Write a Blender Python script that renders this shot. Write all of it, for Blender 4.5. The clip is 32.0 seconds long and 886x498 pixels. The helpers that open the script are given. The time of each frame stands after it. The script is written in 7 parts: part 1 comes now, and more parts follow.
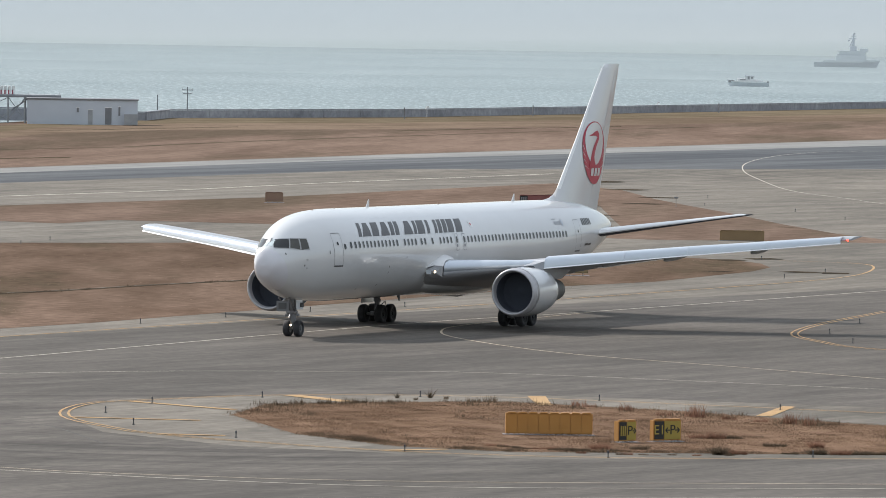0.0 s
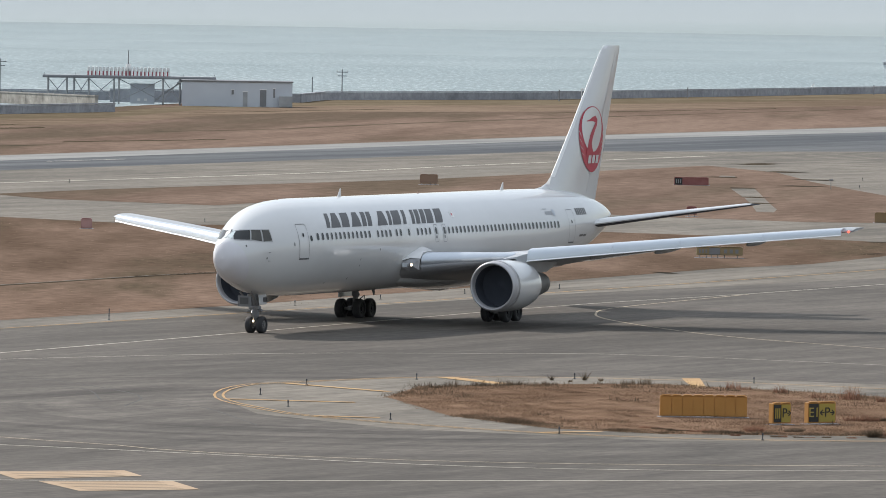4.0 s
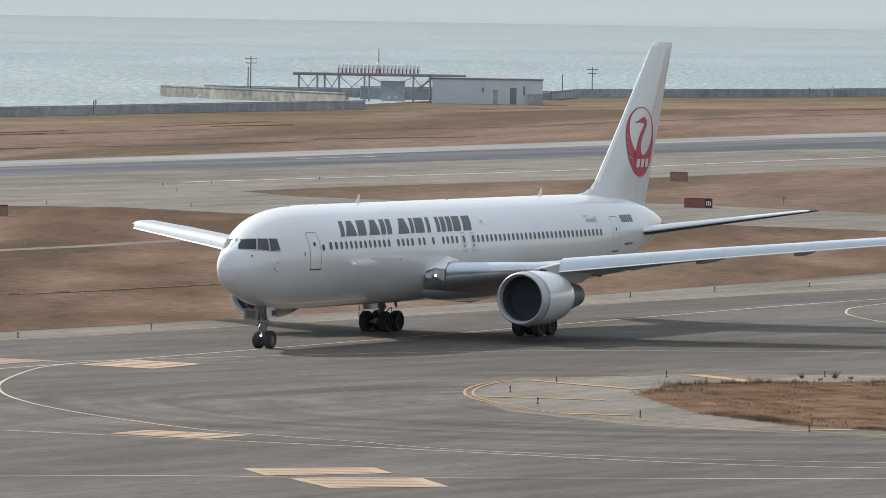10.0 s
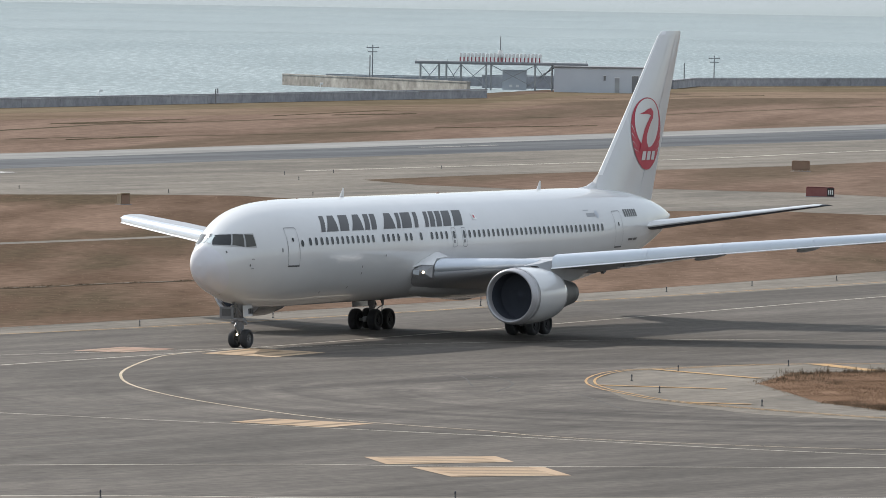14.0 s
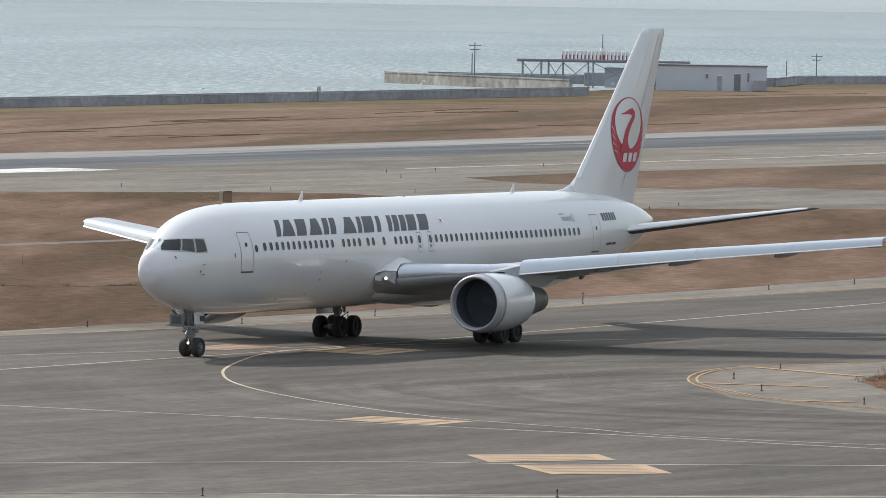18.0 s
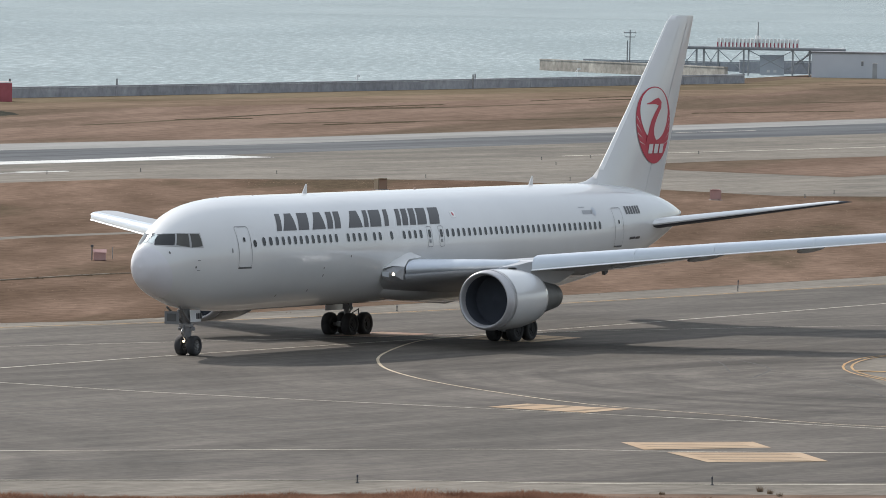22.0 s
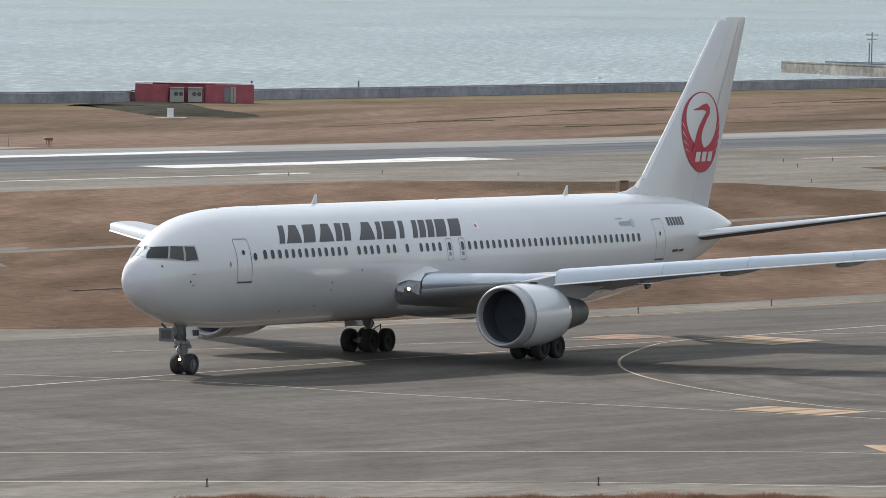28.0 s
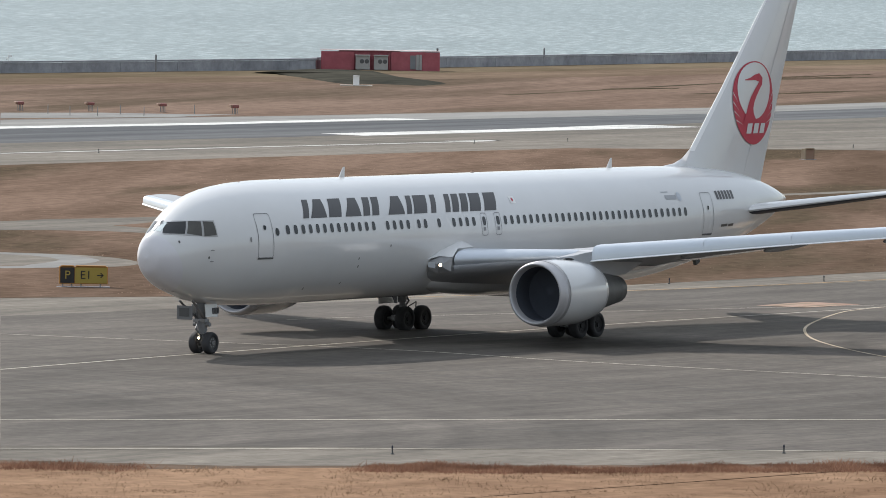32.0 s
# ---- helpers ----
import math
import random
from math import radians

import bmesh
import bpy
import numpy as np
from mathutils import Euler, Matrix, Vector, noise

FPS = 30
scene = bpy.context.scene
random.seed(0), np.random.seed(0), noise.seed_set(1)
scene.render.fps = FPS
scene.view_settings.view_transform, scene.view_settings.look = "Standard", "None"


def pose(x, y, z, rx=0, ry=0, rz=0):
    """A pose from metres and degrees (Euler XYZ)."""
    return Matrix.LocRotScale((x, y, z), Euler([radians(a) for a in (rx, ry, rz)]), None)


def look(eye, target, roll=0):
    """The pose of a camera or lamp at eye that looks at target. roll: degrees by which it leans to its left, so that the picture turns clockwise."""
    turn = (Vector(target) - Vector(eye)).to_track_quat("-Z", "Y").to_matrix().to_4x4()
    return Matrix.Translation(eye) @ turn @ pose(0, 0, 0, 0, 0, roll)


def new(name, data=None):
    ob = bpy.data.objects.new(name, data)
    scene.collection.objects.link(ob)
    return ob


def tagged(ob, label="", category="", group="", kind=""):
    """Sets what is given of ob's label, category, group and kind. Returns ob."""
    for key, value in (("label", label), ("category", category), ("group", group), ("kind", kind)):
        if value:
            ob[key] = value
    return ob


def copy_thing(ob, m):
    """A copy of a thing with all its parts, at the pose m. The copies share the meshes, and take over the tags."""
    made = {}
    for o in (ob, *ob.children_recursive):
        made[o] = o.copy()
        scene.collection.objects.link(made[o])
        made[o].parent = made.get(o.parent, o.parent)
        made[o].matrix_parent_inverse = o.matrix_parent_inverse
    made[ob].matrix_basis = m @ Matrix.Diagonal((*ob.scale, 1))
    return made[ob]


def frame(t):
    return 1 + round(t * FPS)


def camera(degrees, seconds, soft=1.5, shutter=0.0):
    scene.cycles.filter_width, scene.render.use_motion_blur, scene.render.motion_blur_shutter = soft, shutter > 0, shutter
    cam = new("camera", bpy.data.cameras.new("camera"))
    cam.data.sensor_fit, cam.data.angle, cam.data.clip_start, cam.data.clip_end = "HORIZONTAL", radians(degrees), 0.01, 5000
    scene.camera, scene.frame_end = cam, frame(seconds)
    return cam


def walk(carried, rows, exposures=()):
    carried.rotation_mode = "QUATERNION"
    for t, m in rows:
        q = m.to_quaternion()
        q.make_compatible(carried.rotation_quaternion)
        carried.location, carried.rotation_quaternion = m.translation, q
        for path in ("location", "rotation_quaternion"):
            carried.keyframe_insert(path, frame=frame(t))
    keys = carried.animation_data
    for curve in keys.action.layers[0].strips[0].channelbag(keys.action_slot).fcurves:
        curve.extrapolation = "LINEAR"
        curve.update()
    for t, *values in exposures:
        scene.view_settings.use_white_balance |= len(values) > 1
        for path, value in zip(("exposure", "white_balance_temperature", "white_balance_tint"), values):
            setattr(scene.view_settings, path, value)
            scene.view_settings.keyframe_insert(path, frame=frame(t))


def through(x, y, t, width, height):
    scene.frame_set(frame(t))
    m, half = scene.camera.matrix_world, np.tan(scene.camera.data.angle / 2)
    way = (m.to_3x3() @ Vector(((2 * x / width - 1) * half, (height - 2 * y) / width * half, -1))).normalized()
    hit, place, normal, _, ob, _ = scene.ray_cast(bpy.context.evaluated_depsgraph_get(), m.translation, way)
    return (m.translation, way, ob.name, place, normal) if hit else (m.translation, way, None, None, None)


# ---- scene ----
# ---------------------------------------------------------------- camera
# A long lens on a viewing deck about 19 m over the apron; it pans after the airliner.
EYE_Z = 18.75
LENS = 6.7516
LEAN = 0.964
cam = camera(LENS, 32.0, soft=0.75)
# seconds, pan to the left, tilt (degrees)
PAN = [
    (0, 0.0001, -1.7748),
    (0.5, 0.1508, -1.7725),
    (1, 0.2848, -1.7692),
    (1.5, 0.4475, -1.7768),
    (2, 0.6140, -1.7988),
    (2.5, 0.8106, -1.8277),
    (4.5, 1.3026, -1.9577),
    (5, 1.4903, -1.9720),
    (5.5, 1.7539, -1.9546),
    (6, 1.9441, -1.9373),
    (6.5, 2.0705, -1.9159),
    (7, 2.2174, -1.9165),
    (7.5, 2.3915, -1.9235),
    (8, 2.5132, -1.9232),
    (8.5, 2.6790, -1.9114),
    (9, 2.8190, -1.9155),
    (9.5, 2.9291, -1.9452),
    (10, 3.0845, -1.9812),
    (10.5, 3.2536, -2.0080),
    (11, 3.4825, -2.0455),
    (11.5, 3.6141, -2.0581),
    (12, 3.7477, -2.0566),
    (12.5, 3.8267, -2.0621),
    (13, 3.8422, -2.0573),
    (13.5, 3.8822, -2.0666),
    (14, 4.0117, -2.0826),
    (14.5, 4.1758, -2.0732),
    (16.5, 4.5370, -2.0988),
    (17, 4.6243, -2.0948),
    (17.5, 4.7179, -2.0981),
    (18, 4.7904, -2.1124),
    (18.5, 4.8182, -2.1145),
    (19, 5.0056, -2.1417),
    (19.5, 5.2437, -2.2718),
    (20, 5.3618, -2.2532),
    (20.5, 5.5258, -2.2498),
    (21, 5.7436, -2.2475),
    (21.5, 5.8976, -2.2298),
    (22, 5.9722, -2.2282),
    (22.5, 6.0254, -2.2267),
    (23, 6.1078, -2.2373),
    (23.5, 6.1784, -2.2492),
    (24, 6.2659, -2.2501),
    (24.5, 6.4388, -2.2497),
    (25, 6.6335, -2.2454),
    (25.5, 6.8214, -2.2269),
    (26, 7.0427, -2.2170),
    (26.5, 7.2656, -2.2023),
    (28.5, 7.9664, -2.2716),
    (29, 8.1282, -2.3180),
    (29.5, 8.3465, -2.3777),
    (30, 8.5105, -2.4371),
    (30.5, 8.6590, -2.4779),
    (31, 8.8839, -2.4872),
    (31.5, 9.0795, -2.4949),
    (32, 9.2266, -2.5136),
]
# the clip's camera closes its iris a little as the white airliner fills the picture
IRIS = [(0, 0.62), (2, 0.61), (10, 0.60), (17, 0.56), (26, 0.52), (32, 0.52)]
walk(cam, [(t, pose(0, 0, EYE_Z, 90 + tilt, 0, pan) @ pose(0, 0, 0, 0, 0, LEAN)) for t, pan, tilt in PAN], IRIS)

# ---------------------------------------------------------------- light
SUN = Vector((-0.593, 0.532, 0.605))
world = bpy.data.worlds.new("world")
scene.world = world
world.use_nodes = True
wn = world.node_tree.nodes
sky = wn.new("ShaderNodeTexSky")
sky.sky_type = "NISHITA"
sky.sun_disc = False
sky.sun_elevation = radians(37.2)
sky.sun_rotation = math.atan2(SUN.x, SUN.y)
sky.air_density, sky.dust_density, sky.ozone_density = 1.0, 1.0, 1.0
wn["Background"].inputs["Strength"].default_value = 0.075
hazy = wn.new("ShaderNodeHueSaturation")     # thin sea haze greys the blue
hazy.inputs["Hue"].default_value = 0.488
hazy.inputs["Saturation"].default_value = 0.52
world.node_tree.links.new(sky.outputs["Color"], hazy.inputs["Color"])
# thin high cloud: a white veil, brightest overhead
place = wn.new("ShaderNodeTexCoord")
split = wn.new("ShaderNodeSeparateXYZ")
world.node_tree.links.new(place.outputs["Generated"], split.inputs["Vector"])
rise = wn.new("ShaderNodeMapRange")
rise.inputs["To Min"].default_value, rise.inputs["To Max"].default_value = 0.4, 7.5
world.node_tree.links.new(split.outputs["Z"], rise.inputs["Value"])
cloud = wn.new("ShaderNodeVectorMath")
cloud.operation = "SCALE"
cloud.inputs[0].default_value = (0.87, 0.95, 1.05)
world.node_tree.links.new(rise.outputs["Result"], cloud.inputs["Scale"])
both = wn.new("ShaderNodeVectorMath")
world.node_tree.links.new(hazy.outputs["Color"], both.inputs[0])
world.node_tree.links.new(cloud.outputs["Vector"], both.inputs[1])
world.node_tree.links.new(both.outputs["Vector"], wn["Background"].inputs["Color"])
sun_data = bpy.data.lights.new("sun", "SUN")
sun_data.energy, sun_data.angle, sun_data.color = 2.95, radians(0.5), (1.0, 0.94, 0.875)
sun = new("sun", sun_data)
sun.matrix_world = look(SUN * 200, (0, 0, 0))


# ---------------------------------------------------------------- materials
def material(name, colour, rough=0.7, metal=0.0, colour2=None, scale=1.0, detail=6.0, bump=0.0, bump_scale=None,
             stretch=(1, 1, 1), coat=0.0, spread=(0.35, 0.65), turn=0.0, grain=0.0, grain_scale=2.0, streak=0.0, patch=None, gloss=0.5):
    """A surface with two scales of tone and a fine relief, in metres."""
    m = bpy.data.materials.new(name)
    m.use_nodes = True
    nt = m.node_tree
    b = nt.nodes["Principled BSDF"]
    b.inputs["Roughness"].default_value = rough
    b.inputs["Metallic"].default_value = metal
    b.inputs["Specular IOR Level"].default_value = gloss
    b.inputs["Coat Weight"].default_value = coat
    b.inputs["Coat Roughness"].default_value = 0.05
    b.inputs["Base Color"].default_value = (*colour, 1)
    mp = nt.nodes.new("ShaderNodeMapping")
    mp.vector_type = "TEXTURE"
    mp.inputs["Scale"].default_value = [1 / k for k in stretch]
    mp.inputs["Rotation"].default_value = (0, 0, turn)
    co = nt.nodes.new("ShaderNodeTexCoord")
    nt.links.new(co.outputs["Object"], mp.inputs["Vector"])
    if colour2:
        n1 = nt.nodes.new("ShaderNodeTexNoise")
        n1.inputs["Scale"].default_value, n1.inputs["Detail"].default_value = scale, detail
        n2 = nt.nodes.new("ShaderNodeTexNoise")
        n2.inputs["Scale"].default_value, n2.inputs["Detail"].default_value = scale * 0.13, 3.0
        nt.links.new(mp.outputs["Vector"], n1.inputs["Vector"])
        nt.links.new(mp.outputs["Vector"], n2.inputs["Vector"])
        mean = nt.nodes.new("ShaderNodeMath")
        mean.operation = "ADD"
        half = nt.nodes.new("ShaderNodeMath")
        half.operation = "MULTIPLY"
        half.inputs[1].default_value = 0.5
        nt.links.new(n1.outputs["Fac"], mean.inputs[0])
        nt.links.new(n2.outputs["Fac"], mean.inputs[1])
        nt.links.new(mean.outputs[0], half.inputs[0])
        ramp = nt.nodes.new("ShaderNodeValToRGB")
        ramp.color_ramp.elements[0].position, ramp.color_ramp.elements[1].position = spread
        ramp.color_ramp.elements[0].color, ramp.color_ramp.elements[1].color = (*colour, 1), (*colour2, 1)
        nt.links.new(half.outputs[0], ramp.inputs["Fac"])
        out = ramp.outputs["Color"]
        if patch:          # scattered patches of a third tone, long in one direction
            tint, freq, lo, hi = patch
            n4 = nt.nodes.new("ShaderNodeTexNoise")
            n4.inputs["Scale"].default_value, n4.inputs["Detail"].default_value, n4.inputs["Roughness"].default_value = freq, 5.0, 0.6
            nt.links.new(mp.outputs["Vector"], n4.inputs["Vector"])
            r4 = nt.nodes.new("ShaderNodeMapRange")
            r4.inputs["From Min"].default_value, r4.inputs["From Max"].default_value = lo, hi
            nt.links.new(n4.outputs["Fac"], r4.inputs["Value"])
            mx = nt.nodes.new("ShaderNodeMix")
            mx.data_type = "RGBA"
            nt.links.new(r4.outputs["Result"], mx.inputs["Factor"])
            nt.links.new(out, mx.inputs[6])
            mx.inputs[7].default_value = (*tint, 1)
            out = mx.outputs[2]
        for amount, freq, along in ((grain, grain_scale, (1, 1, 1)), (streak, 1.0, (0.02, 0.9, 1))):
            if not amount:
                continue
            m5 = nt.nodes.new("ShaderNodeMapping")
            m5.vector_type = "TEXTURE"
            m5.inputs["Scale"].default_value = [1 / k for k in along]
            m5.inputs["Rotation"].default_value = (0, 0, turn)
            nt.links.new(co.outputs["Object"], m5.inputs["Vector"])
            n5 = nt.nodes.new("ShaderNodeTexNoise")
            n5.inputs["Scale"].default_value, n5.inputs["Detail"].default_value, n5.inputs["Roughness"].default_value = freq, 4.0, 0.7
            nt.links.new(m5.outputs["Vector"], n5.inputs["Vector"])
            r5 = nt.nodes.new("ShaderNodeMapRange")
            r5.inputs["From Min"].default_value, r5.inputs["From Max"].default_value = 0.3, 0.7
            r5.inputs["To Min"].default_value, r5.inputs["To Max"].default_value = 1 - amount, 1 + amount
            nt.links.new(n5.outputs["Fac"], r5.inputs["Value"])
            sc = nt.nodes.new("ShaderNodeVectorMath")
            sc.operation = "SCALE"
            nt.links.new(out, sc.inputs[0])
            nt.links.new(r5.outputs["Result"], sc.inputs["Scale"])
            out = sc.outputs["Vector"]
        nt.links.new(out, b.inputs["Base Color"])
    if bump:
        n3 = nt.nodes.new("ShaderNodeTexNoise")
        n3.inputs["Scale"].default_value, n3.inputs["Detail"].default_value = bump_scale or scale * 4, 4.0
        nt.links.new(co.outputs["Object"], n3.inputs["Vector"])
        bp = nt.nodes.new("ShaderNodeBump")
        bp.inputs["Strength"].default_value, bp.inputs["Distance"].default_value = min(bump, 1.0), 0.05
        nt.links.new(n3.outputs["Fac"], bp.inputs["Height"])
        nt.links.new(bp.outputs["Normal"], b.inputs["Normal"])
    return m


def glow(name, colour, strength):
    m = bpy.data.materials.new(name)
    m.use_nodes = True
    b = m.node_tree.nodes["Principled BSDF"]
    b.inputs["Base Color"].default_value = (*colour, 1)
    b.inputs["Emission Color"].default_value = (*colour, 1)
    b.inputs["Emission Strength"].default_value = strength
    return m


def stem(name, a, b, through=0.45):
    """Thin dry plant matter that lets some light through; tone changes from stem to stem."""
    m = material(name, a, 0.9, gloss=0.0)
    nt = m.node_tree
    p = nt.nodes["Principled BSDF"]
    g = nt.nodes.new("ShaderNodeNewGeometry")
    r = nt.nodes.new("ShaderNodeValToRGB")
    r.color_ramp.elements[0].color, r.color_ramp.elements[1].color = (*a, 1), (*b, 1)
    nt.links.new(g.outputs["Random Per Island"], r.inputs["Fac"])
    co = nt.nodes.new("ShaderNodeTexCoord")
    nz = nt.nodes.new("ShaderNodeTexNoise")
    nz.inputs["Scale"].default_value, nz.inputs["Detail"].default_value = 0.35, 4.0
    nt.links.new(co.outputs["Object"], nz.inputs["Vector"])
    far = nt.nodes.new("ShaderNodeMapRange")
    far.inputs["From Min"].default_value, far.inputs["From Max"].default_value = 0.42, 0.64
    nt.links.new(nz.outputs["Fac"], far.inputs["Value"])
    mx = nt.nodes.new("ShaderNodeMix")
    mx.data_type = "RGBA"
    nt.links.new(far.outputs["Result"], mx.inputs["Factor"])
    nt.links.new(r.outputs["Color"], mx.inputs[6])
    mx.inputs[7].default_value = (a[0] * 0.70, a[1] * 0.70, a[2] * 0.68, 1)
    nt.links.new(mx.outputs[2], p.inputs["Base Color"])
    tr = nt.nodes.new("ShaderNodeBsdfTranslucent")
    nt.links.new(mx.outputs[2], tr.inputs["Color"])
    mix = nt.nodes.new("ShaderNodeMixShader")
    mix.inputs["Fac"].default_value = through
    nt.links.new(p.outputs["BSDF"], mix.inputs[1])
    nt.links.new(tr.outputs["BSDF"], mix.inputs[2])
    nt.links.new(mix.outputs["Shader"], nt.nodes["Material Output"].inputs["Surface"])
    return m


RUN = radians(66.7)      # bearing of runway and taxiway
ASPHALT = material("asphalt", (0.0630, 0.0553, 0.0477), 0.85, colour2=(0.1125, 0.0985, 0.0855), scale=1.0, stretch=(0.10, 0.45, 1), turn=RUN - 0.10, spread=(0.40, 0.62), grain=0.26, grain_scale=1.6, streak=0.11, gloss=0.15)
OLD_ASPHALT = material("old_asphalt", (0.1005, 0.0888, 0.0735), 0.85, colour2=(0.1820, 0.1612, 0.1333), scale=1.0, stretch=(0.06, 0.25, 1), turn=RUN, spread=(0.40, 0.62), grain=0.27, grain_scale=1.0, streak=0.19, gloss=0.15)
RUNWAY = material("runway_asphalt", (0.042, 0.047, 0.054), 0.8, colour2=(0.105, 0.108, 0.112), scale=1.0, stretch=(0.012, 0.22, 1), turn=RUN, spread=(0.42, 0.60), grain=0.18, grain_scale=0.5, streak=0.25, gloss=0.15)
SHOULDER = material("shoulder_concrete", (0.16, 0.158, 0.15), 0.9, colour2=(0.25, 0.247, 0.235), scale=1.0, stretch=(0.03, 0.2, 1), turn=RUN, grain=0.12, grain_scale=0.6, streak=0.15, gloss=0.15)
TYRE_MARK = material("tyre_scuffed_asphalt", (0.044, 0.042, 0.039), 0.8, colour2=(0.090, 0.085, 0.079), scale=1.0, stretch=(0.3, 1, 1), turn=RUN, grain=0.3, grain_scale=1.2, gloss=0.15)
DRY = material("dry_grass", (0.132, 0.094, 0.073), 0.95, colour2=(0.196, 0.142, 0.112), scale=1.0, detail=3.0, stretch=(0.016, 0.11, 1), turn=radians(84), spread=(0.40, 0.61), grain=0.28, grain_scale=0.5, patch=((0.108, 0.083, 0.062), 0.3, 0.51, 0.62), gloss=0.0)
VERGE_DRY = material("verge_grass", (0.185, 0.116, 0.076), 0.95, colour2=(0.285, 0.187, 0.124), scale=1.0, stretch=(0.15, 0.3, 1), turn=RUN, spread=(0.40, 0.61), grain=0.22, grain_scale=1.0, gloss=0.0)
ISLAND_DRY = material("island_grass", (0.1519, 0.0981, 0.0671), 0.95, colour2=(0.2352, 0.1548, 0.1066), scale=1.0, stretch=(0.15, 0.3, 1), turn=RUN, spread=(0.40, 0.61), grain=0.22, grain_scale=1.0, gloss=0.0)
FIELD_DRY = material("mown_dry_grass", (0.101, 0.070, 0.051), 0.95, colour2=(0.184, 0.129, 0.098), scale=1.0, detail=3.0, stretch=(0.03, 0.14, 1), turn=radians(92), spread=(0.42, 0.60), grain=0.28, grain_scale=0.9, patch=((0.087, 0.067, 0.047), 0.45, 0.52, 0.64), gloss=0.0)
OLIVE = material("olive_grass", (0.112, 0.089, 0.060), 0.95, colour2=(0.168, 0.134, 0.094), scale=1.0, stretch=(0.05, 0.10, 1), turn=RUN, spread=(0.40, 0.61), grain=0.2, grain_scale=0.4, gloss=0.0)
OLIVE_DRY = material("olive_brown_grass", (0.130, 0.097, 0.070), 0.95, colour2=(0.190, 0.142, 0.106), scale=1.0, stretch=(0.05, 0.10, 1), turn=RUN, spread=(0.40, 0.61), grain=0.2, grain_scale=0.4, gloss=0.0)
OLD_DRAIN = material("drain_grass", (0.062, 0.055, 0.038), 0.95, colour2=(0.15, 0.115, 0.085), scale=1.0, stretch=(0.05, 0.3, 1), turn=RUN, spread=(0.42, 0.60), gloss=0.0)
BLADE = stem("grass_blade", (0.225, 0.148, 0.097), (0.37, 0.255, 0.17))
ISLAND_BLADE = stem("island_blade", (0.1715, 0.1125, 0.0774), (0.294, 0.198, 0.1333))
RUST_STEM = stem("reddish_stem", (0.19, 0.10, 0.07), (0.32, 0.19, 0.13))
DITCH = material("ditch_soil", (0.035, 0.03, 0.024), 0.95, colour2=(0.085, 0.068, 0.05), scale=0.6, gloss=0.0)
WEED = stem("weed", (0.085, 0.066, 0.048), (0.19, 0.14, 0.098))
PAINT_WHITE = material("road_paint_white", (0.40, 0.40, 0.38), 0.7, colour2=(0.68, 0.68, 0.655), scale=0.6, grain=0.2, grain_scale=0.8, streak=0.15, turn=RUN, gloss=0.2)
PAINT_YELLOW = material("road_paint_yellow", (0.315, 0.185, 0.075), 0.7, colour2=(0.45, 0.290, 0.135), scale=2, gloss=0.2)
PAINT_PALE = material("road_paint_pale", (0.32, 0.29, 0.235), 0.7, colour2=(0.56, 0.52, 0.44), scale=2, gloss=0.2)
PAINT_CREAM = material("road_paint_cream", (0.35, 0.28, 0.19), 0.7, colour2=(0.54, 0.455, 0.335), scale=1.2, gloss=0.2)
PAINT_ORANGE = material("marking_orange", (0.325, 0.222, 0.135), 0.75, colour2=(0.425, 0.318, 0.215), scale=0.9, gloss=0.2)
# pink paled to paint in the light that the container roof reflects
ROOF_PINK = material("sunlit_pink_roof", (0.56, 0.44, 0.43), 0.5, colour2=(0.66, 0.54, 0.53), scale=2)
WORN_PAINT = material("worn_marking", (0.17, 0.125, 0.080), 0.8, colour2=(0.25, 0.185, 0.120), scale=0.8, gloss=0.2)
PINK_PAINT = material("faded_pink_paint", (0.36, 0.20, 0.185), 0.6, colour2=(0.43, 0.27, 0.25), scale=2)
PAINT_RED = material("marking_red", (0.26, 0.15, 0.105), 0.75, colour2=(0.36, 0.255, 0.195), scale=1.2, gloss=0.2)
CONCRETE = material("concrete", (0.24, 0.22, 0.195), 0.9, colour2=(0.46, 0.43, 0.385), scale=0.5, bump=0.2, grain=0.3, grain_scale=0.7, gloss=0.2)
DARK_CONCRETE = material("weathered_concrete", (0.23, 0.235, 0.255), 0.9, colour2=(0.37, 0.375, 0.40), scale=0.25, grain=0.2, grain_scale=0.8, gloss=0.2)
BODY_WHITE = material("white_aircraft_paint", (0.585, 0.586, 0.588), 0.3, colour2=(0.63, 0.632, 0.634), scale=0.5, coat=1.0)
BODY_WHITE.node_tree.nodes["Principled BSDF"].inputs["Coat IOR"].default_value = 1.55
BODY_WHITE.node_tree.nodes["Principled BSDF"].inputs["Coat Roughness"].default_value = 0.04
BODY_GREY = material("grey_aircraft_paint", (0.31, 0.32, 0.34), 0.4, colour2=(0.36, 0.37, 0.39), scale=0.6)
SLAT_METAL = material("satin_aluminium", (0.55, 0.595, 0.65), 0.33, 0.6, colour2=(0.61, 0.65, 0.70), scale=0.8)
RADOME = material("radome_paint", (0.60, 0.592, 0.625), 0.32, colour2=(0.64, 0.632, 0.662), scale=2.0, coat=0.8)
# near-white that paints the sky's glint on the slats' lower lip
LIP_GLINT = material("slat_glint_white", (0.86, 0.87, 0.88), 0.3, colour2=(0.9, 0.9, 0.9), scale=1.0)
POLISHED = material("polished_aluminium", (0.48, 0.52, 0.58), 0.36, 0.55, colour2=(0.57, 0.61, 0.66), scale=1.2)
STEEL = material("dull_steel", (0.22, 0.22, 0.23), 0.45, 0.8, colour2=(0.32, 0.32, 0.32), scale=3)
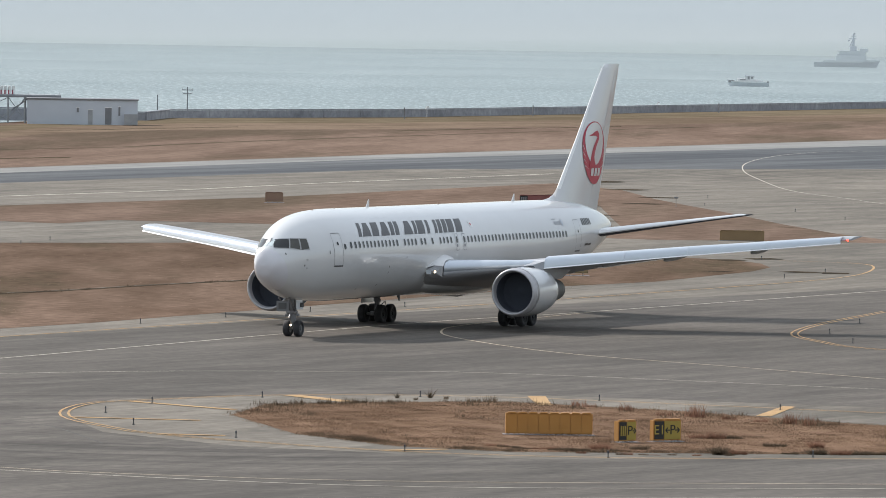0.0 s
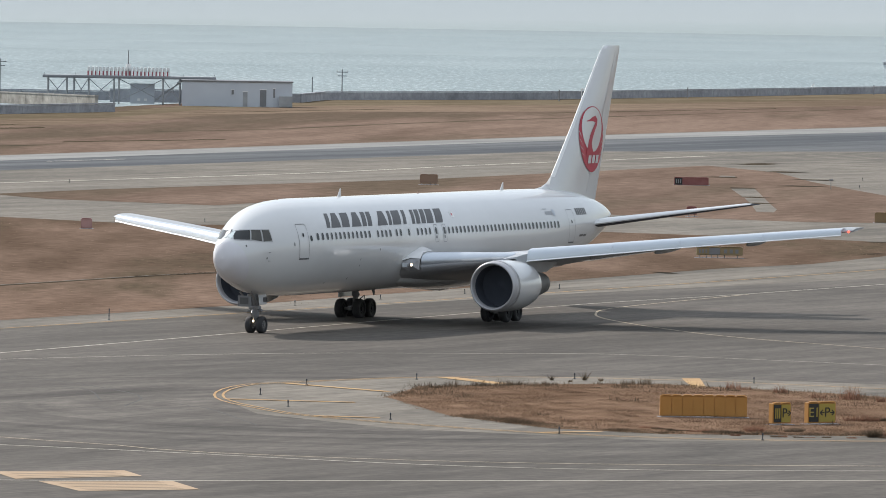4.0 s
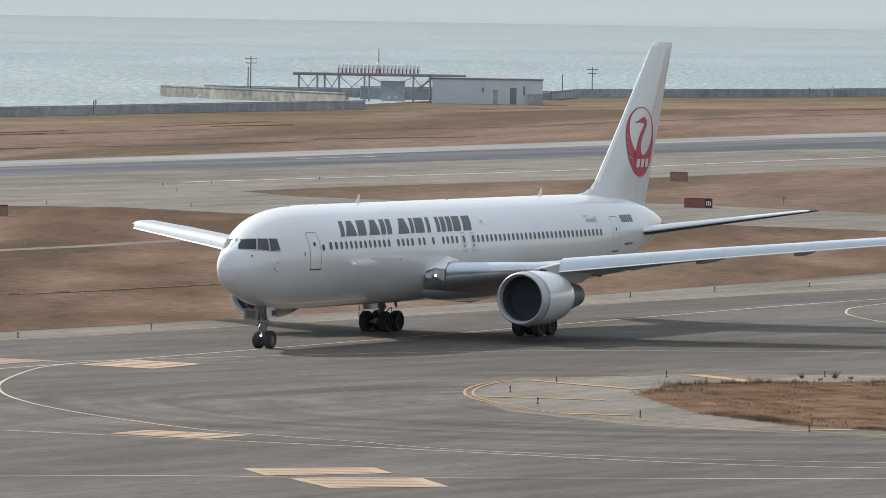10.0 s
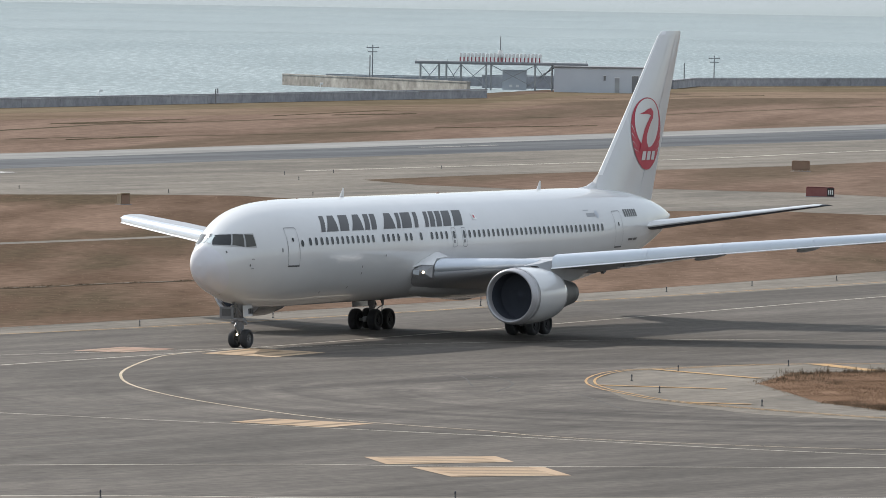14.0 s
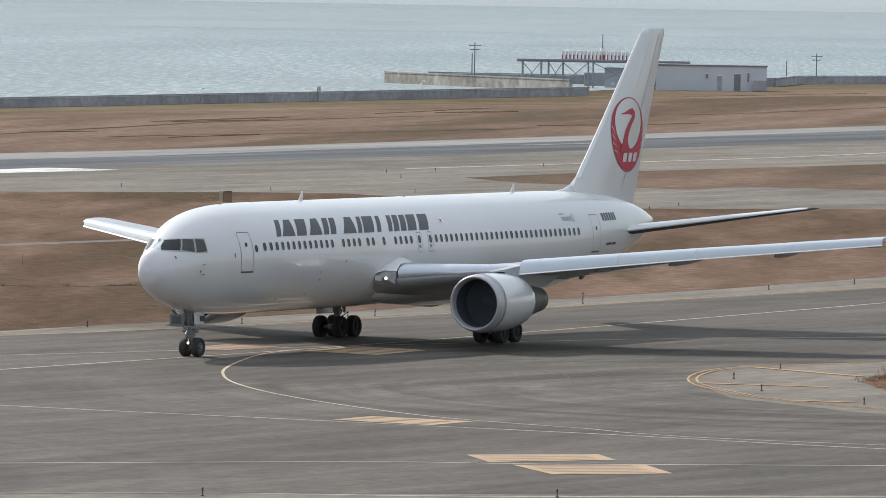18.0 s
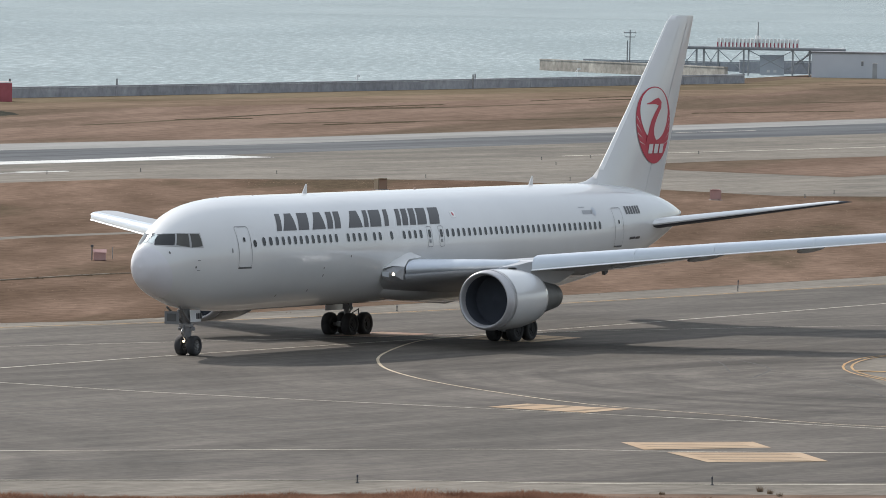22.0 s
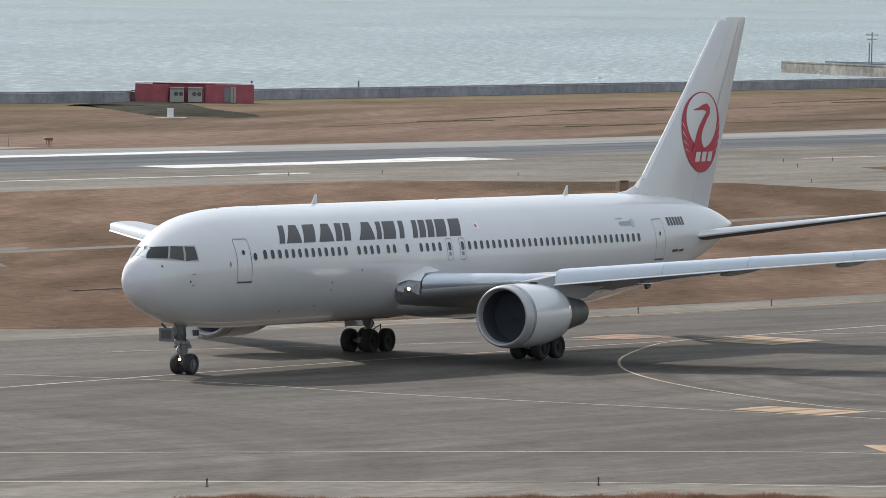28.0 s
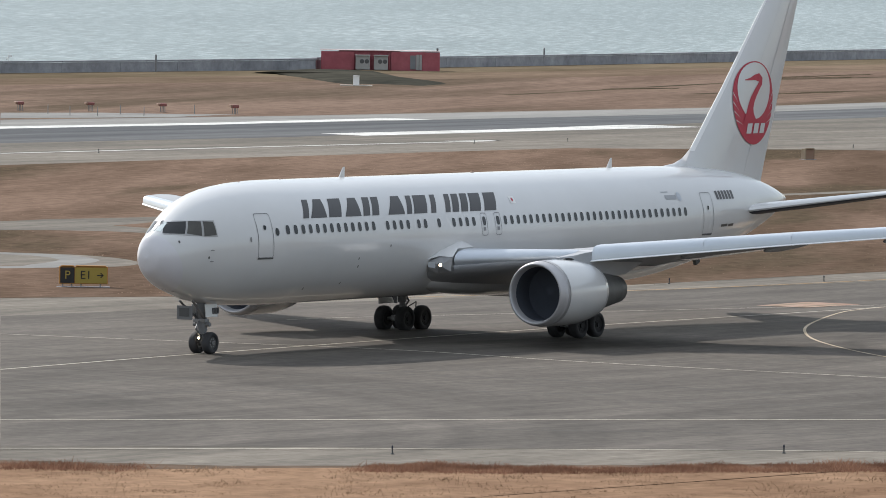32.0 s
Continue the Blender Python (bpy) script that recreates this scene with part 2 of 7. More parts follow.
CORE = material("warm_grey_metal", (0.12, 0.122, 0.122), 0.5, 0.2, colour2=(0.17, 0.17, 0.166), scale=2)
TAIL_GREY = material("tailplane_grey", (0.045, 0.048, 0.06), 0.6, colour2=(0.06, 0.064, 0.078), scale=0.7, gloss=0.25)
SOOT = material("heat_dark_metal", (0.07, 0.07, 0.072), 0.5, 0.4, colour2=(0.13, 0.125, 0.12), scale=2)
BLACK = material("black_rubber", (0.022, 0.022, 0.024), 0.8, colour2=(0.042, 0.042, 0.045), scale=4)
PALE_GLASS = material("coated_windshield", (0.66, 0.72, 0.71), 0.1, 0.4)
DARK_GLASS = material("dark_window_glass", (0.012, 0.014, 0.016), 0.06)
SIDE_GLASS = material("brownish_side_glass", (0.045, 0.042, 0.038), 0.08, colour2=(0.07, 0.068, 0.058), scale=2.5)
CABIN_PANE = material("cabin_window_pane", (0.035, 0.038, 0.042), 0.12)
TITLE_GREY = material("title_dark_grey", (0.05, 0.048, 0.05), 0.3)
LOGO_RED = material("emblem_red", (0.43, 0.020, 0.050), 0.35)
FRAME_GREY = material("window_frame_grey", (0.36, 0.36, 0.36), 0.4)
PALE_LINE = material("pale_panel_line", (0.50, 0.50, 0.51), 0.5)
LINE_GREY = material("panel_gap_grey", (0.22, 0.22, 0.23), 0.5)
DUCT = material("intake_lining", (0.055, 0.062, 0.079), 0.7, 0.0, colour2=(0.066, 0.073, 0.090), scale=2, gloss=0.2)
LIP = material("dull_intake_metal", (0.40, 0.395, 0.41), 0.4, 0.35, colour2=(0.47, 0.465, 0.48), scale=1.5)
LAMP = glow("landing_lamp", (1.0, 0.82, 0.58), 2.8)
RED_LAMP = glow("red_lamp", (1.0, 0.05, 0.03), 4.0)
GREY_PAINT = material("grey_paint", (0.46, 0.49, 0.54), 0.6, colour2=(0.54, 0.57, 0.61), scale=0.3)
GALVANISED = material("galvanised_steel", (0.26, 0.27, 0.28), 0.5, 0.3, colour2=(0.38, 0.39, 0.40), scale=0.8)
SLATE_PAINT = material("slate_paint", (0.16, 0.165, 0.17), 0.6, colour2=(0.22, 0.22, 0.23), scale=0.8)
DARK_PAINT = material("dark_grey_paint", (0.06, 0.062, 0.065), 0.6, colour2=(0.1, 0.1, 0.1), scale=1)
WHITE_PAINT = material("white_paint", (0.7, 0.7, 0.69), 0.5, colour2=(0.8, 0.8, 0.79), scale=0.8)
# both reds are greyed in the base colour to paint in distance haze
RED_PAINT = material("red_paint", (0.33, 0.072, 0.092), 0.6, colour2=(0.40, 0.11, 0.13), scale=0.5, grain=0.12, grain_scale=1.0)
SIGN_RED = material("faded_hazed_red", (0.20, 0.062, 0.056), 0.6, colour2=(0.27, 0.11, 0.10), scale=1.5)
ORANGE_PAINT = material("orange_paint", (0.36, 0.1677, 0.0341), 0.55, colour2=(0.432, 0.2145, 0.0496), scale=0.9)
BROWN_PAINT = material("rust_orange_paint", (0.235, 0.145, 0.100), 0.6, colour2=(0.29, 0.19, 0.13), scale=1)
FADED_SIGN = material("faded_sign_yellow", (0.22, 0.165, 0.085), 0.7, colour2=(0.28, 0.21, 0.11), scale=1.2)
OCHRE = material("ochre_paint", (0.225, 0.145, 0.070), 0.6, colour2=(0.275, 0.18, 0.09), scale=1)
SIGN_YELLOW = material("sign_yellow", (0.3312, 0.2484, 0.045), 0.5)
SIGN_BLACK = material("sign_black", (0.015, 0.015, 0.015), 0.5)
BLUE_GLASS = material("blue_lamp_glass", (0.012, 0.014, 0.03), 0.3)


def swirl(m, cx, cy, reach, amount):
    """Arcs of rubber and wear round the centre of a turn, fading out with distance."""
    nt = m.node_tree
    b = nt.nodes["Principled BSDF"]
    out = b.inputs["Base Color"].links[0].from_socket
    co = nt.nodes.new("ShaderNodeTexCoord")
    off = nt.nodes.new("ShaderNodeVectorMath")
    off.operation = "SUBTRACT"
    off.inputs[1].default_value = (cx, cy, 0)
    nt.links.new(co.outputs["Object"], off.inputs[0])
    far = nt.nodes.new("ShaderNodeVectorMath")
    far.operation = "LENGTH"
    nt.links.new(off.outputs["Vector"], far.inputs[0])
    sep = nt.nodes.new("ShaderNodeSeparateXYZ")
    nt.links.new(off.outputs["Vector"], sep.inputs["Vector"])
    ang = nt.nodes.new("ShaderNodeMath")
    ang.operation = "ARCTAN2"
    nt.links.new(sep.outputs["Y"], ang.inputs[0])
    nt.links.new(sep.outputs["X"], ang.inputs[1])
    com = nt.nodes.new("ShaderNodeCombineXYZ")
    nt.links.new(far.outputs["Value"], com.inputs["X"])
    nt.links.new(ang.outputs[0], com.inputs["Y"])
    wear = nt.nodes.new("ShaderNodeTexNoise")
    wear.inputs["Scale"].default_value, wear.inputs["Detail"].default_value, wear.inputs["Distortion"].default_value = 0.42, 4.0, 0.5
    mp = nt.nodes.new("ShaderNodeMapping")
    mp.inputs["Scale"].default_value = (1, 1.6, 1)
    nt.links.new(com.outputs["Vector"], mp.inputs["Vector"])
    nt.links.new(mp.outputs["Vector"], wear.inputs["Vector"])
    fade = nt.nodes.new("ShaderNodeMapRange")
    fade.inputs["From Min"].default_value, fade.inputs["From Max"].default_value = reach * 0.5, reach
    fade.inputs["To Min"].default_value, fade.inputs["To Max"].default_value = amount, 0.0
    nt.links.new(far.outputs["Value"], fade.inputs["Value"])
    shift = nt.nodes.new("ShaderNodeMapRange")
    shift.inputs["From Min"].default_value, shift.inputs["From Max"].default_value = 0.34, 0.66
    shift.inputs["To Min"].default_value, shift.inputs["To Max"].default_value = -1.0, 1.0
    nt.links.new(wear.outputs["Fac"], shift.inputs["Value"])
    gain = nt.nodes.new("ShaderNodeMath")
    gain.operation = "MULTIPLY"
    nt.links.new(shift.outputs["Result"], gain.inputs[0])
    nt.links.new(fade.outputs["Result"], gain.inputs[1])
    one = nt.nodes.new("ShaderNodeMath")
    one.inputs[1].default_value = 1.0
    nt.links.new(gain.outputs[0], one.inputs[0])
    sc = nt.nodes.new("ShaderNodeVectorMath")
    sc.operation = "SCALE"
    nt.links.new(out, sc.inputs[0])
    nt.links.new(one.outputs[0], sc.inputs["Scale"])
    nt.links.new(sc.outputs["Vector"], b.inputs["Base Color"])


swirl(ASPHALT, -10.0, 339.0, 46.0, 0.32)
swirl(OLD_ASPHALT, 82.0, 925.0, 130.0, 0.20)
swirl(ASPHALT, -88.0, 262.0, 75.0, 0.20)


# ---------------------------------------------------------------- mesh tools
def part(name, bm, mat, parent=None, label="", smooth=False):
    me = bpy.data.meshes.new(name)
    bm.to_mesh(me)
    bm.free()
    me.materials.append(mat)
    if smooth:
        for p in me.polygons:
            p.use_smooth = True
    ob = new(name, me)
    if parent:
        ob.parent = parent
    if label:
        tagged(ob, label)
    return ob


def raw(name, verts, faces, mat, parent=None, label="", smooth=False):
    me = bpy.data.meshes.new(name)
    me.from_pydata([tuple(v) for v in verts], [], faces)
    me.validate()
    me.materials.append(mat)
    if smooth:
        for p in me.polygons:
            p.use_smooth = True
    ob = new(name, me)
    if parent:
        ob.parent = parent
    if label:
        tagged(ob, label)
    return ob


def thing(name, x=0, y=0, z=0, turn=0, label="", category="", group="", kind=""):
    ob = new(name)
    ob.empty_display_size = 0.2
    ob.matrix_basis = pose(x, y, z, 0, 0, turn)
    return tagged(ob, label, category, group, kind)


def box(bm, cx, cy, cz, sx, sy, sz, bevel=0.0, m=None):
    r = bmesh.ops.create_cube(bm, size=1, matrix=(m or Matrix()) @ Matrix.Translation((cx, cy, cz)) @ Matrix.Diagonal((sx, sy, sz, 1)))
    if bevel:
        es = list({e for v in r["verts"] for e in v.link_edges})
        bmesh.ops.bevel(bm, geom=es, offset=bevel, segments=2, affect="EDGES", profile=0.6)
    return bm


def boxm(cx, cy, cz, sx, sy, sz, bevel=0.0, m=None):
    return box(bmesh.new(), cx, cy, cz, sx, sy, sz, bevel, m)


def rod(bm, a, b, r, r2=None, n=8):
    a, b = Vector(a), Vector(b)
    d = b - a
    m = Matrix.Translation((a + b) / 2) @ d.to_track_quat("Z", "Y").to_matrix().to_4x4()
    bmesh.ops.create_cone(bm, cap_ends=True, segments=n, radius1=r, radius2=r if r2 is None else r2, depth=d.length, matrix=m)
    return bm


def rodm(a, b, r, r2=None, n=8):
    return rod(bmesh.new(), a, b, r, r2, n)


def smooth_line(pts, step=2.0):
    """Points of a rounded line through pts."""
    p = [Vector((*q, 0)) for q in pts]
    p = [p[0] * 2 - p[1], *p, p[-1] * 2 - p[-2]]
    out = []
    for a, b, c, d in zip(p, p[1:], p[2:], p[3:]):
        n = max(2, int((c - b).length / step))
        for i in range(n):
            t = i / n
            out.append(0.5 * ((2 * b) + (c - a) * t + (2 * a - 5 * b + 4 * c - d) * t * t + (3 * b - a - 3 * c + d) * t ** 3))
    out.append(p[-2])
    return out


LAYER = 0.25      # paint and paving lie millimetres over one another


def stripe(name, pts, width, mat, z=0.05, rounded=True, label="", off=0.0):
    """A painted line of even width on the ground."""
    z *= LAYER
    p = smooth_line(pts) if rounded else [Vector((*q, 0)) for q in pts]
    vs, fs = [], []
    for i, q in enumerate(p):
        d = (p[min(i + 1, len(p) - 1)] - p[max(i - 1, 0)]).normalized()
        n = Vector((-d.y, d.x, 0))
        vs += [q + n * (off - width / 2) + Vector((0, 0, z)), q + n * (off + width / 2) + Vector((0, 0, z))]
        if i:
            k = 2 * i
            fs.append((k - 2, k, k + 1, k - 1))
    ob = raw(name, vs, fs, mat)
    for pl in ob.data.polygons:
        if pl.normal.z < 0:
            pl.flip()
    return tagged(ob, label, kind="structure")


def sheet(name, pts, mat, z, label="", rounded=False, step=4.0):
    """A flat polygon on the ground."""
    z *= LAYER
    q = [(v.x, v.y) for v in smooth_line([*pts, pts[0]], step)[:-1]] if rounded else pts
    bm = bmesh.new()
    f = bm.faces.new([bm.verts.new((x, y, z)) for x, y in q])
    f.normal_update()
    if f.normal.z < 0:
        f.normal_flip()
    bmesh.ops.triangulate(bm, faces=[f])
    return tagged(part(name, bm, mat), label, kind="structure")


def inside(poly, x, y):
    """Which of the points (arrays x, y) lie in the polygon."""
    hit = np.zeros(len(x), bool)
    for (ax, ay), (bx, by) in zip(poly, poly[1:] + poly[:1]):
        if ay == by:
            continue
        hit ^= ((ay > y) != (by > y)) & (x < (bx - ax) * (y - ay) / (by - ay) + ax)
    return hit


def blades(name, poly, count, low, high, mat, seed, label="", lean=0.35, width=0.05, clump=0.0, z=0.0, skip=()):
    """Dry stems, three-cornered and bent at random, as one object."""
    rng = np.random.default_rng(seed)
    xs, ys = np.array([p[0] for p in poly]), np.array([p[1] for p in poly])
    x = rng.uniform(xs.min(), xs.max(), count * 4)
    y = rng.uniform(ys.min(), ys.max(), count * 4)
    ok = inside(poly, x, y)
    x, y = x[ok][:count], y[ok][:count]
    n = len(x)
    if clump:
        k = rng.integers(0, max(1, n // 14), n)
        x, y = x[k] + rng.normal(0, clump, n), y[k] + rng.normal(0, clump, n)
    for hole in skip:
        clear = ~inside(hole, x, y)
        x, y = x[clear], y[clear]
    n = len(x)
    h = rng.uniform(low, high, n) * rng.uniform(0.6, 1.0, n)
    h *= 0.72 + 0.4 * np.sin(x * 0.9 + 2 * np.sin(y * 0.31)) * np.sin(y * 0.23 + 1.7 * np.sin(x * 0.37)) + 0.15 * np.sin(x * 2.9 + y)
    a = rng.uniform(0, 2 * np.pi, n)
    w = width * rng.uniform(0.6, 1.4, n)
    lx, ly = rng.normal(0, lean, n) * h, rng.normal(0, lean, n) * h
    v = np.zeros((n, 3, 3))
    v[:, 0] = np.stack([x - w * np.cos(a), y - w * np.sin(a), np.full(n, z)], 1)
    v[:, 1] = np.stack([x + w * np.cos(a), y + w * np.sin(a), np.full(n, z)], 1)
    v[:, 2] = np.stack([x + lx, y + ly, z + h], 1)
    me = bpy.data.meshes.new(name)
    me.from_pydata(v.reshape(-1, 3).tolist(), [], np.arange(3 * n).reshape(-1, 3).tolist())
    me.materials.append(mat)
    return tagged(new(name, me), label, "grass", kind="stuff")

# ---------------------------------------------------------------- ground, water, distance
SEA_Z = -3.0
SHORE = [(-2500, 380), (-420, 420), (-260, 660), (-193, 850), (-167, 905), (-144, 964), (-105, 1078), (-86, 1160), (-66, 1285), (-53, 1330), (-9, 1378), (98, 1675), (200, 1960), (2500, 2100), (2500, -2500), (-2500, -2500)]
ground = sheet("ground", SHORE, DRY, 0.0, "flat airfield ground under dry brown winter grass")
bm = bmesh.new()
for a, b in zip(SHORE, SHORE[1:14]):
    vs = [bm.verts.new(c) for c in ((*a, 0), (*b, 0), (*b, SEA_Z - 1), (*a, SEA_Z - 1))]
    bm.faces.new(vs)
tagged(part("embankment", bm, DARK_CONCRETE), "concrete embankment below the airfield's edge", kind="structure")

SEA = bpy.data.materials.new("sea_water")
SEA.use_nodes = True
nt = SEA.node_tree
b = nt.nodes["Principled BSDF"]
b.inputs["Roughness"].default_value = 0.28
b.inputs["IOR"].default_value = 1.33
b.inputs["Specular IOR Level"].default_value = 0.4
co = nt.nodes.new("ShaderNodeTexCoord")


def ripple(sx, sy, scale, detail, rough):
    mp = nt.nodes.new("ShaderNodeMapping")
    mp.inputs["Scale"].default_value = (sx, sy, 1)
    mp.inputs["Rotation"].default_value = (0, 0, 0.06)
    nt.links.new(co.outputs["Object"], mp.inputs["Vector"])
    n = nt.nodes.new("ShaderNodeTexNoise")
    n.inputs["Scale"].default_value, n.inputs["Detail"].default_value, n.inputs["Roughness"].default_value = scale, detail, rough
    nt.links.new(mp.outputs["Vector"], n.inputs["Vector"])
    return n


wave = ripple(0.75, 0.058, 1.0, 6.0, 0.86)
swell = ripple(0.02, 0.004, 1.0, 3.0, 0.5)
tone = nt.nodes.new("ShaderNodeMath")
tone.operation = "MULTIPLY_ADD"
tone.inputs[1].default_value = 0.12
nt.links.new(swell.outputs["Fac"], tone.inputs[0])
nt.links.new(wave.outputs["Fac"], tone.inputs[2])
# pale glints and dark troughs of the waves are painted into the base colour
rp = nt.nodes.new("ShaderNodeValToRGB")
rp.color_ramp.elements[0].position, rp.color_ramp.elements[0].color = 0.483, (0.026, 0.052, 0.058, 1)
rp.color_ramp.elements[1].position, rp.color_ramp.elements[1].color = 0.672, (0.38, 0.43, 0.435, 1)
e = rp.color_ramp.elements.new(0.574)
e.color = (0.098, 0.153, 0.160, 1)
nt.links.new(tone.outputs[0], rp.inputs["Fac"])
nt.links.new(rp.outputs["Color"], b.inputs["Base Color"])
bp = nt.nodes.new("ShaderNodeBump")
bp.inputs["Strength"].default_value, bp.inputs["Distance"].default_value = 0.25, 0.6
nt.links.new(wave.outputs["Fac"], bp.inputs["Height"])
nt.links.new(bp.outputs["Normal"], b.inputs["Normal"])
bm = bmesh.new()
bm.faces.new([bm.verts.new(p) for p in ((-2600, 300, SEA_Z), (2600, 300, SEA_Z), (2600, 4920, SEA_Z), (-2600, 4920, SEA_Z))])
sea = tagged(part("water", bm, SEA), "grey-green choppy sea under haze", kind="structure")

# glowing backdrop beyond the water: pale haze and a faint far coast painted in emission
HAZE = bpy.data.materials.new("painted_haze")
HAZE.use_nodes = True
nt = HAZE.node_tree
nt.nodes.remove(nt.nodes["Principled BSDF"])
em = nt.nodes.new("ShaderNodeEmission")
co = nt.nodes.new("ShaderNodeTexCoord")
level = nt.nodes.new("ShaderNodeVectorMath")      # tilts the painted haze so that it lies level along the far coast
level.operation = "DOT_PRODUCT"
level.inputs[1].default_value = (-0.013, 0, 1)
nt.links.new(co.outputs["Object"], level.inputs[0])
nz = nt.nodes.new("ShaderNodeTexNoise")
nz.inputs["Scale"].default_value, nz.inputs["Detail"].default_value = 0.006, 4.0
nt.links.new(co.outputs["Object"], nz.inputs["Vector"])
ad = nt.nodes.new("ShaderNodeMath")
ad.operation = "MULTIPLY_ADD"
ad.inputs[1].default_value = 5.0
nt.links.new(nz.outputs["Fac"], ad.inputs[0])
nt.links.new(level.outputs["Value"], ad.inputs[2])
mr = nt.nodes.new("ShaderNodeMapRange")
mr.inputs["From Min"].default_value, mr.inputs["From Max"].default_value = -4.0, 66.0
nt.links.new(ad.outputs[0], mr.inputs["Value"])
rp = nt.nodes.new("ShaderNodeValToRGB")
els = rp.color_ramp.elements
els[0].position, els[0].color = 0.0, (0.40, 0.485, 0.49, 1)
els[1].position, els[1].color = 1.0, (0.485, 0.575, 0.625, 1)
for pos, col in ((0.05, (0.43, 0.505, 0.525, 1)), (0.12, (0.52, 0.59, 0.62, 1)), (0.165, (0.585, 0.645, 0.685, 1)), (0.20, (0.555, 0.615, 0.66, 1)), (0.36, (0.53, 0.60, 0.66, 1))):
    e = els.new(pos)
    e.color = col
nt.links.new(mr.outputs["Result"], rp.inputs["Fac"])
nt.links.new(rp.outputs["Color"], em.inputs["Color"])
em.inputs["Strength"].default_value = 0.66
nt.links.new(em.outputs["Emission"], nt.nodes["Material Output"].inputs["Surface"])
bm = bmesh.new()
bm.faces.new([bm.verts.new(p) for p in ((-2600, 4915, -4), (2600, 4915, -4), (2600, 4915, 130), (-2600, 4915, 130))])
tagged(part("backdrop", bm, HAZE), "glowing backdrop with painted pale haze and a faint far coast", kind="structure")

# haze between shore and coast: added see-through sheets whose glow greys the far water
HAZE_SHEET = bpy.data.materials.new("glowing_haze")
HAZE_SHEET.use_nodes = True
nt = HAZE_SHEET.node_tree
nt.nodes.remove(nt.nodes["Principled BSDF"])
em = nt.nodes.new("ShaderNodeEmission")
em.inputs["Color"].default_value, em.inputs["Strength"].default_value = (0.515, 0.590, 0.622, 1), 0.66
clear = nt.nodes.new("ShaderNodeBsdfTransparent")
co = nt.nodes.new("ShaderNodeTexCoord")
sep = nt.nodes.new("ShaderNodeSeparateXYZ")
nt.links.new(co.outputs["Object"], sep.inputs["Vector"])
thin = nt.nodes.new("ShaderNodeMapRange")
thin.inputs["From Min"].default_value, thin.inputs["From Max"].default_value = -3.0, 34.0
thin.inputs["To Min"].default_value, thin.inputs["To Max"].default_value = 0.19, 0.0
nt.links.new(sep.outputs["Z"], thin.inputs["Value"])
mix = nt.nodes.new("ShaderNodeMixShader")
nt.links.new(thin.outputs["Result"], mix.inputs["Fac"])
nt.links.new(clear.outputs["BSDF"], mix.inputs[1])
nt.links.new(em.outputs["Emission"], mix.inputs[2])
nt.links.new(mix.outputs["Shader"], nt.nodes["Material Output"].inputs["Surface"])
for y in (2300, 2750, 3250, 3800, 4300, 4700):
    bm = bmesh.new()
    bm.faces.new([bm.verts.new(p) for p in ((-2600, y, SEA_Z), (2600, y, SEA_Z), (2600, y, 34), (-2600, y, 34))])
    layer = tagged(part("haze_sheet", bm, HAZE_SHEET), "see-through glowing sheet that paints haze over the far water", kind="structure")
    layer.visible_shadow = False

# ---------------------------------------------------------------- pavements
sheet("pavement", [(-160, 215), (-56.0, 250.7), (-48.2, 251.1), (-37.2, 255.8), (-26.6, 261), (15, 272), (60, 284), (140, 300), (260, 1000), (71.5, 1218.0), (-6.6, 1016.3), (-96.5, 760.7), (-128.2, 696.2), (-148.4, 663.0), (-175, 606), (-260, 430)],
      OLD_ASPHALT, 0.03, "pale worn asphalt of taxiways and shoulders")
sheet("runway", [(-142.2, 635.3), (-123.6, 671.5), (-93.3, 735.8), (-6.4, 984.2), (67.9, 1155.8), (140, 1400), (150, 1330), (56.9, 967.4), (-6.0, 915.5), (-89.1, 702.4), (-115.7, 628.5), (-133.2, 594.9), (-185, 520), (-225, 505)],
      RUNWAY, 0.05, "dark rubber-streaked runway asphalt")
sheet("runway_shoulder", [(-148.0, 661.2), (-127.8, 694.3), (-96.2, 758.4), (-6.6, 1012.2), (71.2, 1212.0), (67.9, 1155.8), (-6.4, 984.2), (-93.3, 735.8), (-123.6, 671.5), (-142.2, 635.3)], SHOULDER, 0.06, "pale concrete runway shoulder")
sheet("taxiway", [(-76.0, 340.2), (-65.6, 357.3), (-42.0, 393.3), (-3.8, 472.4), (31.5, 532.8), (60, 640), (120, 640), (90, 420), (21.8, 366.4), (3.4, 373.4), (-8.3, 368.4), (-15.8, 362.7), (-17.7, 348.6), (-15.0, 333.8), (-8.8, 324.6), (2.9, 318.8), (19.2, 322.2), (60, 318), (60, 292), (-17.1, 269.8), (-47.9, 260.9), (-57.4, 257.3)],
      ASPHALT, 0.05, "dark taxiway asphalt with tyre scuffs and patched streaks")

# grass beds between the pavements
FIELD = [(-121.6, 543.2), (-109.1, 571.6), (-89.4, 614.7), (-78.6, 619.8), (-69.8, 625.7), (-61.5, 627.9), (-35.5, 601.8), (-15.9, 612.8), (5.2, 600.6), (18.6, 593.5), (22.9, 588.8), (24.6, 581.6), (25.0, 572.7), (23.2, 562.9), (15.3, 537.5), (8.6, 525.4), (-21.1, 450.1), (-39.2, 411.6), (-56.9, 376.3), (-63.2, 370.2), (-67.1, 365.3), (-79.6, 356.2), (-102, 330), (-150, 420), (-150, 500)]
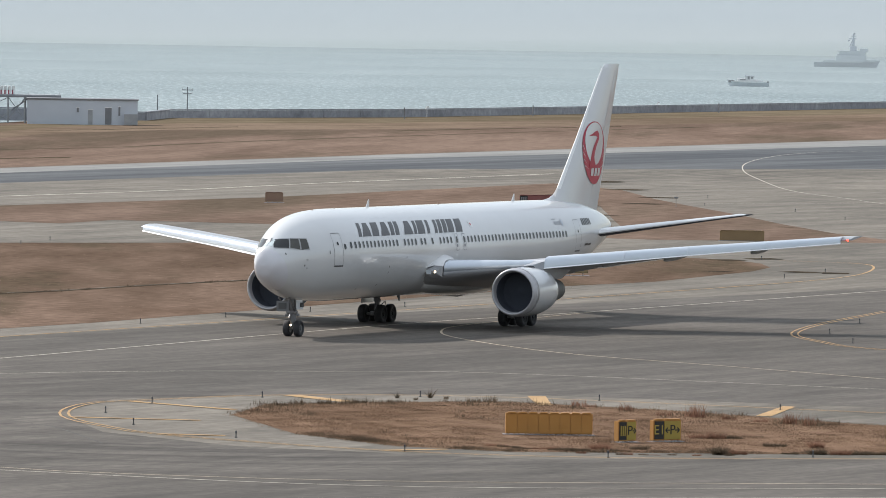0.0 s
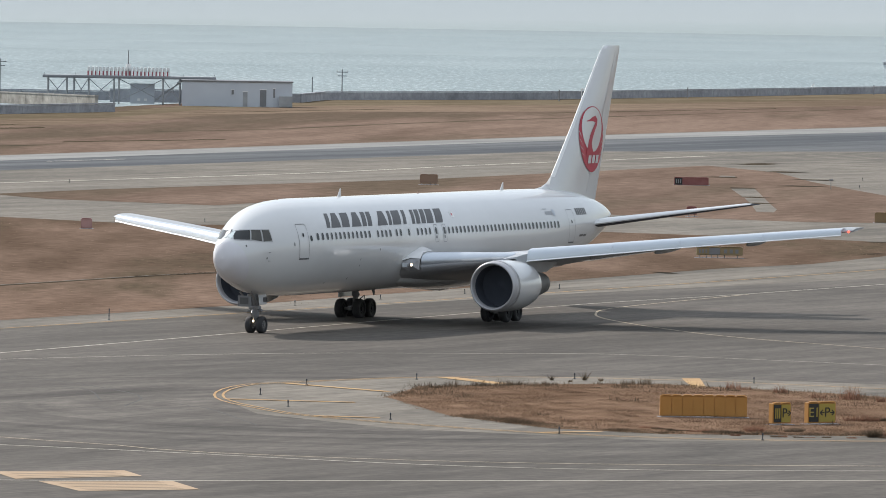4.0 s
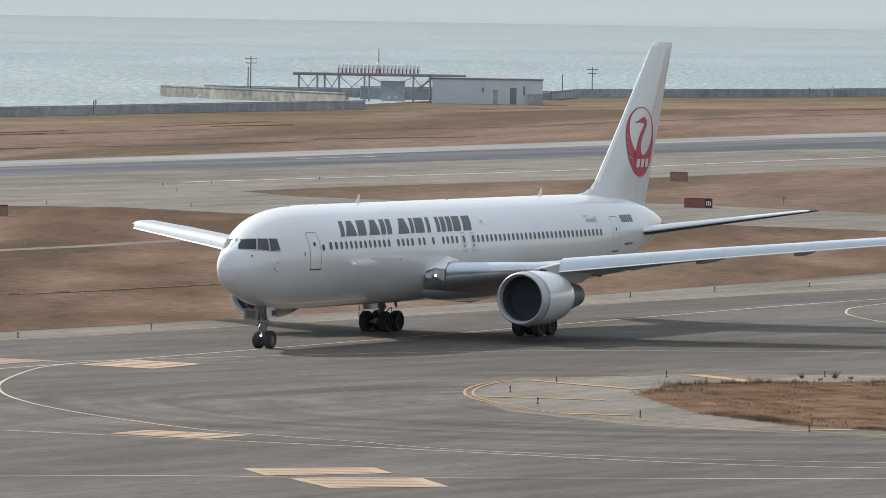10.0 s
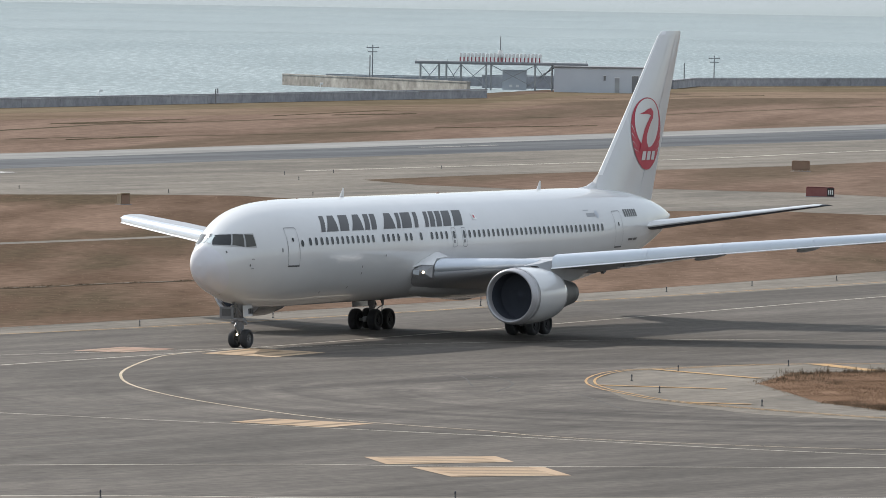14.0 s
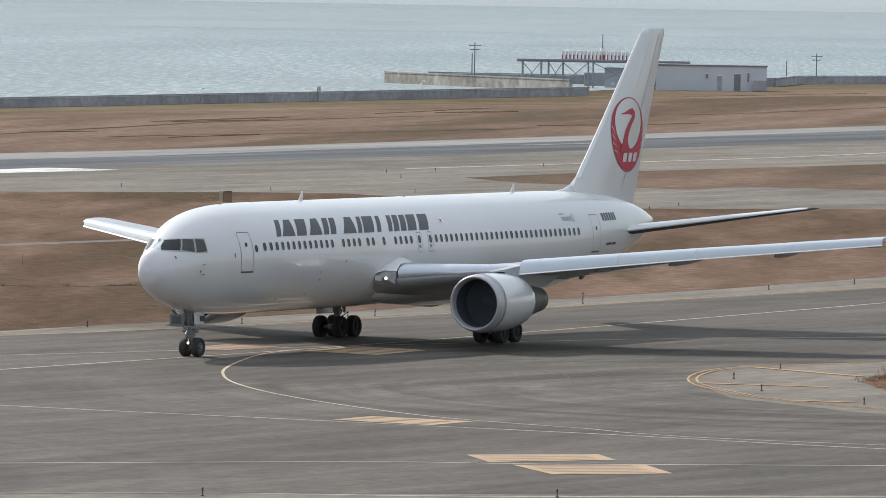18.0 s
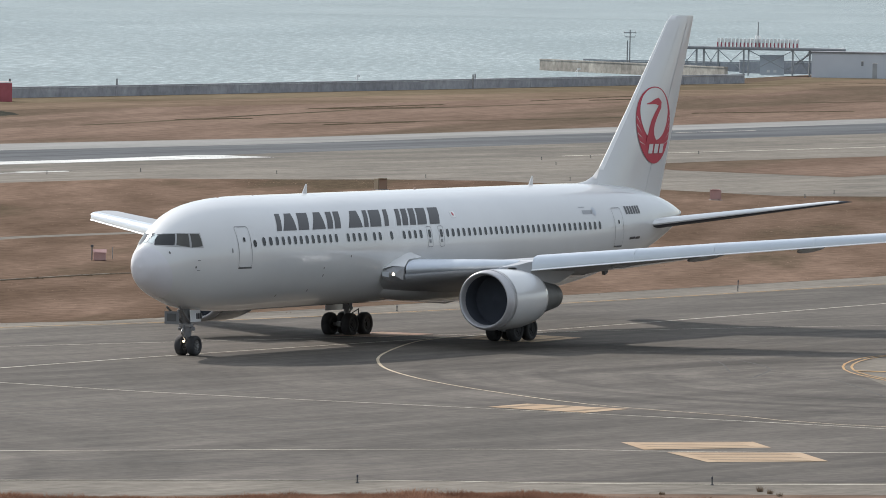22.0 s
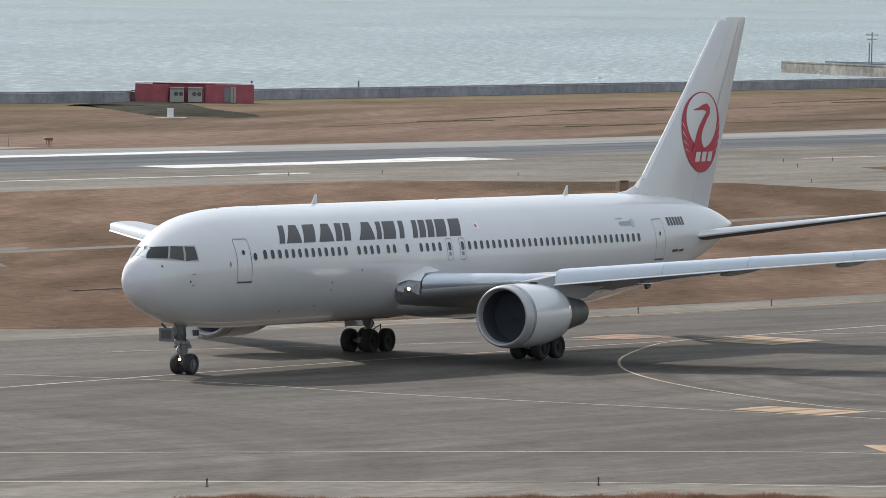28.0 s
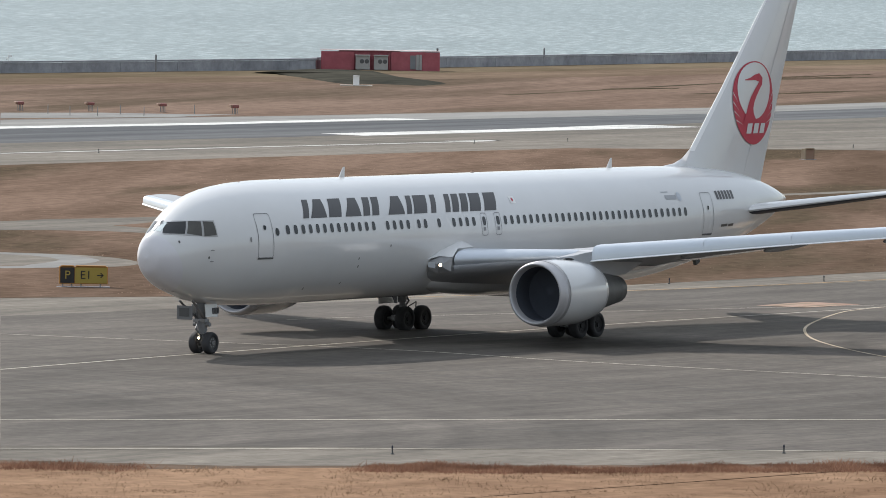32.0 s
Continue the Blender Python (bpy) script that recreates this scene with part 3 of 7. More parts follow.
STRIP = [(-55.5, 683.4), (-49.4, 670.3), (-33.6, 658.9), (-29.6, 672.3), (-15.3, 668.2), (5.6, 647.4), (18.1, 639.7), (27.1, 641.6), (37.8, 641.2), (38.4, 651.2), (34.9, 667.8), (31.3, 696.5), (28.2, 730.4), (24.4, 762.9), (22.1, 784.9), (19.5, 823.8), (12.4, 851.9), (-18.3, 764.1), (-32.0, 736.7), (-46.7, 706.2)]
ISLAND = [(-9.7, 349.7), (-8.4, 359.8), (-2.2, 363.9), (3.3, 365.7), (11.4, 359.9), (20.8, 349.4), (45, 338), (45, 324), (19.4, 326.0), (3.0, 323.8), (-1.9, 326.6), (-6.5, 335.0)]
VERGE = [(-160, 212), (-55.5, 248.9), (-51.4, 247.8), (-42.5, 252.5), (-26.3, 258.6), (-26.6, 258.5), (-14, 262), (10, 266), (10, 215), (-60, 205)]
for name, poly, z in (("grass_field", FIELD, 0.07), ("grass_strip", STRIP, 0.075), ("grass_island", ISLAND, 0.08), ("grass_verge", VERGE, 0.07)):
    sheet(name, poly, {"grass_field": FIELD_DRY, "grass_strip": DRY, "grass_island": ISLAND_DRY}.get(name, VERGE_DRY), z, "bed of dry brown winter grass between pavements")

# painted lines
stripe("runway_edge_line", [(-127.5, 569.9), (-98.3, 630.0), (-101.7, 626.4)], 0.75, PAINT_WHITE, 0.07, label="white runway edge line")
stripe("runway_edge_line", [(-63.2, 711.1), (-32.1, 779.5), (-11.7, 839.3), (13.2, 904.5)], 0.6, PAINT_PALE, 0.07, label="white runway edge line")
sheet("touchdown_mark", [(-143.9, 640.7), (-140.7, 646.5), (-129.6, 667.5), (-118.6, 694.6), (-116.3, 694.4), (-113.9, 693.7), (-116.1, 688.6), (-117.5, 687.8), (-128.3, 661.2), (-139.3, 640.1), (-142.4, 634.1)], PAINT_WHITE, 0.08, "white touchdown block on the runway")
sheet("touchdown_mark", [(-115.0, 640.8), (-103.6, 664.2), (-94.9, 690.0), (-93.0, 690.3), (-87.6, 687.2), (-98.6, 664.4), (-110.5, 637.0)], PAINT_WHITE, 0.08, "white touchdown block on the runway")
for pts in ([(-96.3, 683.4), (-89.2, 684.9)], [(-93.7, 680.2), (-87.4, 683.2)], [(-99.3, 675.6), (-93.1, 675.5)], [(-92.5, 686.4), (-86.9, 685.7)]):
    stripe("rubber_streak", pts, 0.35, RUNWAY, 0.09, False, "dark tyre rubber across the touchdown block")
stripe("runway_centre_dash", [(-60.1, 816.9), (-52.6, 834.7)], 0.5, PAINT_PALE, 0.08, False, "pale worn runway dash")
stripe("runway_exit_line", [(64.9, 1104.6), (54.1, 1085.4), (46.0, 1047.4), (40.0, 993.8), (37.5, 940.9), (37.4, 892.0), (38.6, 835.1), (43.1, 802.0), (46.5, 776.0), (56, 720)], 0.16, PAINT_PALE, 0.08, label="pale yellow curved runway exit line")
stripe("runway_exit_line", [(26.9, 769.3), (35.9, 775.3), (46.4, 787.2), (60, 806)], 0.15, PAINT_PALE, 0.08, label="pale straight line across the runway exit")
stripe("taxiway_edge_line", [(-72.8, 325.7), (-64.0, 323.8), (-54.2, 321.5), (-45.1, 316.2), (-31.0, 310.4), (-19.4, 305.6), (-2.3, 298.6), (18.0, 302.3)], 0.17, PAINT_PALE, 0.09, label="pale worn taxiway line")
stripe("taxiway_line", [(-67.1, 300.3), (-61.8, 314.3), (-49.9, 342.9), (-37.4, 369.4), (-23.7, 402.4), (-2.8, 455.2), (9.7, 480.6), (31.2, 527.1)], 0.18, PAINT_PALE, 0.09, label="pale yellow taxiway centre line")
stripe("taxiway_turn_line", [(-37.4, 369.4), (-39.1, 363.7), (-39.5, 352.7), (-39.0, 344.7), (-37.4, 336.5), (-33.9, 327.1), (-28.5, 317.4), (-24.8, 312.9), (-19.6, 308.7), (-15.4, 304.8), (-2.3, 301.8), (18.2, 305.2)], 0.14, PAINT_CREAM, 0.1, label="pale yellow curved taxiway line")
stripe("taxiway_turn_line", [(9.7, 479.7), (1.7, 457.0), (0.0, 447.3), (1.1, 436.8), (6.9, 419.9), (15.9, 406.9), (23.5, 395.6)], 0.14, PAINT_CREAM, 0.1, label="pale yellow curved taxiway line")
stripe("taxiway_line", [(-60.4, 270.5), (-29.0, 284.1), (-19.6, 286.0), (-2.2, 290.9), (17.7, 296.5)], 0.18, PAINT_PALE, 0.09, label="pale taxiway line")
stripe("taxiway_line", [(-57.1, 255.7), (-47.7, 259.8), (-30.8, 265.9), (-17.0, 268.6), (20, 282)], 0.18, PAINT_PALE, 0.09, label="pale edge line beside the verge")
stripe("taxiway_line", [(-63.1, 343.3), (-57.3, 350.2), (-22.7, 385.5), (-5.4, 394.1), (3.6, 394.8), (22.8, 384.5)], 0.13, PAINT_PALE, 0.09, label="faint pale taxiway line")
stripe("taxiway_edge_line", [(-62.5, 364.6), (-42.2, 394.5), (-3.8, 475.1), (20.6, 529.9), (30.0, 555.2), (33.2, 578.1), (31.6, 586.6), (26.4, 589.3)], 0.18, PAINT_YELLOW, 0.09, label="double yellow taxiway edge line")
for off in (-0.2, 0.2):
    stripe("island_edge_line", [(21.5, 361.1), (3.4, 370.1), (-7.8, 368.6), (-14.4, 361.5), (-16.5, 358.7), (-17.4, 353.8), (-17.5, 348.7), (-16.9, 344.0), (-15.4, 339.2), (-12.0, 332.0), (-1.9, 322.8), (7.8, 320.6), (19.2, 323.1)], 0.12, PAINT_YELLOW, 0.1, label="double yellow line round the grass island", off=off)
    stripe("island_edge_line", [(28.9, 488.8), (23.4, 465.9), (21.2, 451.0), (22.2, 441.2), (25.6, 431.2), (40, 418)], 0.12, PAINT_YELLOW, 0.1, label="double yellow line round a paved nose", off=off)


def slab(pts, mat, label, bars, bar_mat):
    """A painted rectangle with its worn, unreadable lettering as bars."""
    ob = sheet("painted_marking", pts, mat, 0.11, label)
    a, b, c, d = [Vector((*p, 0.12 * LAYER)) for p in pts]
    for i in range(bars):
        u0, u1 = (i + 0.3) / bars, (i + 0.62) / bars
        l0, l1, r0, r1 = a.lerp(d, u0), a.lerp(d, u1), b.lerp(c, u0), b.lerp(c, u1)
        raw("lettering_bar", [l0.lerp(r0, 0.08), l1.lerp(r1, 0.1), l1.lerp(r1, 0.86), l0.lerp(r0, 0.9)], [(0, 1, 2, 3)], bar_mat, ob)
    return ob


slab([(-23.3, 290.4), (-18.3, 292.5), (-17.4, 289.3), (-22.1, 286.3)], PAINT_ORANGE, "orange-yellow painted direction marking on asphalt", 4, WORN_PAINT)
slab([(-21.1, 285.0), (-16.1, 286.7), (-14.8, 282.1), (-19.2, 280.0)], PAINT_ORANGE, "orange-yellow painted direction marking on asphalt", 6, WORN_PAINT)
slab([(-30.6, 311.2), (-29.2, 314.2), (-24.7, 312.1), (-26.3, 308.8)], PAINT_ORANGE, "orange-yellow painted direction marking on asphalt", 3, WORN_PAINT)
slab([(-43.9, 366.8), (-41.9, 371.6), (-39.1, 370.5), (-41.3, 366.1)], PAINT_RED, "faded red painted marking on asphalt", 2, WORN_PAINT)
slab([(-37.5, 366.7), (-35.6, 372.8), (-31.7, 370.0), (-33.7, 364.5)], PAINT_ORANGE, "faded orange painted marking on asphalt", 3, WORN_PAINT)
for k, pts in enumerate(([(-14.9, 360.3), (-9.7, 354.2)], [(-17.0, 345.4), (-11.0, 344.4)], [(-12.4, 332.8), (-9.5, 332.3)], [(-7.4, 368.7), (-4.4, 363.2)], [(-2.4, 323.1), (0.3, 324.7)])):
    stripe("shoulder_bar", pts, 0.5 if k != 3 else 1.0, PAINT_YELLOW, 0.12, False, "yellow shoulder bar on the island's paving")
sheet("yellow_patch", [(4.3, 371.5), (5.2, 371.8), (5.4, 363.2), (4.7, 363.0)], PAINT_YELLOW, 0.12, "yellow painted block beside the grass island")
sheet("yellow_patch", [(15.0, 356.5), (16.7, 365.8), (17.3, 365.5), (15.7, 356.2)], PAINT_YELLOW, 0.12, "yellow painted block beside the grass island")

# stems and weeds
blades("island_grass", ISLAND, 170000, 0.03, 0.11, ISLAND_BLADE, 1, "dry brown grass on the island between the taxiways", z=0.02, clump=0.30, width=0.015, lean=1.1)
blades("verge_grass", VERGE, 70000, 0.03, 0.13, BLADE, 2, "dry brown grass along the pavement edge", z=0.02, clump=0.35, width=0.018, lean=0.8)


def rim(poly, i, j, depth):
    """A band along the polygon's corners i to j, turned inwards."""
    cx, cy = sum(p[0] for p in poly) / len(poly), sum(p[1] for p in poly) / len(poly)
    edge_pts = poly[i:j]
    inner = [(x + (cx - x) / math.hypot(cx - x, cy - y) * depth, y + (cy - y) / math.hypot(cx - x, cy - y) * depth) for x, y in edge_pts]
    return edge_pts + inner[::-1]


blades("island_edge_weeds", rim(ISLAND, 8, 12, 1.3), 11000, 0.06, 0.24, WEED, 5, "dark dried weeds along the island's edge", z=0.02, clump=0.3, width=0.014, lean=0.9)
blades("island_back_weeds", rim(ISLAND, 0, 6, 4.0), 3500, 0.1, 0.42, WEED, 6, "tall dark dried weeds on the island's far side", z=0.02, clump=0.3, width=0.012, lean=0.4)
blades("island_stems", ISLAND, 900, 0.12, 0.4, WEED, 7, "scattered tall dark weeds on the island", z=0.02, clump=0.3, width=0.015, lean=0.4)
blades("verge_bushes", [(-64, 246.5), (-55.5, 248.9), (-50.5, 249.3), (-50.7, 247.0), (-60, 246)], 5000, 0.08, 0.34, RUST_STEM, 8, "reddish dry bushes along the pavement edge", z=0.02, clump=0.35, width=0.016, lean=0.7)
blades("verge_bushes", [(-43.7, 252.6), (-41.7, 254.5), (-39.6, 253.7), (-34.5, 255.2), (-32.5, 257.7), (-26.5, 260.2), (-26.2, 257.0), (-38.4, 250.9), (-43.3, 250.0)], 14000, 0.08, 0.30, RUST_STEM, 9, "reddish dry bushes along the pavement edge", z=0.02, clump=0.35, width=0.016, lean=0.7)
blades("verge_bushes", [(-26.4, 260.2), (-23.5, 261.2), (-21.6, 260.6), (-21.3, 257.0), (-26.2, 256.6)], 9000, 0.06, 0.26, RUST_STEM, 10, "reddish dry bushes along the pavement edge", z=0.02, clump=0.35, width=0.016, lean=0.7)
blades("verge_bushes", [(-20.8, 259.8), (-18.0, 260.2), (-13.8, 261.2), (-13.6, 258.6), (-20.6, 257.2)], 5200, 0.05, 0.18, RUST_STEM, 11, "reddish dry bushes along the pavement edge", z=0.02, clump=0.4, width=0.016, lean=0.7)
for n, (x, y, h) in enumerate([(-16.3, 265.2, 0.36), (-15.9, 264.2, 0.26), (-15.5, 263.2, 0.2), (-19.6, 262.6, 0.2)]):
    blades("verge_weed", [(x - 0.1, y - 0.1), (x + 0.1, y - 0.1), (x + 0.1, y + 0.1), (x - 0.1, y + 0.1)], 60, h * 0.5, h, WEED, 70 + n, "grey dry weed standing at the pavement edge", width=0.010, lean=0.4, z=0.01)
for n, ((x, y), h) in enumerate(zip([(-2.1, 367.7), (-0.5, 368.3), (0.3, 368.0), (-1.2, 366.4)], (0.75, 0.7, 0.35, 0.3))):
    blades("weed_bush", [(x - 0.1, y - 0.1), (x + 0.1, y - 0.1), (x + 0.1, y + 0.1), (x - 0.1, y + 0.1)], 70, h * 0.5, h, WEED, 20 + n, "grey twiggy weed growing from a pavement joint", width=0.010, lean=0.5, z=0.01)
for n, (x, y, w, h) in enumerate([(2.5, 328.0, 0.5, 0.16), (3.0, 327.3, 0.5, 0.2), (3.7, 326.3, 0.55, 0.28), (4.5, 326.0, 0.5, 0.24), (5.3, 325.4, 0.6, 0.26), (6.0, 325.2, 0.5, 0.24), (7.0, 326.6, 0.4, 0.3), (8.7, 327.0, 0.4, 0.28), (12.1, 324.2, 0.3, 0.4), (12.9, 324.6, 0.4, 0.24),
                                      (15.2, 325.4, 0.35, 0.36), (16.4, 325.6, 0.4, 0.42), (17.4, 325.6, 0.45, 0.3), (18.2, 325.8, 0.5, 0.28), (19.0, 326.1, 0.5, 0.32), (12.0, 336.4, 0.8, 0.42), (12.9, 336.7, 0.7, 0.36), (14.8, 331.0, 0.5, 0.3), (16.6, 330.4, 0.3, 0.5)]):
    blades("edge_bush", [(x - w, y - 0.2), (x + w, y - 0.2), (x + w, y + 0.2), (x - w, y + 0.2)], 420, h * 0.4, h * 1.3, WEED if n % 3 else RUST_STEM, 120 + n, "dark rounded dry weed clump on the island", width=0.013, lean=0.7, z=0.02)
for n, (x, y, h) in enumerate([(-8.3, 356.5, 0.5), (-7.6, 358.6, 0.45), (-6.9, 359.8, 0.55), (-5.6, 361.0, 0.5), (-4.4, 362.0, 0.6), (-3.9, 362.4, 0.45), (-2.2, 363.2, 0.4), (1.6, 364.6, 0.5), (2.4, 364.8, 0.6), (6.7, 362.7, 0.8), (7.2, 362.0, 0.5), (8.9, 359.4, 0.6), (10.6, 355.4, 0.4), (11.9, 354.6, 0.75), (12.2, 354.2, 0.6), (13.6, 352.9, 0.45), (15.0, 351.1, 0.4), (16.3, 349.8, 0.6), (17.2, 348.5, 0.5)]):
    blades("tall_weed", [(x - 0.35, y - 0.25), (x + 0.35, y - 0.25), (x + 0.35, y + 0.25), (x - 0.35, y + 0.25)], 90, h * 0.45, h * 1.25, WEED if n < 9 else RUST_STEM, 150 + n, "tall dry weed stalks on the island's far side", width=0.014, lean=0.3, z=0.02)
for n, (x, y) in enumerate([(7.8, 323.1), (8.1, 323.2), (8.8, 323.0), (9.3, 323.1), (10.0, 323.3), (11.1, 323.2), (12.5, 323.7), (6.1, 323.5), (3.0, 324.2)]):
    blades("weed_tuft", [(x - 0.22, y - 0.22), (x + 0.22, y - 0.22), (x + 0.22, y + 0.22), (x - 0.22, y + 0.22)], 120, 0.06, 0.16, RUST_STEM if n % 2 else WEED, 40 + n, "low dry weed tuft on the pavement beside the island", width=0.014, lean=0.9, z=0.01)

# dark scuffs left by turning wheels
for k, pts in enumerate(([(-31.7, 364.5), (-26.4, 360.0), (-21.2, 347.6), (-21.2, 337.9)], [(-30.5, 339.1), (-24.6, 336.6), (-18.0, 336.7)], [(-29.2, 357.3), (-24.2, 352.5), (-22.5, 342.2)], [(-42.2, 354.8), (-36.0, 347.8), (-28.2, 348.9)],
                         [(-54.1, 304.8), (-43.9, 303.0), (-34.0, 297.5)], [(-54.1, 294.9), (-48.0, 299.4), (-40.6, 299.3)], [(-48.8, 319.8), (-39.0, 319.6), (-32.4, 326.9)], [(-40.0, 291.3), (-31.1, 291.3)], [(-20.0, 341.6), (-17.5, 337.6), (-14.6, 325.0)],
                         [(-2.5, 413.6), (9.9, 411.3), (21.8, 402.5)], [(-8.0, 379.9), (3.4, 378.0), (14.6, 373.3)], [(-61.5, 285.4), (-51.8, 293.5), (-40.6, 294.7)], [(-65.1, 291.3), (-55.5, 301.6), (-45.5, 312.4)], [(-43.8, 272.4), (-29.5, 275.3)])):
    stripe("tyre_scuff", pts, (0.12, 0.16, 0.10, 0.12, 0.2, 0.15, 0.18, 0.2, 0.10, 0.14, 0.16, 0.2, 0.16, 0.2)[k], TYRE_MARK, 0.052 + 0.012 * k / 14, label="dark tyre scuff on the taxiway")

# ---------------------------------------------------------------- airliner: shape of the body
# Own axes: x forward from the main wheels, y to its left, z up from the ground.
NOSE_X = 27.05
# metres behind the nose, crown, keel, half width
BODY = np.array([(0, 4.22, 4.18, 0.02), (0.09, 4.70, 3.70, 0.47), (0.33, 5.15, 3.38, 0.71), (0.80, 5.48, 3.06, 0.95), (1.40, 5.89, 2.81, 1.20),
                 (2.20, 6.38, 2.55, 1.47), (3.20, 6.79, 2.28, 1.76), (4.40, 7.07, 2.12, 2.02), (6.20, 7.27, 2.01, 2.34), (8.60, 7.36, 1.95, 2.51), (11.1, 7.36, 1.95, 2.515),
                 (35, 7.36, 1.95, 2.515), (38, 7.36, 2.04, 2.50), (41, 7.35, 2.32, 2.42), (44, 7.28, 2.78, 2.22), (46.8, 7.12, 3.30, 1.90), (49.4, 6.78, 3.95, 1.42), (51.5, 6.32, 4.62, 0.90), (53.3, 5.78, 5.34, 0.25)])


def body_at(d, k):
    """Column k of BODY at d metres behind the nose, rounded between the stations."""
    x, y = BODY[:, 0], BODY[:, k]
    s = np.diff(y) / np.diff(x)
    m = np.concatenate([[s[0]], np.where(s[1:] * s[:-1] > 0, 2 * s[1:] * s[:-1] / (s[1:] + s[:-1] + 1e-12), 0), [s[-1]]])
    i = int(np.clip(np.searchsorted(x, d) - 1, 0, len(x) - 2))
    h = x[i + 1] - x[i]
    t = float(np.clip((d - x[i]) / h, 0, 1))
    return float((1 + 2 * t) * (1 - t) ** 2 * y[i] + t * (1 - t) ** 2 * h * m[i] + t * t * (3 - 2 * t) * y[i + 1] + t * t * (t - 1) * h * m[i + 1])


def skin(x, z, out=0.0):
    """The body's left side at x and height z, set out by a little."""
    d = NOSE_X - x
    top, low, w = body_at(d, 1), body_at(d, 2), body_at(d, 3)
    c, h = (top + low) / 2, (top - low) / 2
    k = min(1.0, abs((z - c) / h))
    return w * math.sqrt(max(0.0, 1 - k * k)) + out


airliner = thing("airliner", label="white twin-engined wide-body airliner with red tail emblem, taxiing", category="airplane")

# body: rings round the stations
RING = 56
ds = np.concatenate([np.linspace(0, 1, 19) ** 2 * 3.8, np.linspace(4.4, 11.1, 9), np.linspace(13, 35, 8), np.linspace(36, 53.3, 28)])
bm = bmesh.new()
rings = []
for d in ds:
    top, low, w = body_at(d, 1), body_at(d, 2), body_at(d, 3)
    c, h = (top + low) / 2, (top - low) / 2
    rings.append([bm.verts.new((NOSE_X - d, w * math.sin(a), c + h * math.cos(a))) for a in np.linspace(0, 2 * math.pi, RING, endpoint=False)])
for r0, r1 in zip(rings, rings[1:]):
    for i in range(RING):
        bm.faces.new((r0[i], r0[(i + 1) % RING], r1[(i + 1) % RING], r1[i]))
bm.faces.new(rings[0])
bm.faces.new(rings[-1][::-1])
bmesh.ops.recalc_face_normals(bm, faces=bm.faces)
fuselage = part("fuselage", bm, BODY_WHITE, airliner, "glossy white fuselage", True)
# radome: a separate shell over the nose, a shade cooler, set just proud of the skin
bm = bmesh.new()
rings = []
for f in np.linspace(0.02, 1, 15) ** 2:
    ring = []
    for a in np.linspace(0, 2 * math.pi, RING, endpoint=False):
        d = f * (0.36 + 1.2 * (1 - math.cos(a)) / 2)
        top, low, w = body_at(d, 1), body_at(d, 2), body_at(d, 3)
        ring.append(bm.verts.new((NOSE_X + 0.006 - d, (w + 0.006) * math.sin(a), (top + low) / 2 + ((top - low) / 2 + 0.006) * math.cos(a))))
    rings.append(ring)
for r0, r1 in zip(rings, rings[1:]):
    for i in range(RING):
        bm.faces.new((r0[i], r0[(i + 1) % RING], r1[(i + 1) % RING], r1[i]))
bm.faces.new(rings[0])
bmesh.ops.recalc_face_normals(bm, faces=bm.faces)
part("radome", bm, RADOME, airliner, "pale lilac-white radome", True)


def patch(name, quad, mat, parent, label="", nx=4, nz=4, out=0.012, side=1):
    """A piece of the skin between four corners (x, z), laid just proud of the body."""
    (ax, az), (bx, bz), (cx, cz), (ex, ez) = quad
    vs, fs = [], []
    for j in range(nz + 1):
        v = j / nz
        for i in range(nx + 1):
            u = i / nx
            x = (ax * (1 - u) + bx * u) * (1 - v) + (ex * (1 - u) + cx * u) * v
            z = (az * (1 - u) + bz * u) * (1 - v) + (ez * (1 - u) + cz * u) * v
            vs.append((x, side * skin(x, z, out), z))
    for j in range(nz):
        for i in range(nx):
            k = j * (nx + 1) + i
            q = (k, k + 1, k + nx + 2, k + nx + 1)
            fs.append(q if side > 0 else q[::-1])
    return raw(name, vs, fs, mat, parent, label, True)


def oval_patch(name, x, z, w, h, mat, parent, label="", out=0.014, side=1, n=14, power=3.0):
    vs = [(x, side * skin(x, z, out), z)]
    for a in np.linspace(0, 2 * math.pi, n, endpoint=False):
        c, s = math.cos(a), math.sin(a)
        px, pz = x + w / 2 * math.copysign(abs(c) ** (2 / power), c), z + h / 2 * math.copysign(abs(s) ** (2 / power), s)
        vs.append((px, side * skin(px, pz, out), pz))
    fs = [(0, 1 + i, 1 + (i + 1) % n) for i in range(n)]
    return raw(name, vs, [f[::-1] for f in fs] if side > 0 else fs, mat, parent, label)


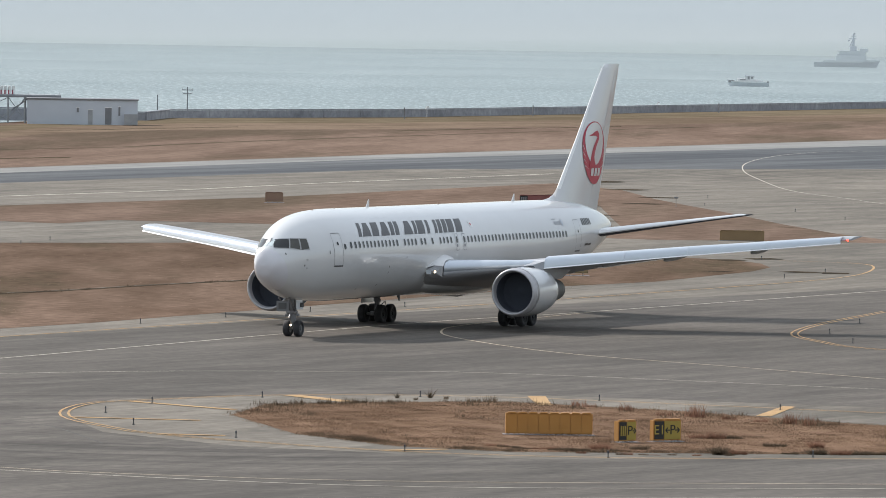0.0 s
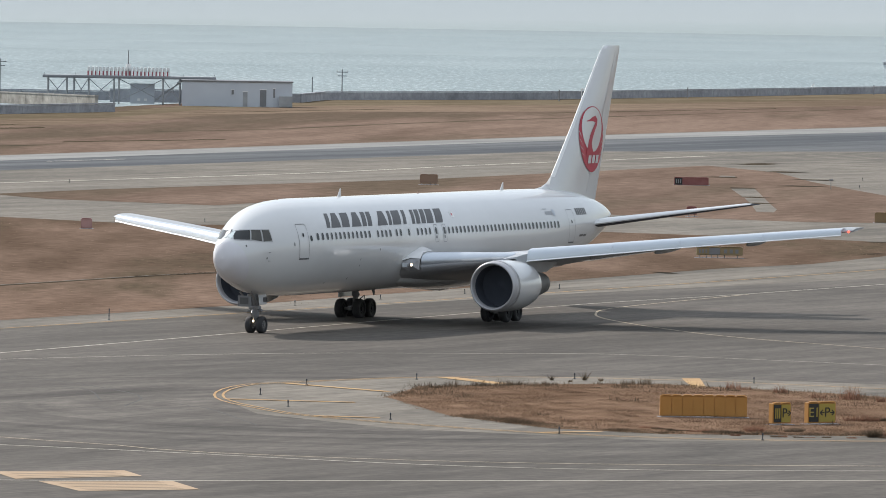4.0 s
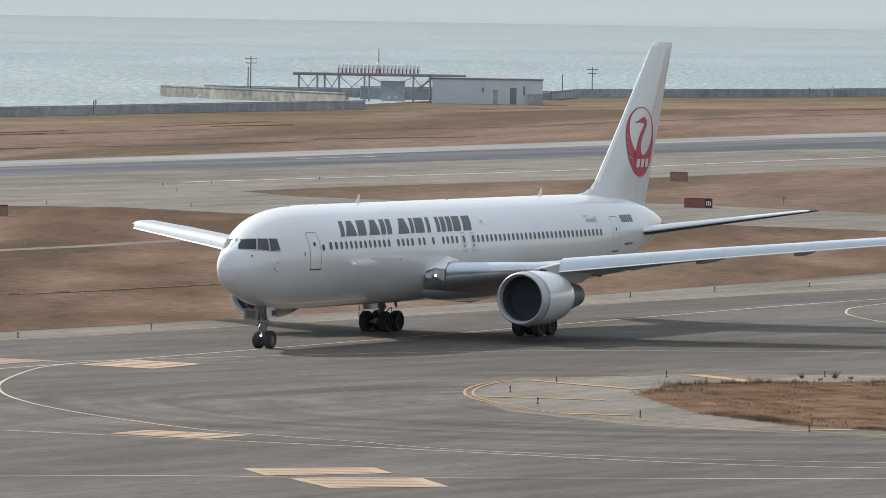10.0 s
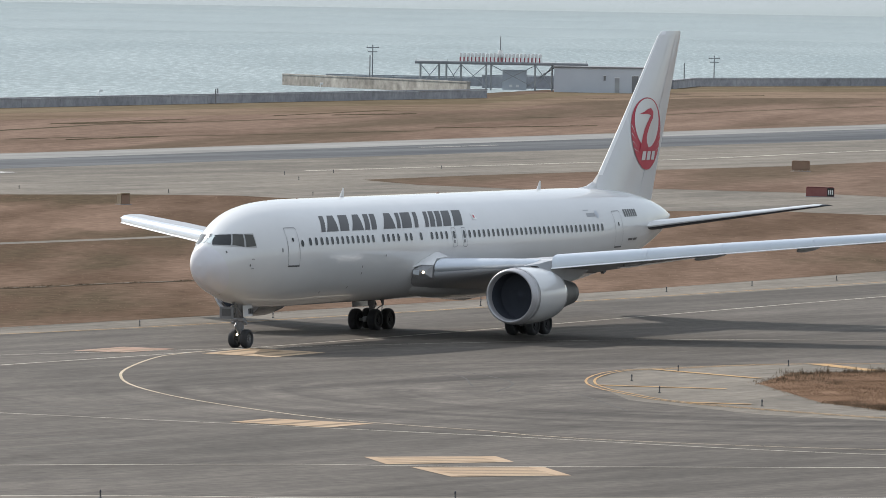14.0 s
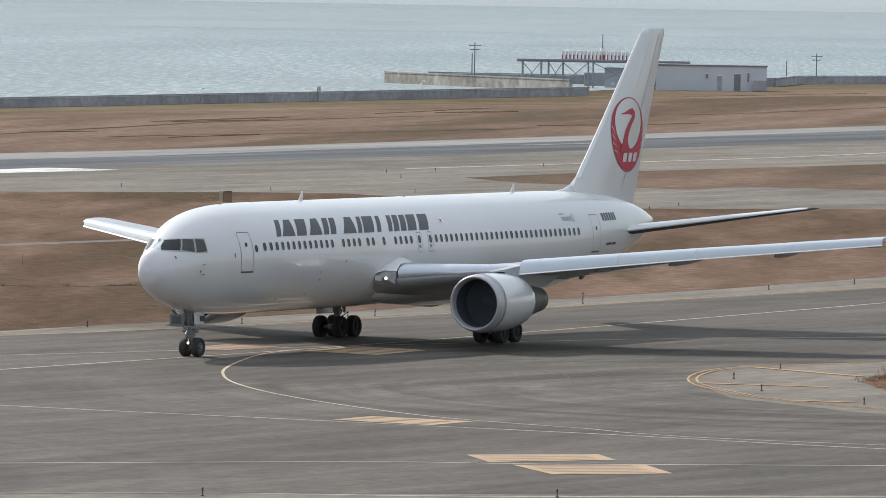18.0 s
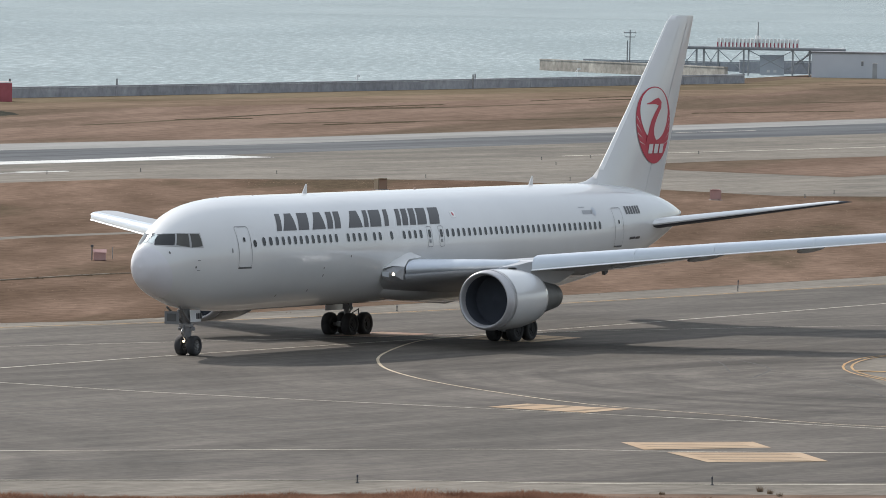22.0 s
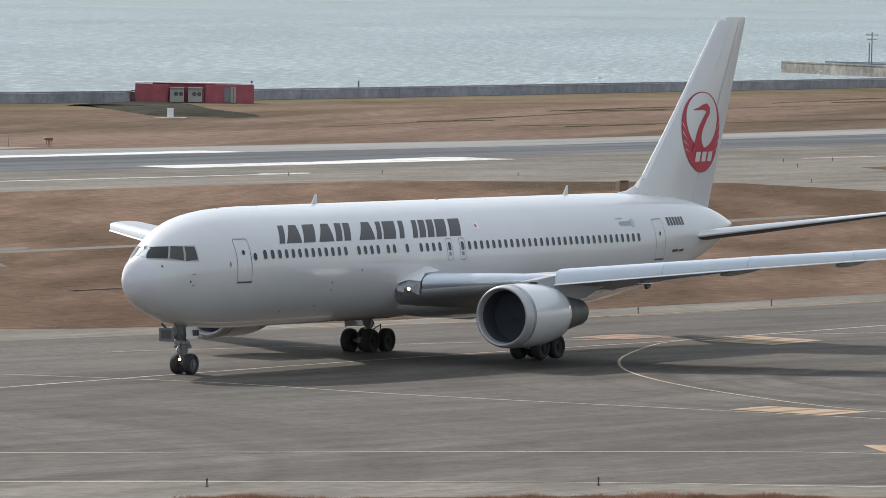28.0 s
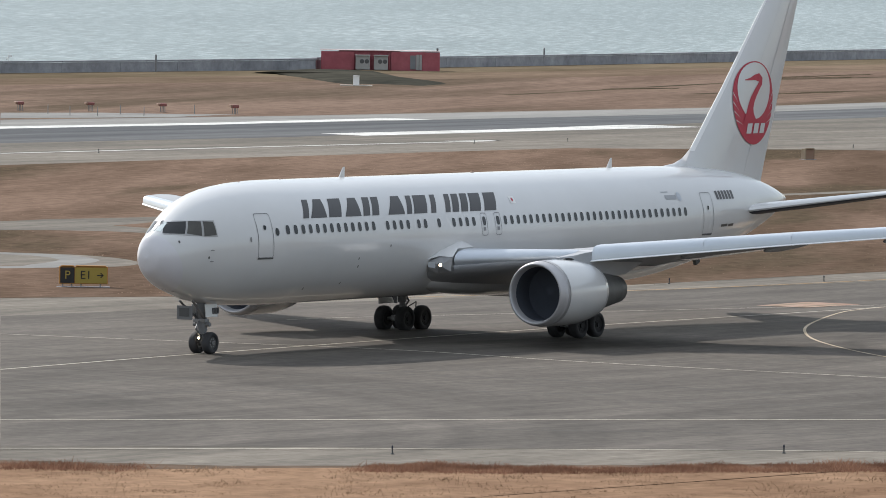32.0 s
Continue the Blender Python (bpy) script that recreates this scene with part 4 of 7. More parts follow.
def frame_patch(name, x0, x1, z0, z1, mat, parent, label="", t=0.035, r=0.12, side=1):
    """The thin outline of a door with rounded corners."""
    pts = []
    for cx, cz, a0 in ((x1 - r, z1 - r, 0), (x0 + r, z1 - r, 90), (x0 + r, z0 + r, 180), (x1 - r, z0 + r, 270)):
        for a in (0, 30, 60, 90):
            pts.append((cx + r * math.cos(radians(a0 + a)), cz + r * math.sin(radians(a0 + a))))
    mid = ((x0 + x1) / 2, (z0 + z1) / 2)
    dense = []
    for p, q in zip(pts, pts[1:] + pts[:1]):
        n = max(1, int(math.hypot(q[0] - p[0], q[1] - p[1]) / 0.25))
        dense += [(p[0] + (q[0] - p[0]) * i / n, p[1] + (q[1] - p[1]) * i / n) for i in range(n)]
    vs, n = [], len(dense)
    for x, z in dense:
        l = math.hypot(x - mid[0], z - mid[1])
        xi, zi = x + (mid[0] - x) / l * t, z + (mid[1] - z) / l * t
        vs += [(x, side * skin(x, z, 0.012), z), (xi, side * skin(xi, zi, 0.012), zi)]
    fs = [(2 * i, 2 * i + 1, (2 * i + 3) % (2 * n), (2 * i + 2) % (2 * n)) for i in range(n)]
    return raw(name, vs, fs, mat, parent, label)


# cabin windows, both sides
WINDOW_X = ([19.88 - 0.549 * i for i in range(13)] + [12.17 - 0.55 * i for i in range(4)] + [9.66, 9.12, 8.01]
            + [6.80 - 0.548 * i for i in range(4)] + [4.30, 3.15] + [2.53 - 0.5448 * i for i in range(30)])
for side in (1, -1):
    for x in WINDOW_X:
        oval_patch("cabin_window", x, 5.295, 0.25, 0.40, CABIN_PANE, airliner, side=side)
    # cockpit glazing
    # a grey frame behind three panes on each side
    patch("cockpit_frame", ((26.45, 5.21), (24.12, 5.08), (24.10, 5.78), (25.95, 5.78)), FRAME_GREY, airliner, "thin grey window frame", side=side, out=0.012, nx=14, nz=5)
    for quad, glass in ((((26.44, 5.265), (25.66, 5.235), (25.33, 5.755), (25.92, 5.725)), DARK_GLASS), (((25.57, 5.245), (24.92, 5.135), (24.74, 5.745), (25.25, 5.765)), SIDE_GLASS),
                        (((24.81, 5.11), (24.17, 5.17), (24.17, 5.725), (24.65, 5.745)), SIDE_GLASS)):
        patch("cockpit_window", quad, glass, airliner, "dark cockpit side window", side=side, out=0.022, nx=7, nz=5)
    # doors and overwing exits
    for x0, x1, z0, z1 in ((20.88, 21.84, 4.11, 6.03), (-16.05, -15.0, 4.18, 6.14)):
        frame_patch("door_outline", x0, x1, z0, z1, LINE_GREY, airliner, "thin grey outline of a cabin door", side=side)
        oval_patch("door_window", (x0 + x1) / 2, 5.42, 0.16, 0.2, DARK_GLASS, airliner, side=side)
        patch("door_sill", ((x1, z0 - 0.05), (x0, z0 - 0.05), (x0, z0 + 0.02), (x1, z0 + 0.02)), DARK_PAINT, airliner, side=side, out=0.016)
    for x0 in (4.06, 2.91):
        frame_patch("exit_outline", x0, x0 + 0.5, 4.64, 5.66, LINE_GREY, airliner, "thin grey outline of an overwing exit", t=0.03, side=side)
        patch("exit_placard", ((x0 + 0.36, 4.86), (x0 + 0.16, 4.86), (x0 + 0.16, 5.02), (x0 + 0.36, 5.02)), LINE_GREY, airliner, side=side, nx=1, nz=1)
    oval_patch("round_port", 20.60, 5.22, 0.26, 0.34, DARK_GLASS, airliner, side=side, power=2.0)
    # title as plain slanted bars: a wide word part becomes two uprights or a wedge
    x = 19.0
    for w, kind in ((0.92, 4), (1.36, 3), (1.20, 5), (1.36, 3), (1.34, 2), (0, 0), (1.45, 3), (0.50, 1), (1.32, 5), (1.10, 1), (0.50, 1), (1.38, 2), (1.12, 5), (1.22, 5)):
        if w == 0:
            x -= 0.56
            continue
        wide_w = w * 0.93
        if kind == 3:
            spans = [(0.0, 1.0, 0.24, 0.72)]
        elif kind == 2:
            spans = [(0.0, 0.42, 0.0, 0.42), (0.56, 1.0, 0.56, 1.0)]
        elif kind == 5:
            spans = [(0.0, 0.86, 0.0, 0.86)]
        elif kind == 4:
            spans = [(0.48, 1.0, 0.48, 1.0)]
        else:
            spans = [(0.0, min(1.0, 0.40 / wide_w), 0.0, min(1.0, 0.40 / wide_w))]
        for l0, l1, u0, u1 in spans:
            patch("title_bar", ((x - wide_w * l0, 5.75), (x - wide_w * l1, 5.75), (x - 0.5 - wide_w * u1, 6.53), (x - 0.5 - wide_w * u0, 6.53)), TITLE_GREY, airliner, side=side, nx=2, nz=5)
        x -= w + 0.07
    # small flag, sticker and marks
    patch("flag", ((1.65, 6.02), (1.22, 6.02), (1.22, 6.33), (1.65, 6.33)), WHITE_PAINT, airliner, "small white flag with a red disc", side=side)
    oval_patch("flag_disc", 1.44, 6.18, 0.17, 0.17, LOGO_RED, airliner, side=side, power=2.0, out=0.018)
    patch("sticker_bar", ((-11.75, 5.88), (-12.75, 5.88), (-12.75, 6.08), (-11.75, 6.08)), BODY_GREY, airliner, "pale blue-grey sticker lettering as a bar", side=side)
    patch("sticker_bar", ((-11.55, 6.2), (-12.2, 6.2), (-12.2, 6.25), (-11.55, 6.25)), BODY_GREY, airliner, side=side, nz=1)
    oval_patch("sticker_disc", -13.02, 6.0, 0.42, 0.42, GREY_PAINT, airliner, side=side, power=2.0)
    for i in range(6):
        patch("mark_bar", ((-16.6 - 0.32 * i, 5.78), (-16.83 - 0.32 * i, 5.78), (-16.83 - 0.32 * i, 6.18), (-16.6 - 0.32 * i, 6.18)), TITLE_GREY, airliner, side=side, nx=1, nz=2)
    for i in range(2):
        patch("small_mark_bar", ((-16.9 - 0.8 * i, 4.48), (-17.6 - 0.7 * i, 4.5), (-17.6 - 0.7 * i, 4.62), (-16.9 - 0.8 * i, 4.6)), TITLE_GREY, airliner, side=side, nx=1, nz=1)
    for x, z in ((24.62, 4.20), (26.01, 4.90), (17.73, 2.67), (15.07, 2.84), (14.4, 3.9), (14.3, 3.55), (12.0, 4.4)):
        oval_patch("skin_port", x, z, 0.09, 0.13, DARK_PAINT, airliner, side=side, power=2.0, n=8)
    for z in (4.52, 4.05):
        y = skin(24.5, z)
        part("pitot_probe", rod(rodm((24.45, side * y, z), (24.5, side * (y + 0.14), z), 0.02), (24.5, side * (y + 0.14), z), (24.72, side * (y + 0.14), z), 0.016), STEEL, airliner)
    oval_patch("service_panel", 22.26, 4.92, 0.10, 0.22, LINE_GREY, airliner, side=side)
# front windshields, either side of the middle post
for side in (1, -1):
    vs, n = [], 5
    for i in range(n + 1):
        for j in range(n + 1):
            x = 26.46 - 0.56 * i / n
            d = NOSE_X - x
            top, low, w = body_at(d, 1), body_at(d, 2), body_at(d, 3)
            y = 0.04 + ((0.33 - 0.12 * i / n) * w - 0.04) * j / n
            vs.append((x, side * y, (top + low) / 2 + (top - low) / 2 * math.sqrt(1 - (y / w) ** 2) + 0.015))
    raw("windshield", vs, [(i * (n + 1) + j, i * (n + 1) + j + 1, (i + 1) * (n + 1) + j + 1, (i + 1) * (n + 1) + j) for i in range(n) for j in range(n)], PALE_GLASS, airliner, "pale coated cockpit windshield pane", True)
# radome seam under the chin, tail skid and belly masts
for side in (1, -1):
    seam = []
    for i in range(9):
        d = 1.10 + 0.08 * i
        a = radians(180 - 1.6 * i)
        top, low, w = body_at(d, 1), body_at(d, 2), body_at(d, 3)
        for e in (0.0, 0.045):
            seam.append((NOSE_X - d - e, side * (w + 0.01) * math.sin(a), (top + low) / 2 + ((top - low) / 2 + 0.012) * math.cos(a)))
    raw("radome_seam", seam, [(2 * i, 2 * i + 1, 2 * i + 3, 2 * i + 2) for i in range(8)], DARK_PAINT, airliner)
part("tail_skid", boxm(0, 0, 0, 0.36, 0.2, 0.34, 0.04, pose(-18.3, 0, 2.80, 0, 24, 0)), DARK_PAINT, airliner, "dark tail skid")
for x, y in ((8.6, 0.5),):
    z = body_at(NOSE_X - x, 2)
    raw("belly_mast", [(x + 0.16, y + 0.03, z + 0.06), (x - 0.16, y + 0.03, z + 0.06), (x - 0.2, y, z - 0.26), (x - 0.02, y, z - 0.26), (x + 0.16, y - 0.03, z + 0.06), (x - 0.16, y - 0.03, z + 0.06)],
        [(0, 1, 2, 3), (4, 3, 2, 5), (0, 3, 4), (1, 5, 2)], DARK_PAINT, airliner)
# crown aerials and lamp
for x in (12.18, -10.31):
    raw("blade_aerial", [(x + 0.2, 0.03, 7.34), (x - 0.2, 0.03, 7.34), (x - 0.24, 0.01, 7.80), (x - 0.12, 0.01, 7.80), (x + 0.2, -0.03, 7.34), (x - 0.2, -0.03, 7.34), (x - 0.24, -0.01, 7.80), (x - 0.12, -0.01, 7.80)],
        [(0, 3, 2, 1), (4, 5, 6, 7), (0, 4, 7, 3), (1, 2, 6, 5), (2, 3, 7, 6)], BODY_WHITE, airliner)
for x, z, r in ((20.2, 7.27, 0.07), (1.5, 7.34, 0.09), (17.0, 7.34, 0.06)):
    bm = bmesh.new()
    bmesh.ops.create_uvsphere(bm, u_segments=10, v_segments=6, radius=r, matrix=Matrix.Translation((x, 0, z)))
    part("crown_beacon", bm, BROWN_PAINT, airliner)


# ---------------------------------------------------------------- lifting surfaces
def loft(sections, n=14, front=0.0, back=1.0, caps=True, low=None):
    """An aerofoil body, kept between front and back of the chord. Sections: (leading edge x, y, z, chord, thickness, twist degrees, upright)."""
    bm = bmesh.new()
    loops = []
    for x, y, z, chord, thick, twist, upright in sections:
        loop = []
        for k in range(2 * n - 2):
            q = (1 - math.cos(math.pi * (n - 1 - k if k < n else k - n + 1) / (n - 1))) / 2
            q = min(max(q, front), back)
            if low is not None and k >= n:
                q = min(q, low)
            half = 5 * thick * (0.2969 * math.sqrt(q) - 0.126 * q - 0.3516 * q ** 2 + 0.2843 * q ** 3 - 0.1036 * q ** 4)
            c, h = q * chord, (0.02 * (1 - (2 * q - 1) ** 2) + (half if k < n else -half)) * chord
            a = radians(twist)
            px, pz = x - c * math.cos(a) - h * math.sin(a), h * math.cos(a) - c * math.sin(a)
            loop.append(bm.verts.new((px, y + h, z) if upright else (px, y, z + pz)))
        loops.append(loop)
    m = len(loops[0])
    for a, b in zip(loops, loops[1:]):
        for i in range(m):
            bm.faces.new((a[i], a[(i + 1) % m], b[(i + 1) % m], b[i]))
    if caps:
        bm.faces.new(loops[0])
        bm.faces.new(loops[-1])
    bmesh.ops.remove_doubles(bm, verts=bm.verts, dist=0.0005)
    bmesh.ops.recalc_face_normals(bm, faces=bm.faces)
    for e in bm.edges:      # cut ends stay crisp
        if len(e.link_faces) == 2 and e.calc_face_angle() > 1.2:
            e.smooth = False
    return bm


# leading edge x, trailing edge x, height, thickness along the span
SPAN = np.array([(0.0, 9.9, -1.7, 3.05, 0.115), (2.5, 8.15, -1.95, 3.32, 0.115), (8.0, 4.45, -2.75, 3.94, 0.100), (15.5, -0.75, -5.55, 4.69, 0.105), (23.2, -5.95, -8.45, 5.37, 0.10), (23.75, -6.5, -8.55, 5.41, 0.07)])


def wing_at(y):
    return [float(np.interp(y, SPAN[:, 0], SPAN[:, k])) for k in (1, 2, 3, 4)]


def wing_section(y, side, dx=0.0, dz=0.0, grow=1.0):
    le, te, z, th = wing_at(y)
    return (le + dx, side * y, z + dz, (le - te) * grow, th, float(np.interp(y, (0, 8, 14, 23.75), (7.0, 4.4, 2.0, -4.5))), False)


def strip_loft(rows):
    """A closed tube of skin through the same number of points at each station."""
    bm = bmesh.new()
    loops = [[bm.verts.new(p) for p in row] for row in rows]
    m = len(loops[0])
    for a, b in zip(loops, loops[1:]):
        for i in range(m):
            bm.faces.new((a[i], a[(i + 1) % m], b[(i + 1) % m], b[i]))
    bm.faces.new(loops[0])
    bm.faces.new(loops[-1][::-1])
    bmesh.ops.recalc_face_normals(bm, faces=bm.faces)
    for e in bm.edges:
        if len(e.link_faces) == 2 and e.calc_face_angle() > 0.7:
            e.smooth = False
    return bm


# forward and up, as shares of the slat's height, from the crest round the nose to the lower lip and back inside
DROOP = [(-1.5, -0.02), (-0.95, 0.03), (-0.45, 0.0), (-0.12, -0.09), (0.06, -0.24), (0.15, -0.45), (0.19, -0.68), (0.20, -0.90), (0.27, -0.96), (0.27, -1.0), (0.13, -1.0), (0.08, -0.8), (0.0, -0.5), (-0.2, -0.28), (-0.6, -0.15), (-1.5, -0.12)]


def slat_panel(ys, side):
    rows = []
    for y in ys:
        le, te, z, th = wing_at(y)
        h = float(np.interp(y, (8.25, 23.3), (0.72, 0.41)))
        crest = z + float(np.interp(y, (8.25, 23.3), (0.40, 0.20)))
        rows.append([(le + 0.12 + f * h, side * y, crest + u * h) for f, u in DROOP])
    return strip_loft(rows)


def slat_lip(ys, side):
    """The narrow turned-out lower edge; its sky glint is painted as a white strip."""
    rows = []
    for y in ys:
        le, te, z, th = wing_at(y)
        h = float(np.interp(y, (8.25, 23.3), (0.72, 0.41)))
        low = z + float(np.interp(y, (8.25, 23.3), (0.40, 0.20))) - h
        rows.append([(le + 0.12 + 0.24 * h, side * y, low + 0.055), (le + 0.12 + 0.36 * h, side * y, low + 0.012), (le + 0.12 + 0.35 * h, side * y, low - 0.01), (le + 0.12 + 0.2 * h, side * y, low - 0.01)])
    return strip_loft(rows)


def inner_edge(ys, side):
    """The blunt inner leading edge: level along its crest, its lower side rising outwards."""
    rows = []
    for y in ys:
        le, te, z, th = wing_at(y)
        crest, keel = 4.15, float(np.interp(y, (3.1, 7.4), (3.16, 3.66)))
        h = crest - keel
        rows.append([(le + f * h + 0.02, side * y, keel + u * h) for f, u in ((-1.9, 0.97), (-1.1, 1.0), (-0.6, 0.97), (-0.22, 0.86), (0.0, 0.68), (0.06, 0.5), (0.0, 0.32), (-0.2, 0.14), (-0.6, 0.02), (-1.2, 0.0), (-1.9, 0.05))])
    return strip_loft(rows)


for side in (1, -1):
    wing = part("wing", loft([wing_section(y, side) for y in (0, 2.5, 5, 8, 11.5, 15.5, 19.5, 23.2, 23.75)]), BODY_GREY, airliner, "grey swept wing with bare metal leading edge", True)
    for y0, y1 in ((8.25, 12.29), (12.3, 15.49), (15.5, 19.49), (19.5, 23.3)):
        part("slat", slat_panel(np.linspace(y0, y1, 4), side), SLAT_METAL, wing, "drooped bare aluminium slat", True)
    part("slat_lip", slat_lip(np.linspace(8.25, 23.3, 9), side), LIP_GLINT, wing, "lower lip of the slats, sky glint put into its white")
    part("inner_slat", inner_edge(np.linspace(3.12, 7.55, 7), side), POLISHED, wing, "polished aluminium inner slat", True)
    part("slat_fairing", inner_edge((7.56, 7.9, 8.2), side), BODY_WHITE, wing, "white fairing between the slats", True)
    for y0, y1 in ((2.9, 7.3), (8.9, 16.0), (16.4, 22.0)):
        part("flap" if y0 < 16 else "aileron", loft([wing_section(y, side, 0, -0.03, 1.012) for y in np.linspace(y0, y1, 3)], front=0.80, caps=False), BODY_WHITE, wing, "", True)
    for y, l in ((5.5, 3.2), (10.3, 3.4), (13.6, 3.0), (18.2, 2.2)):
        le, te, z, th = wing_at(y)
        bm = bmesh.new()
        bmesh.ops.create_uvsphere(bm, u_segments=12, v_segments=8, radius=1, matrix=Matrix.Translation((te + l * 0.42, side * y, z - 0.24)) @ pose(0, 0, 0, 0, 4, 0) @ Matrix.Diagonal((l * 0.76, 0.16, 0.18, 1)))
        part("flap_track_fairing", bm, BODY_GREY, wing, "pointed grey flap track fairing", True)
    # body fairing and lamp at the wing root
    bm = bmesh.new()
    bmesh.ops.create_uvsphere(bm, u_segments=28, v_segments=14, radius=1, matrix=Matrix.Translation((0.2, side * 1.0, 2.78)) @ Matrix.Diagonal((8.2, 1.62, 0.95, 1)))
    part("wing_root_fairing", bm, BODY_WHITE, airliner, "", True)
    # lamp bay between body and slat: white glove above, faceted dark glass, a bright reflector wall
    ring = [(8.62, 2.30, 3.62), (8.62, 2.30, 3.28), (8.42, 2.62, 3.08), (8.02, 3.08, 3.16), (7.92, 3.10, 3.78), (8.32, 2.66, 3.82)]
    bay = raw("lamp_window", [(x, side * y, z) for x, y, z in ring] + [(x - 1.1, side * (y - 0.12), z + 0.02) for x, y, z in ring] + [(8.42, side * 2.78, 3.42)],
              [(i, (i + 1) % 6, 12) for i in range(6)] + [(i, i + 6, (i + 1) % 6 + 6, (i + 1) % 6) for i in range(6)], STEEL, wing, "dark metal landing lamp bay in the wing root")
    raw("reflector", [(8.66, side * 2.30, 3.58), (8.66, side * 2.30, 3.36), (8.54, side * 2.60, 3.30), (8.54, side * 2.60, 3.56)], [(0, 1, 2, 3)], POLISHED, bay, "bright metal reflector beside the lamp")
    raw("glove", [(8.9, side * 2.28, 3.66), (8.36, side * 2.70, 3.84), (7.90, side * 3.11, 3.80), (7.5, side * 3.11, 4.16), (6.2, side * 3.11, 4.22), (6.2, side * 2.2, 4.55), (8.0, side * 2.28, 4.05)],
        [(0, 1, 6), (1, 2, 3, 6), (3, 4, 5, 6)], BODY_WHITE, wing, "white skin above the lamp", True)
    part("lamp_bezel", rodm((8.38, side * 2.70, 3.45), (8.445, side * 2.80, 3.45), 0.10, n=16), STEEL, bay)
    part("landing_lamp", rodm((8.447, side * 2.803, 3.45), (8.451, side * 2.81, 3.45), 0.078, n=16), LAMP, bay, "lit landing lamp")
    if side > 0:
        bm = bmesh.new()
        bmesh.ops.create_uvsphere(bm, u_segments=10, v_segments=6, radius=0.07, matrix=Matrix.Translation((-6.25, side * 23.62, 5.39)))
        part("wingtip_lamp", bm, RED_LAMP, wing, "lit red wingtip lamp")

    # tailplane
    tp = part("tailplane", loft([(-18.9, side * 0.4, 4.96, 6.6, 0.085, 0, False), (-19.75, side * 1.5, 5.10, 5.9, 0.085, 0, False), (-25.95, side * 9.0, 6.27, 2.2, 0.075, 0, False), (-26.5, side * 9.32, 6.31, 1.6, 0.05, 0, False)]),
              TAIL_GREY, airliner, "grey swept tailplane with bright leading edge", True)
    part("elevator", loft([(-20.0, side * 1.8, 5.14, 5.75, 0.087, 0, False), (-25.8, side * 8.8, 6.235, 2.3, 0.078, 0, False)], front=0.72, caps=False), TAIL_GREY, tp, "", True)
    part("tailplane_edge", loft([(-19.83, side * 1.7, 5.16, 5.85, 0.088, 0, False), (-25.86, side * 9.0, 6.285, 2.25, 0.08, 0, False), (-26.36, side * 9.3, 6.325, 1.7, 0.06, 0, False)], back=0.22, low=0.012, caps=False), BODY_WHITE, tp, "bare metal leading edge", True)

    # ---------------------------------------------------------- engine
    EY, EZ = side * 8.0, 2.34
    # (x, radius) along the outside of the fan cowl, then back inside the intake
    outer = [(8.87, 1.30), (8.80, 1.37), (8.60, 1.425), (8.15, 1.46), (7.2, 1.475), (6.1, 1.45), (5.4, 1.36), (4.9, 1.27), (4.6, 1.20)]

    def turned(profile, close_a=False, close_b=False, n=40):
        bm = bmesh.new()
        loops = [[bm.verts.new((x, EY + r * math.sin(a), EZ + r * math.cos(a))) for a in np.linspace(0, 2 * math.pi, n, endpoint=False)] for x, r in profile]
        for a, b in zip(loops, loops[1:]):
            for i in range(n):
                bm.faces.new((a[i], b[i], b[(i + 1) % n], a[(i + 1) % n]))
        if close_a:
            bm.faces.new(loops[0])
        if close_b:
            bm.faces.new(loops[-1][::-1])
        return bm

    engine = part("engine_cowl", turned([(8.37, 1.452), *outer[4:], (4.57, 1.14), (4.65, 1.08)]), BODY_WHITE, airliner, "white engine cowl", True)
    part("intake_lip", turned([(8.50, 1.19), (8.70, 1.215), (8.83, 1.26), *outer[:4], (8.37, 1.454)]), LIP, engine, "bare aluminium intake lip", True)
    part("intake_duct", turned([(8.50, 1.19), (8.05, 1.175), (7.4, 1.19), (6.7, 1.20)]), DUCT, engine, "", True)
    part("fan_disc", turned([(7.45, 1.2), (7.4, 0.4), (7.55, 0.2), (7.65, 0.03)], False, True), DUCT, engine, "dark grey disc of the turning fan", True)
    part("core_cowl", turned([(4.75, 0.98), (4.3, 0.93), (3.8, 0.87), (3.2, 0.78), (2.6, 0.68), (2.05, 0.60), (2.03, 0.52), (2.3, 0.5)]), CORE, engine, "dark hot-section nozzle", True)
    part("exhaust_plug", turned([(2.4, 0.40), (2.0, 0.30), (1.5, 0.05)], False, True), SOOT, engine, "", True)
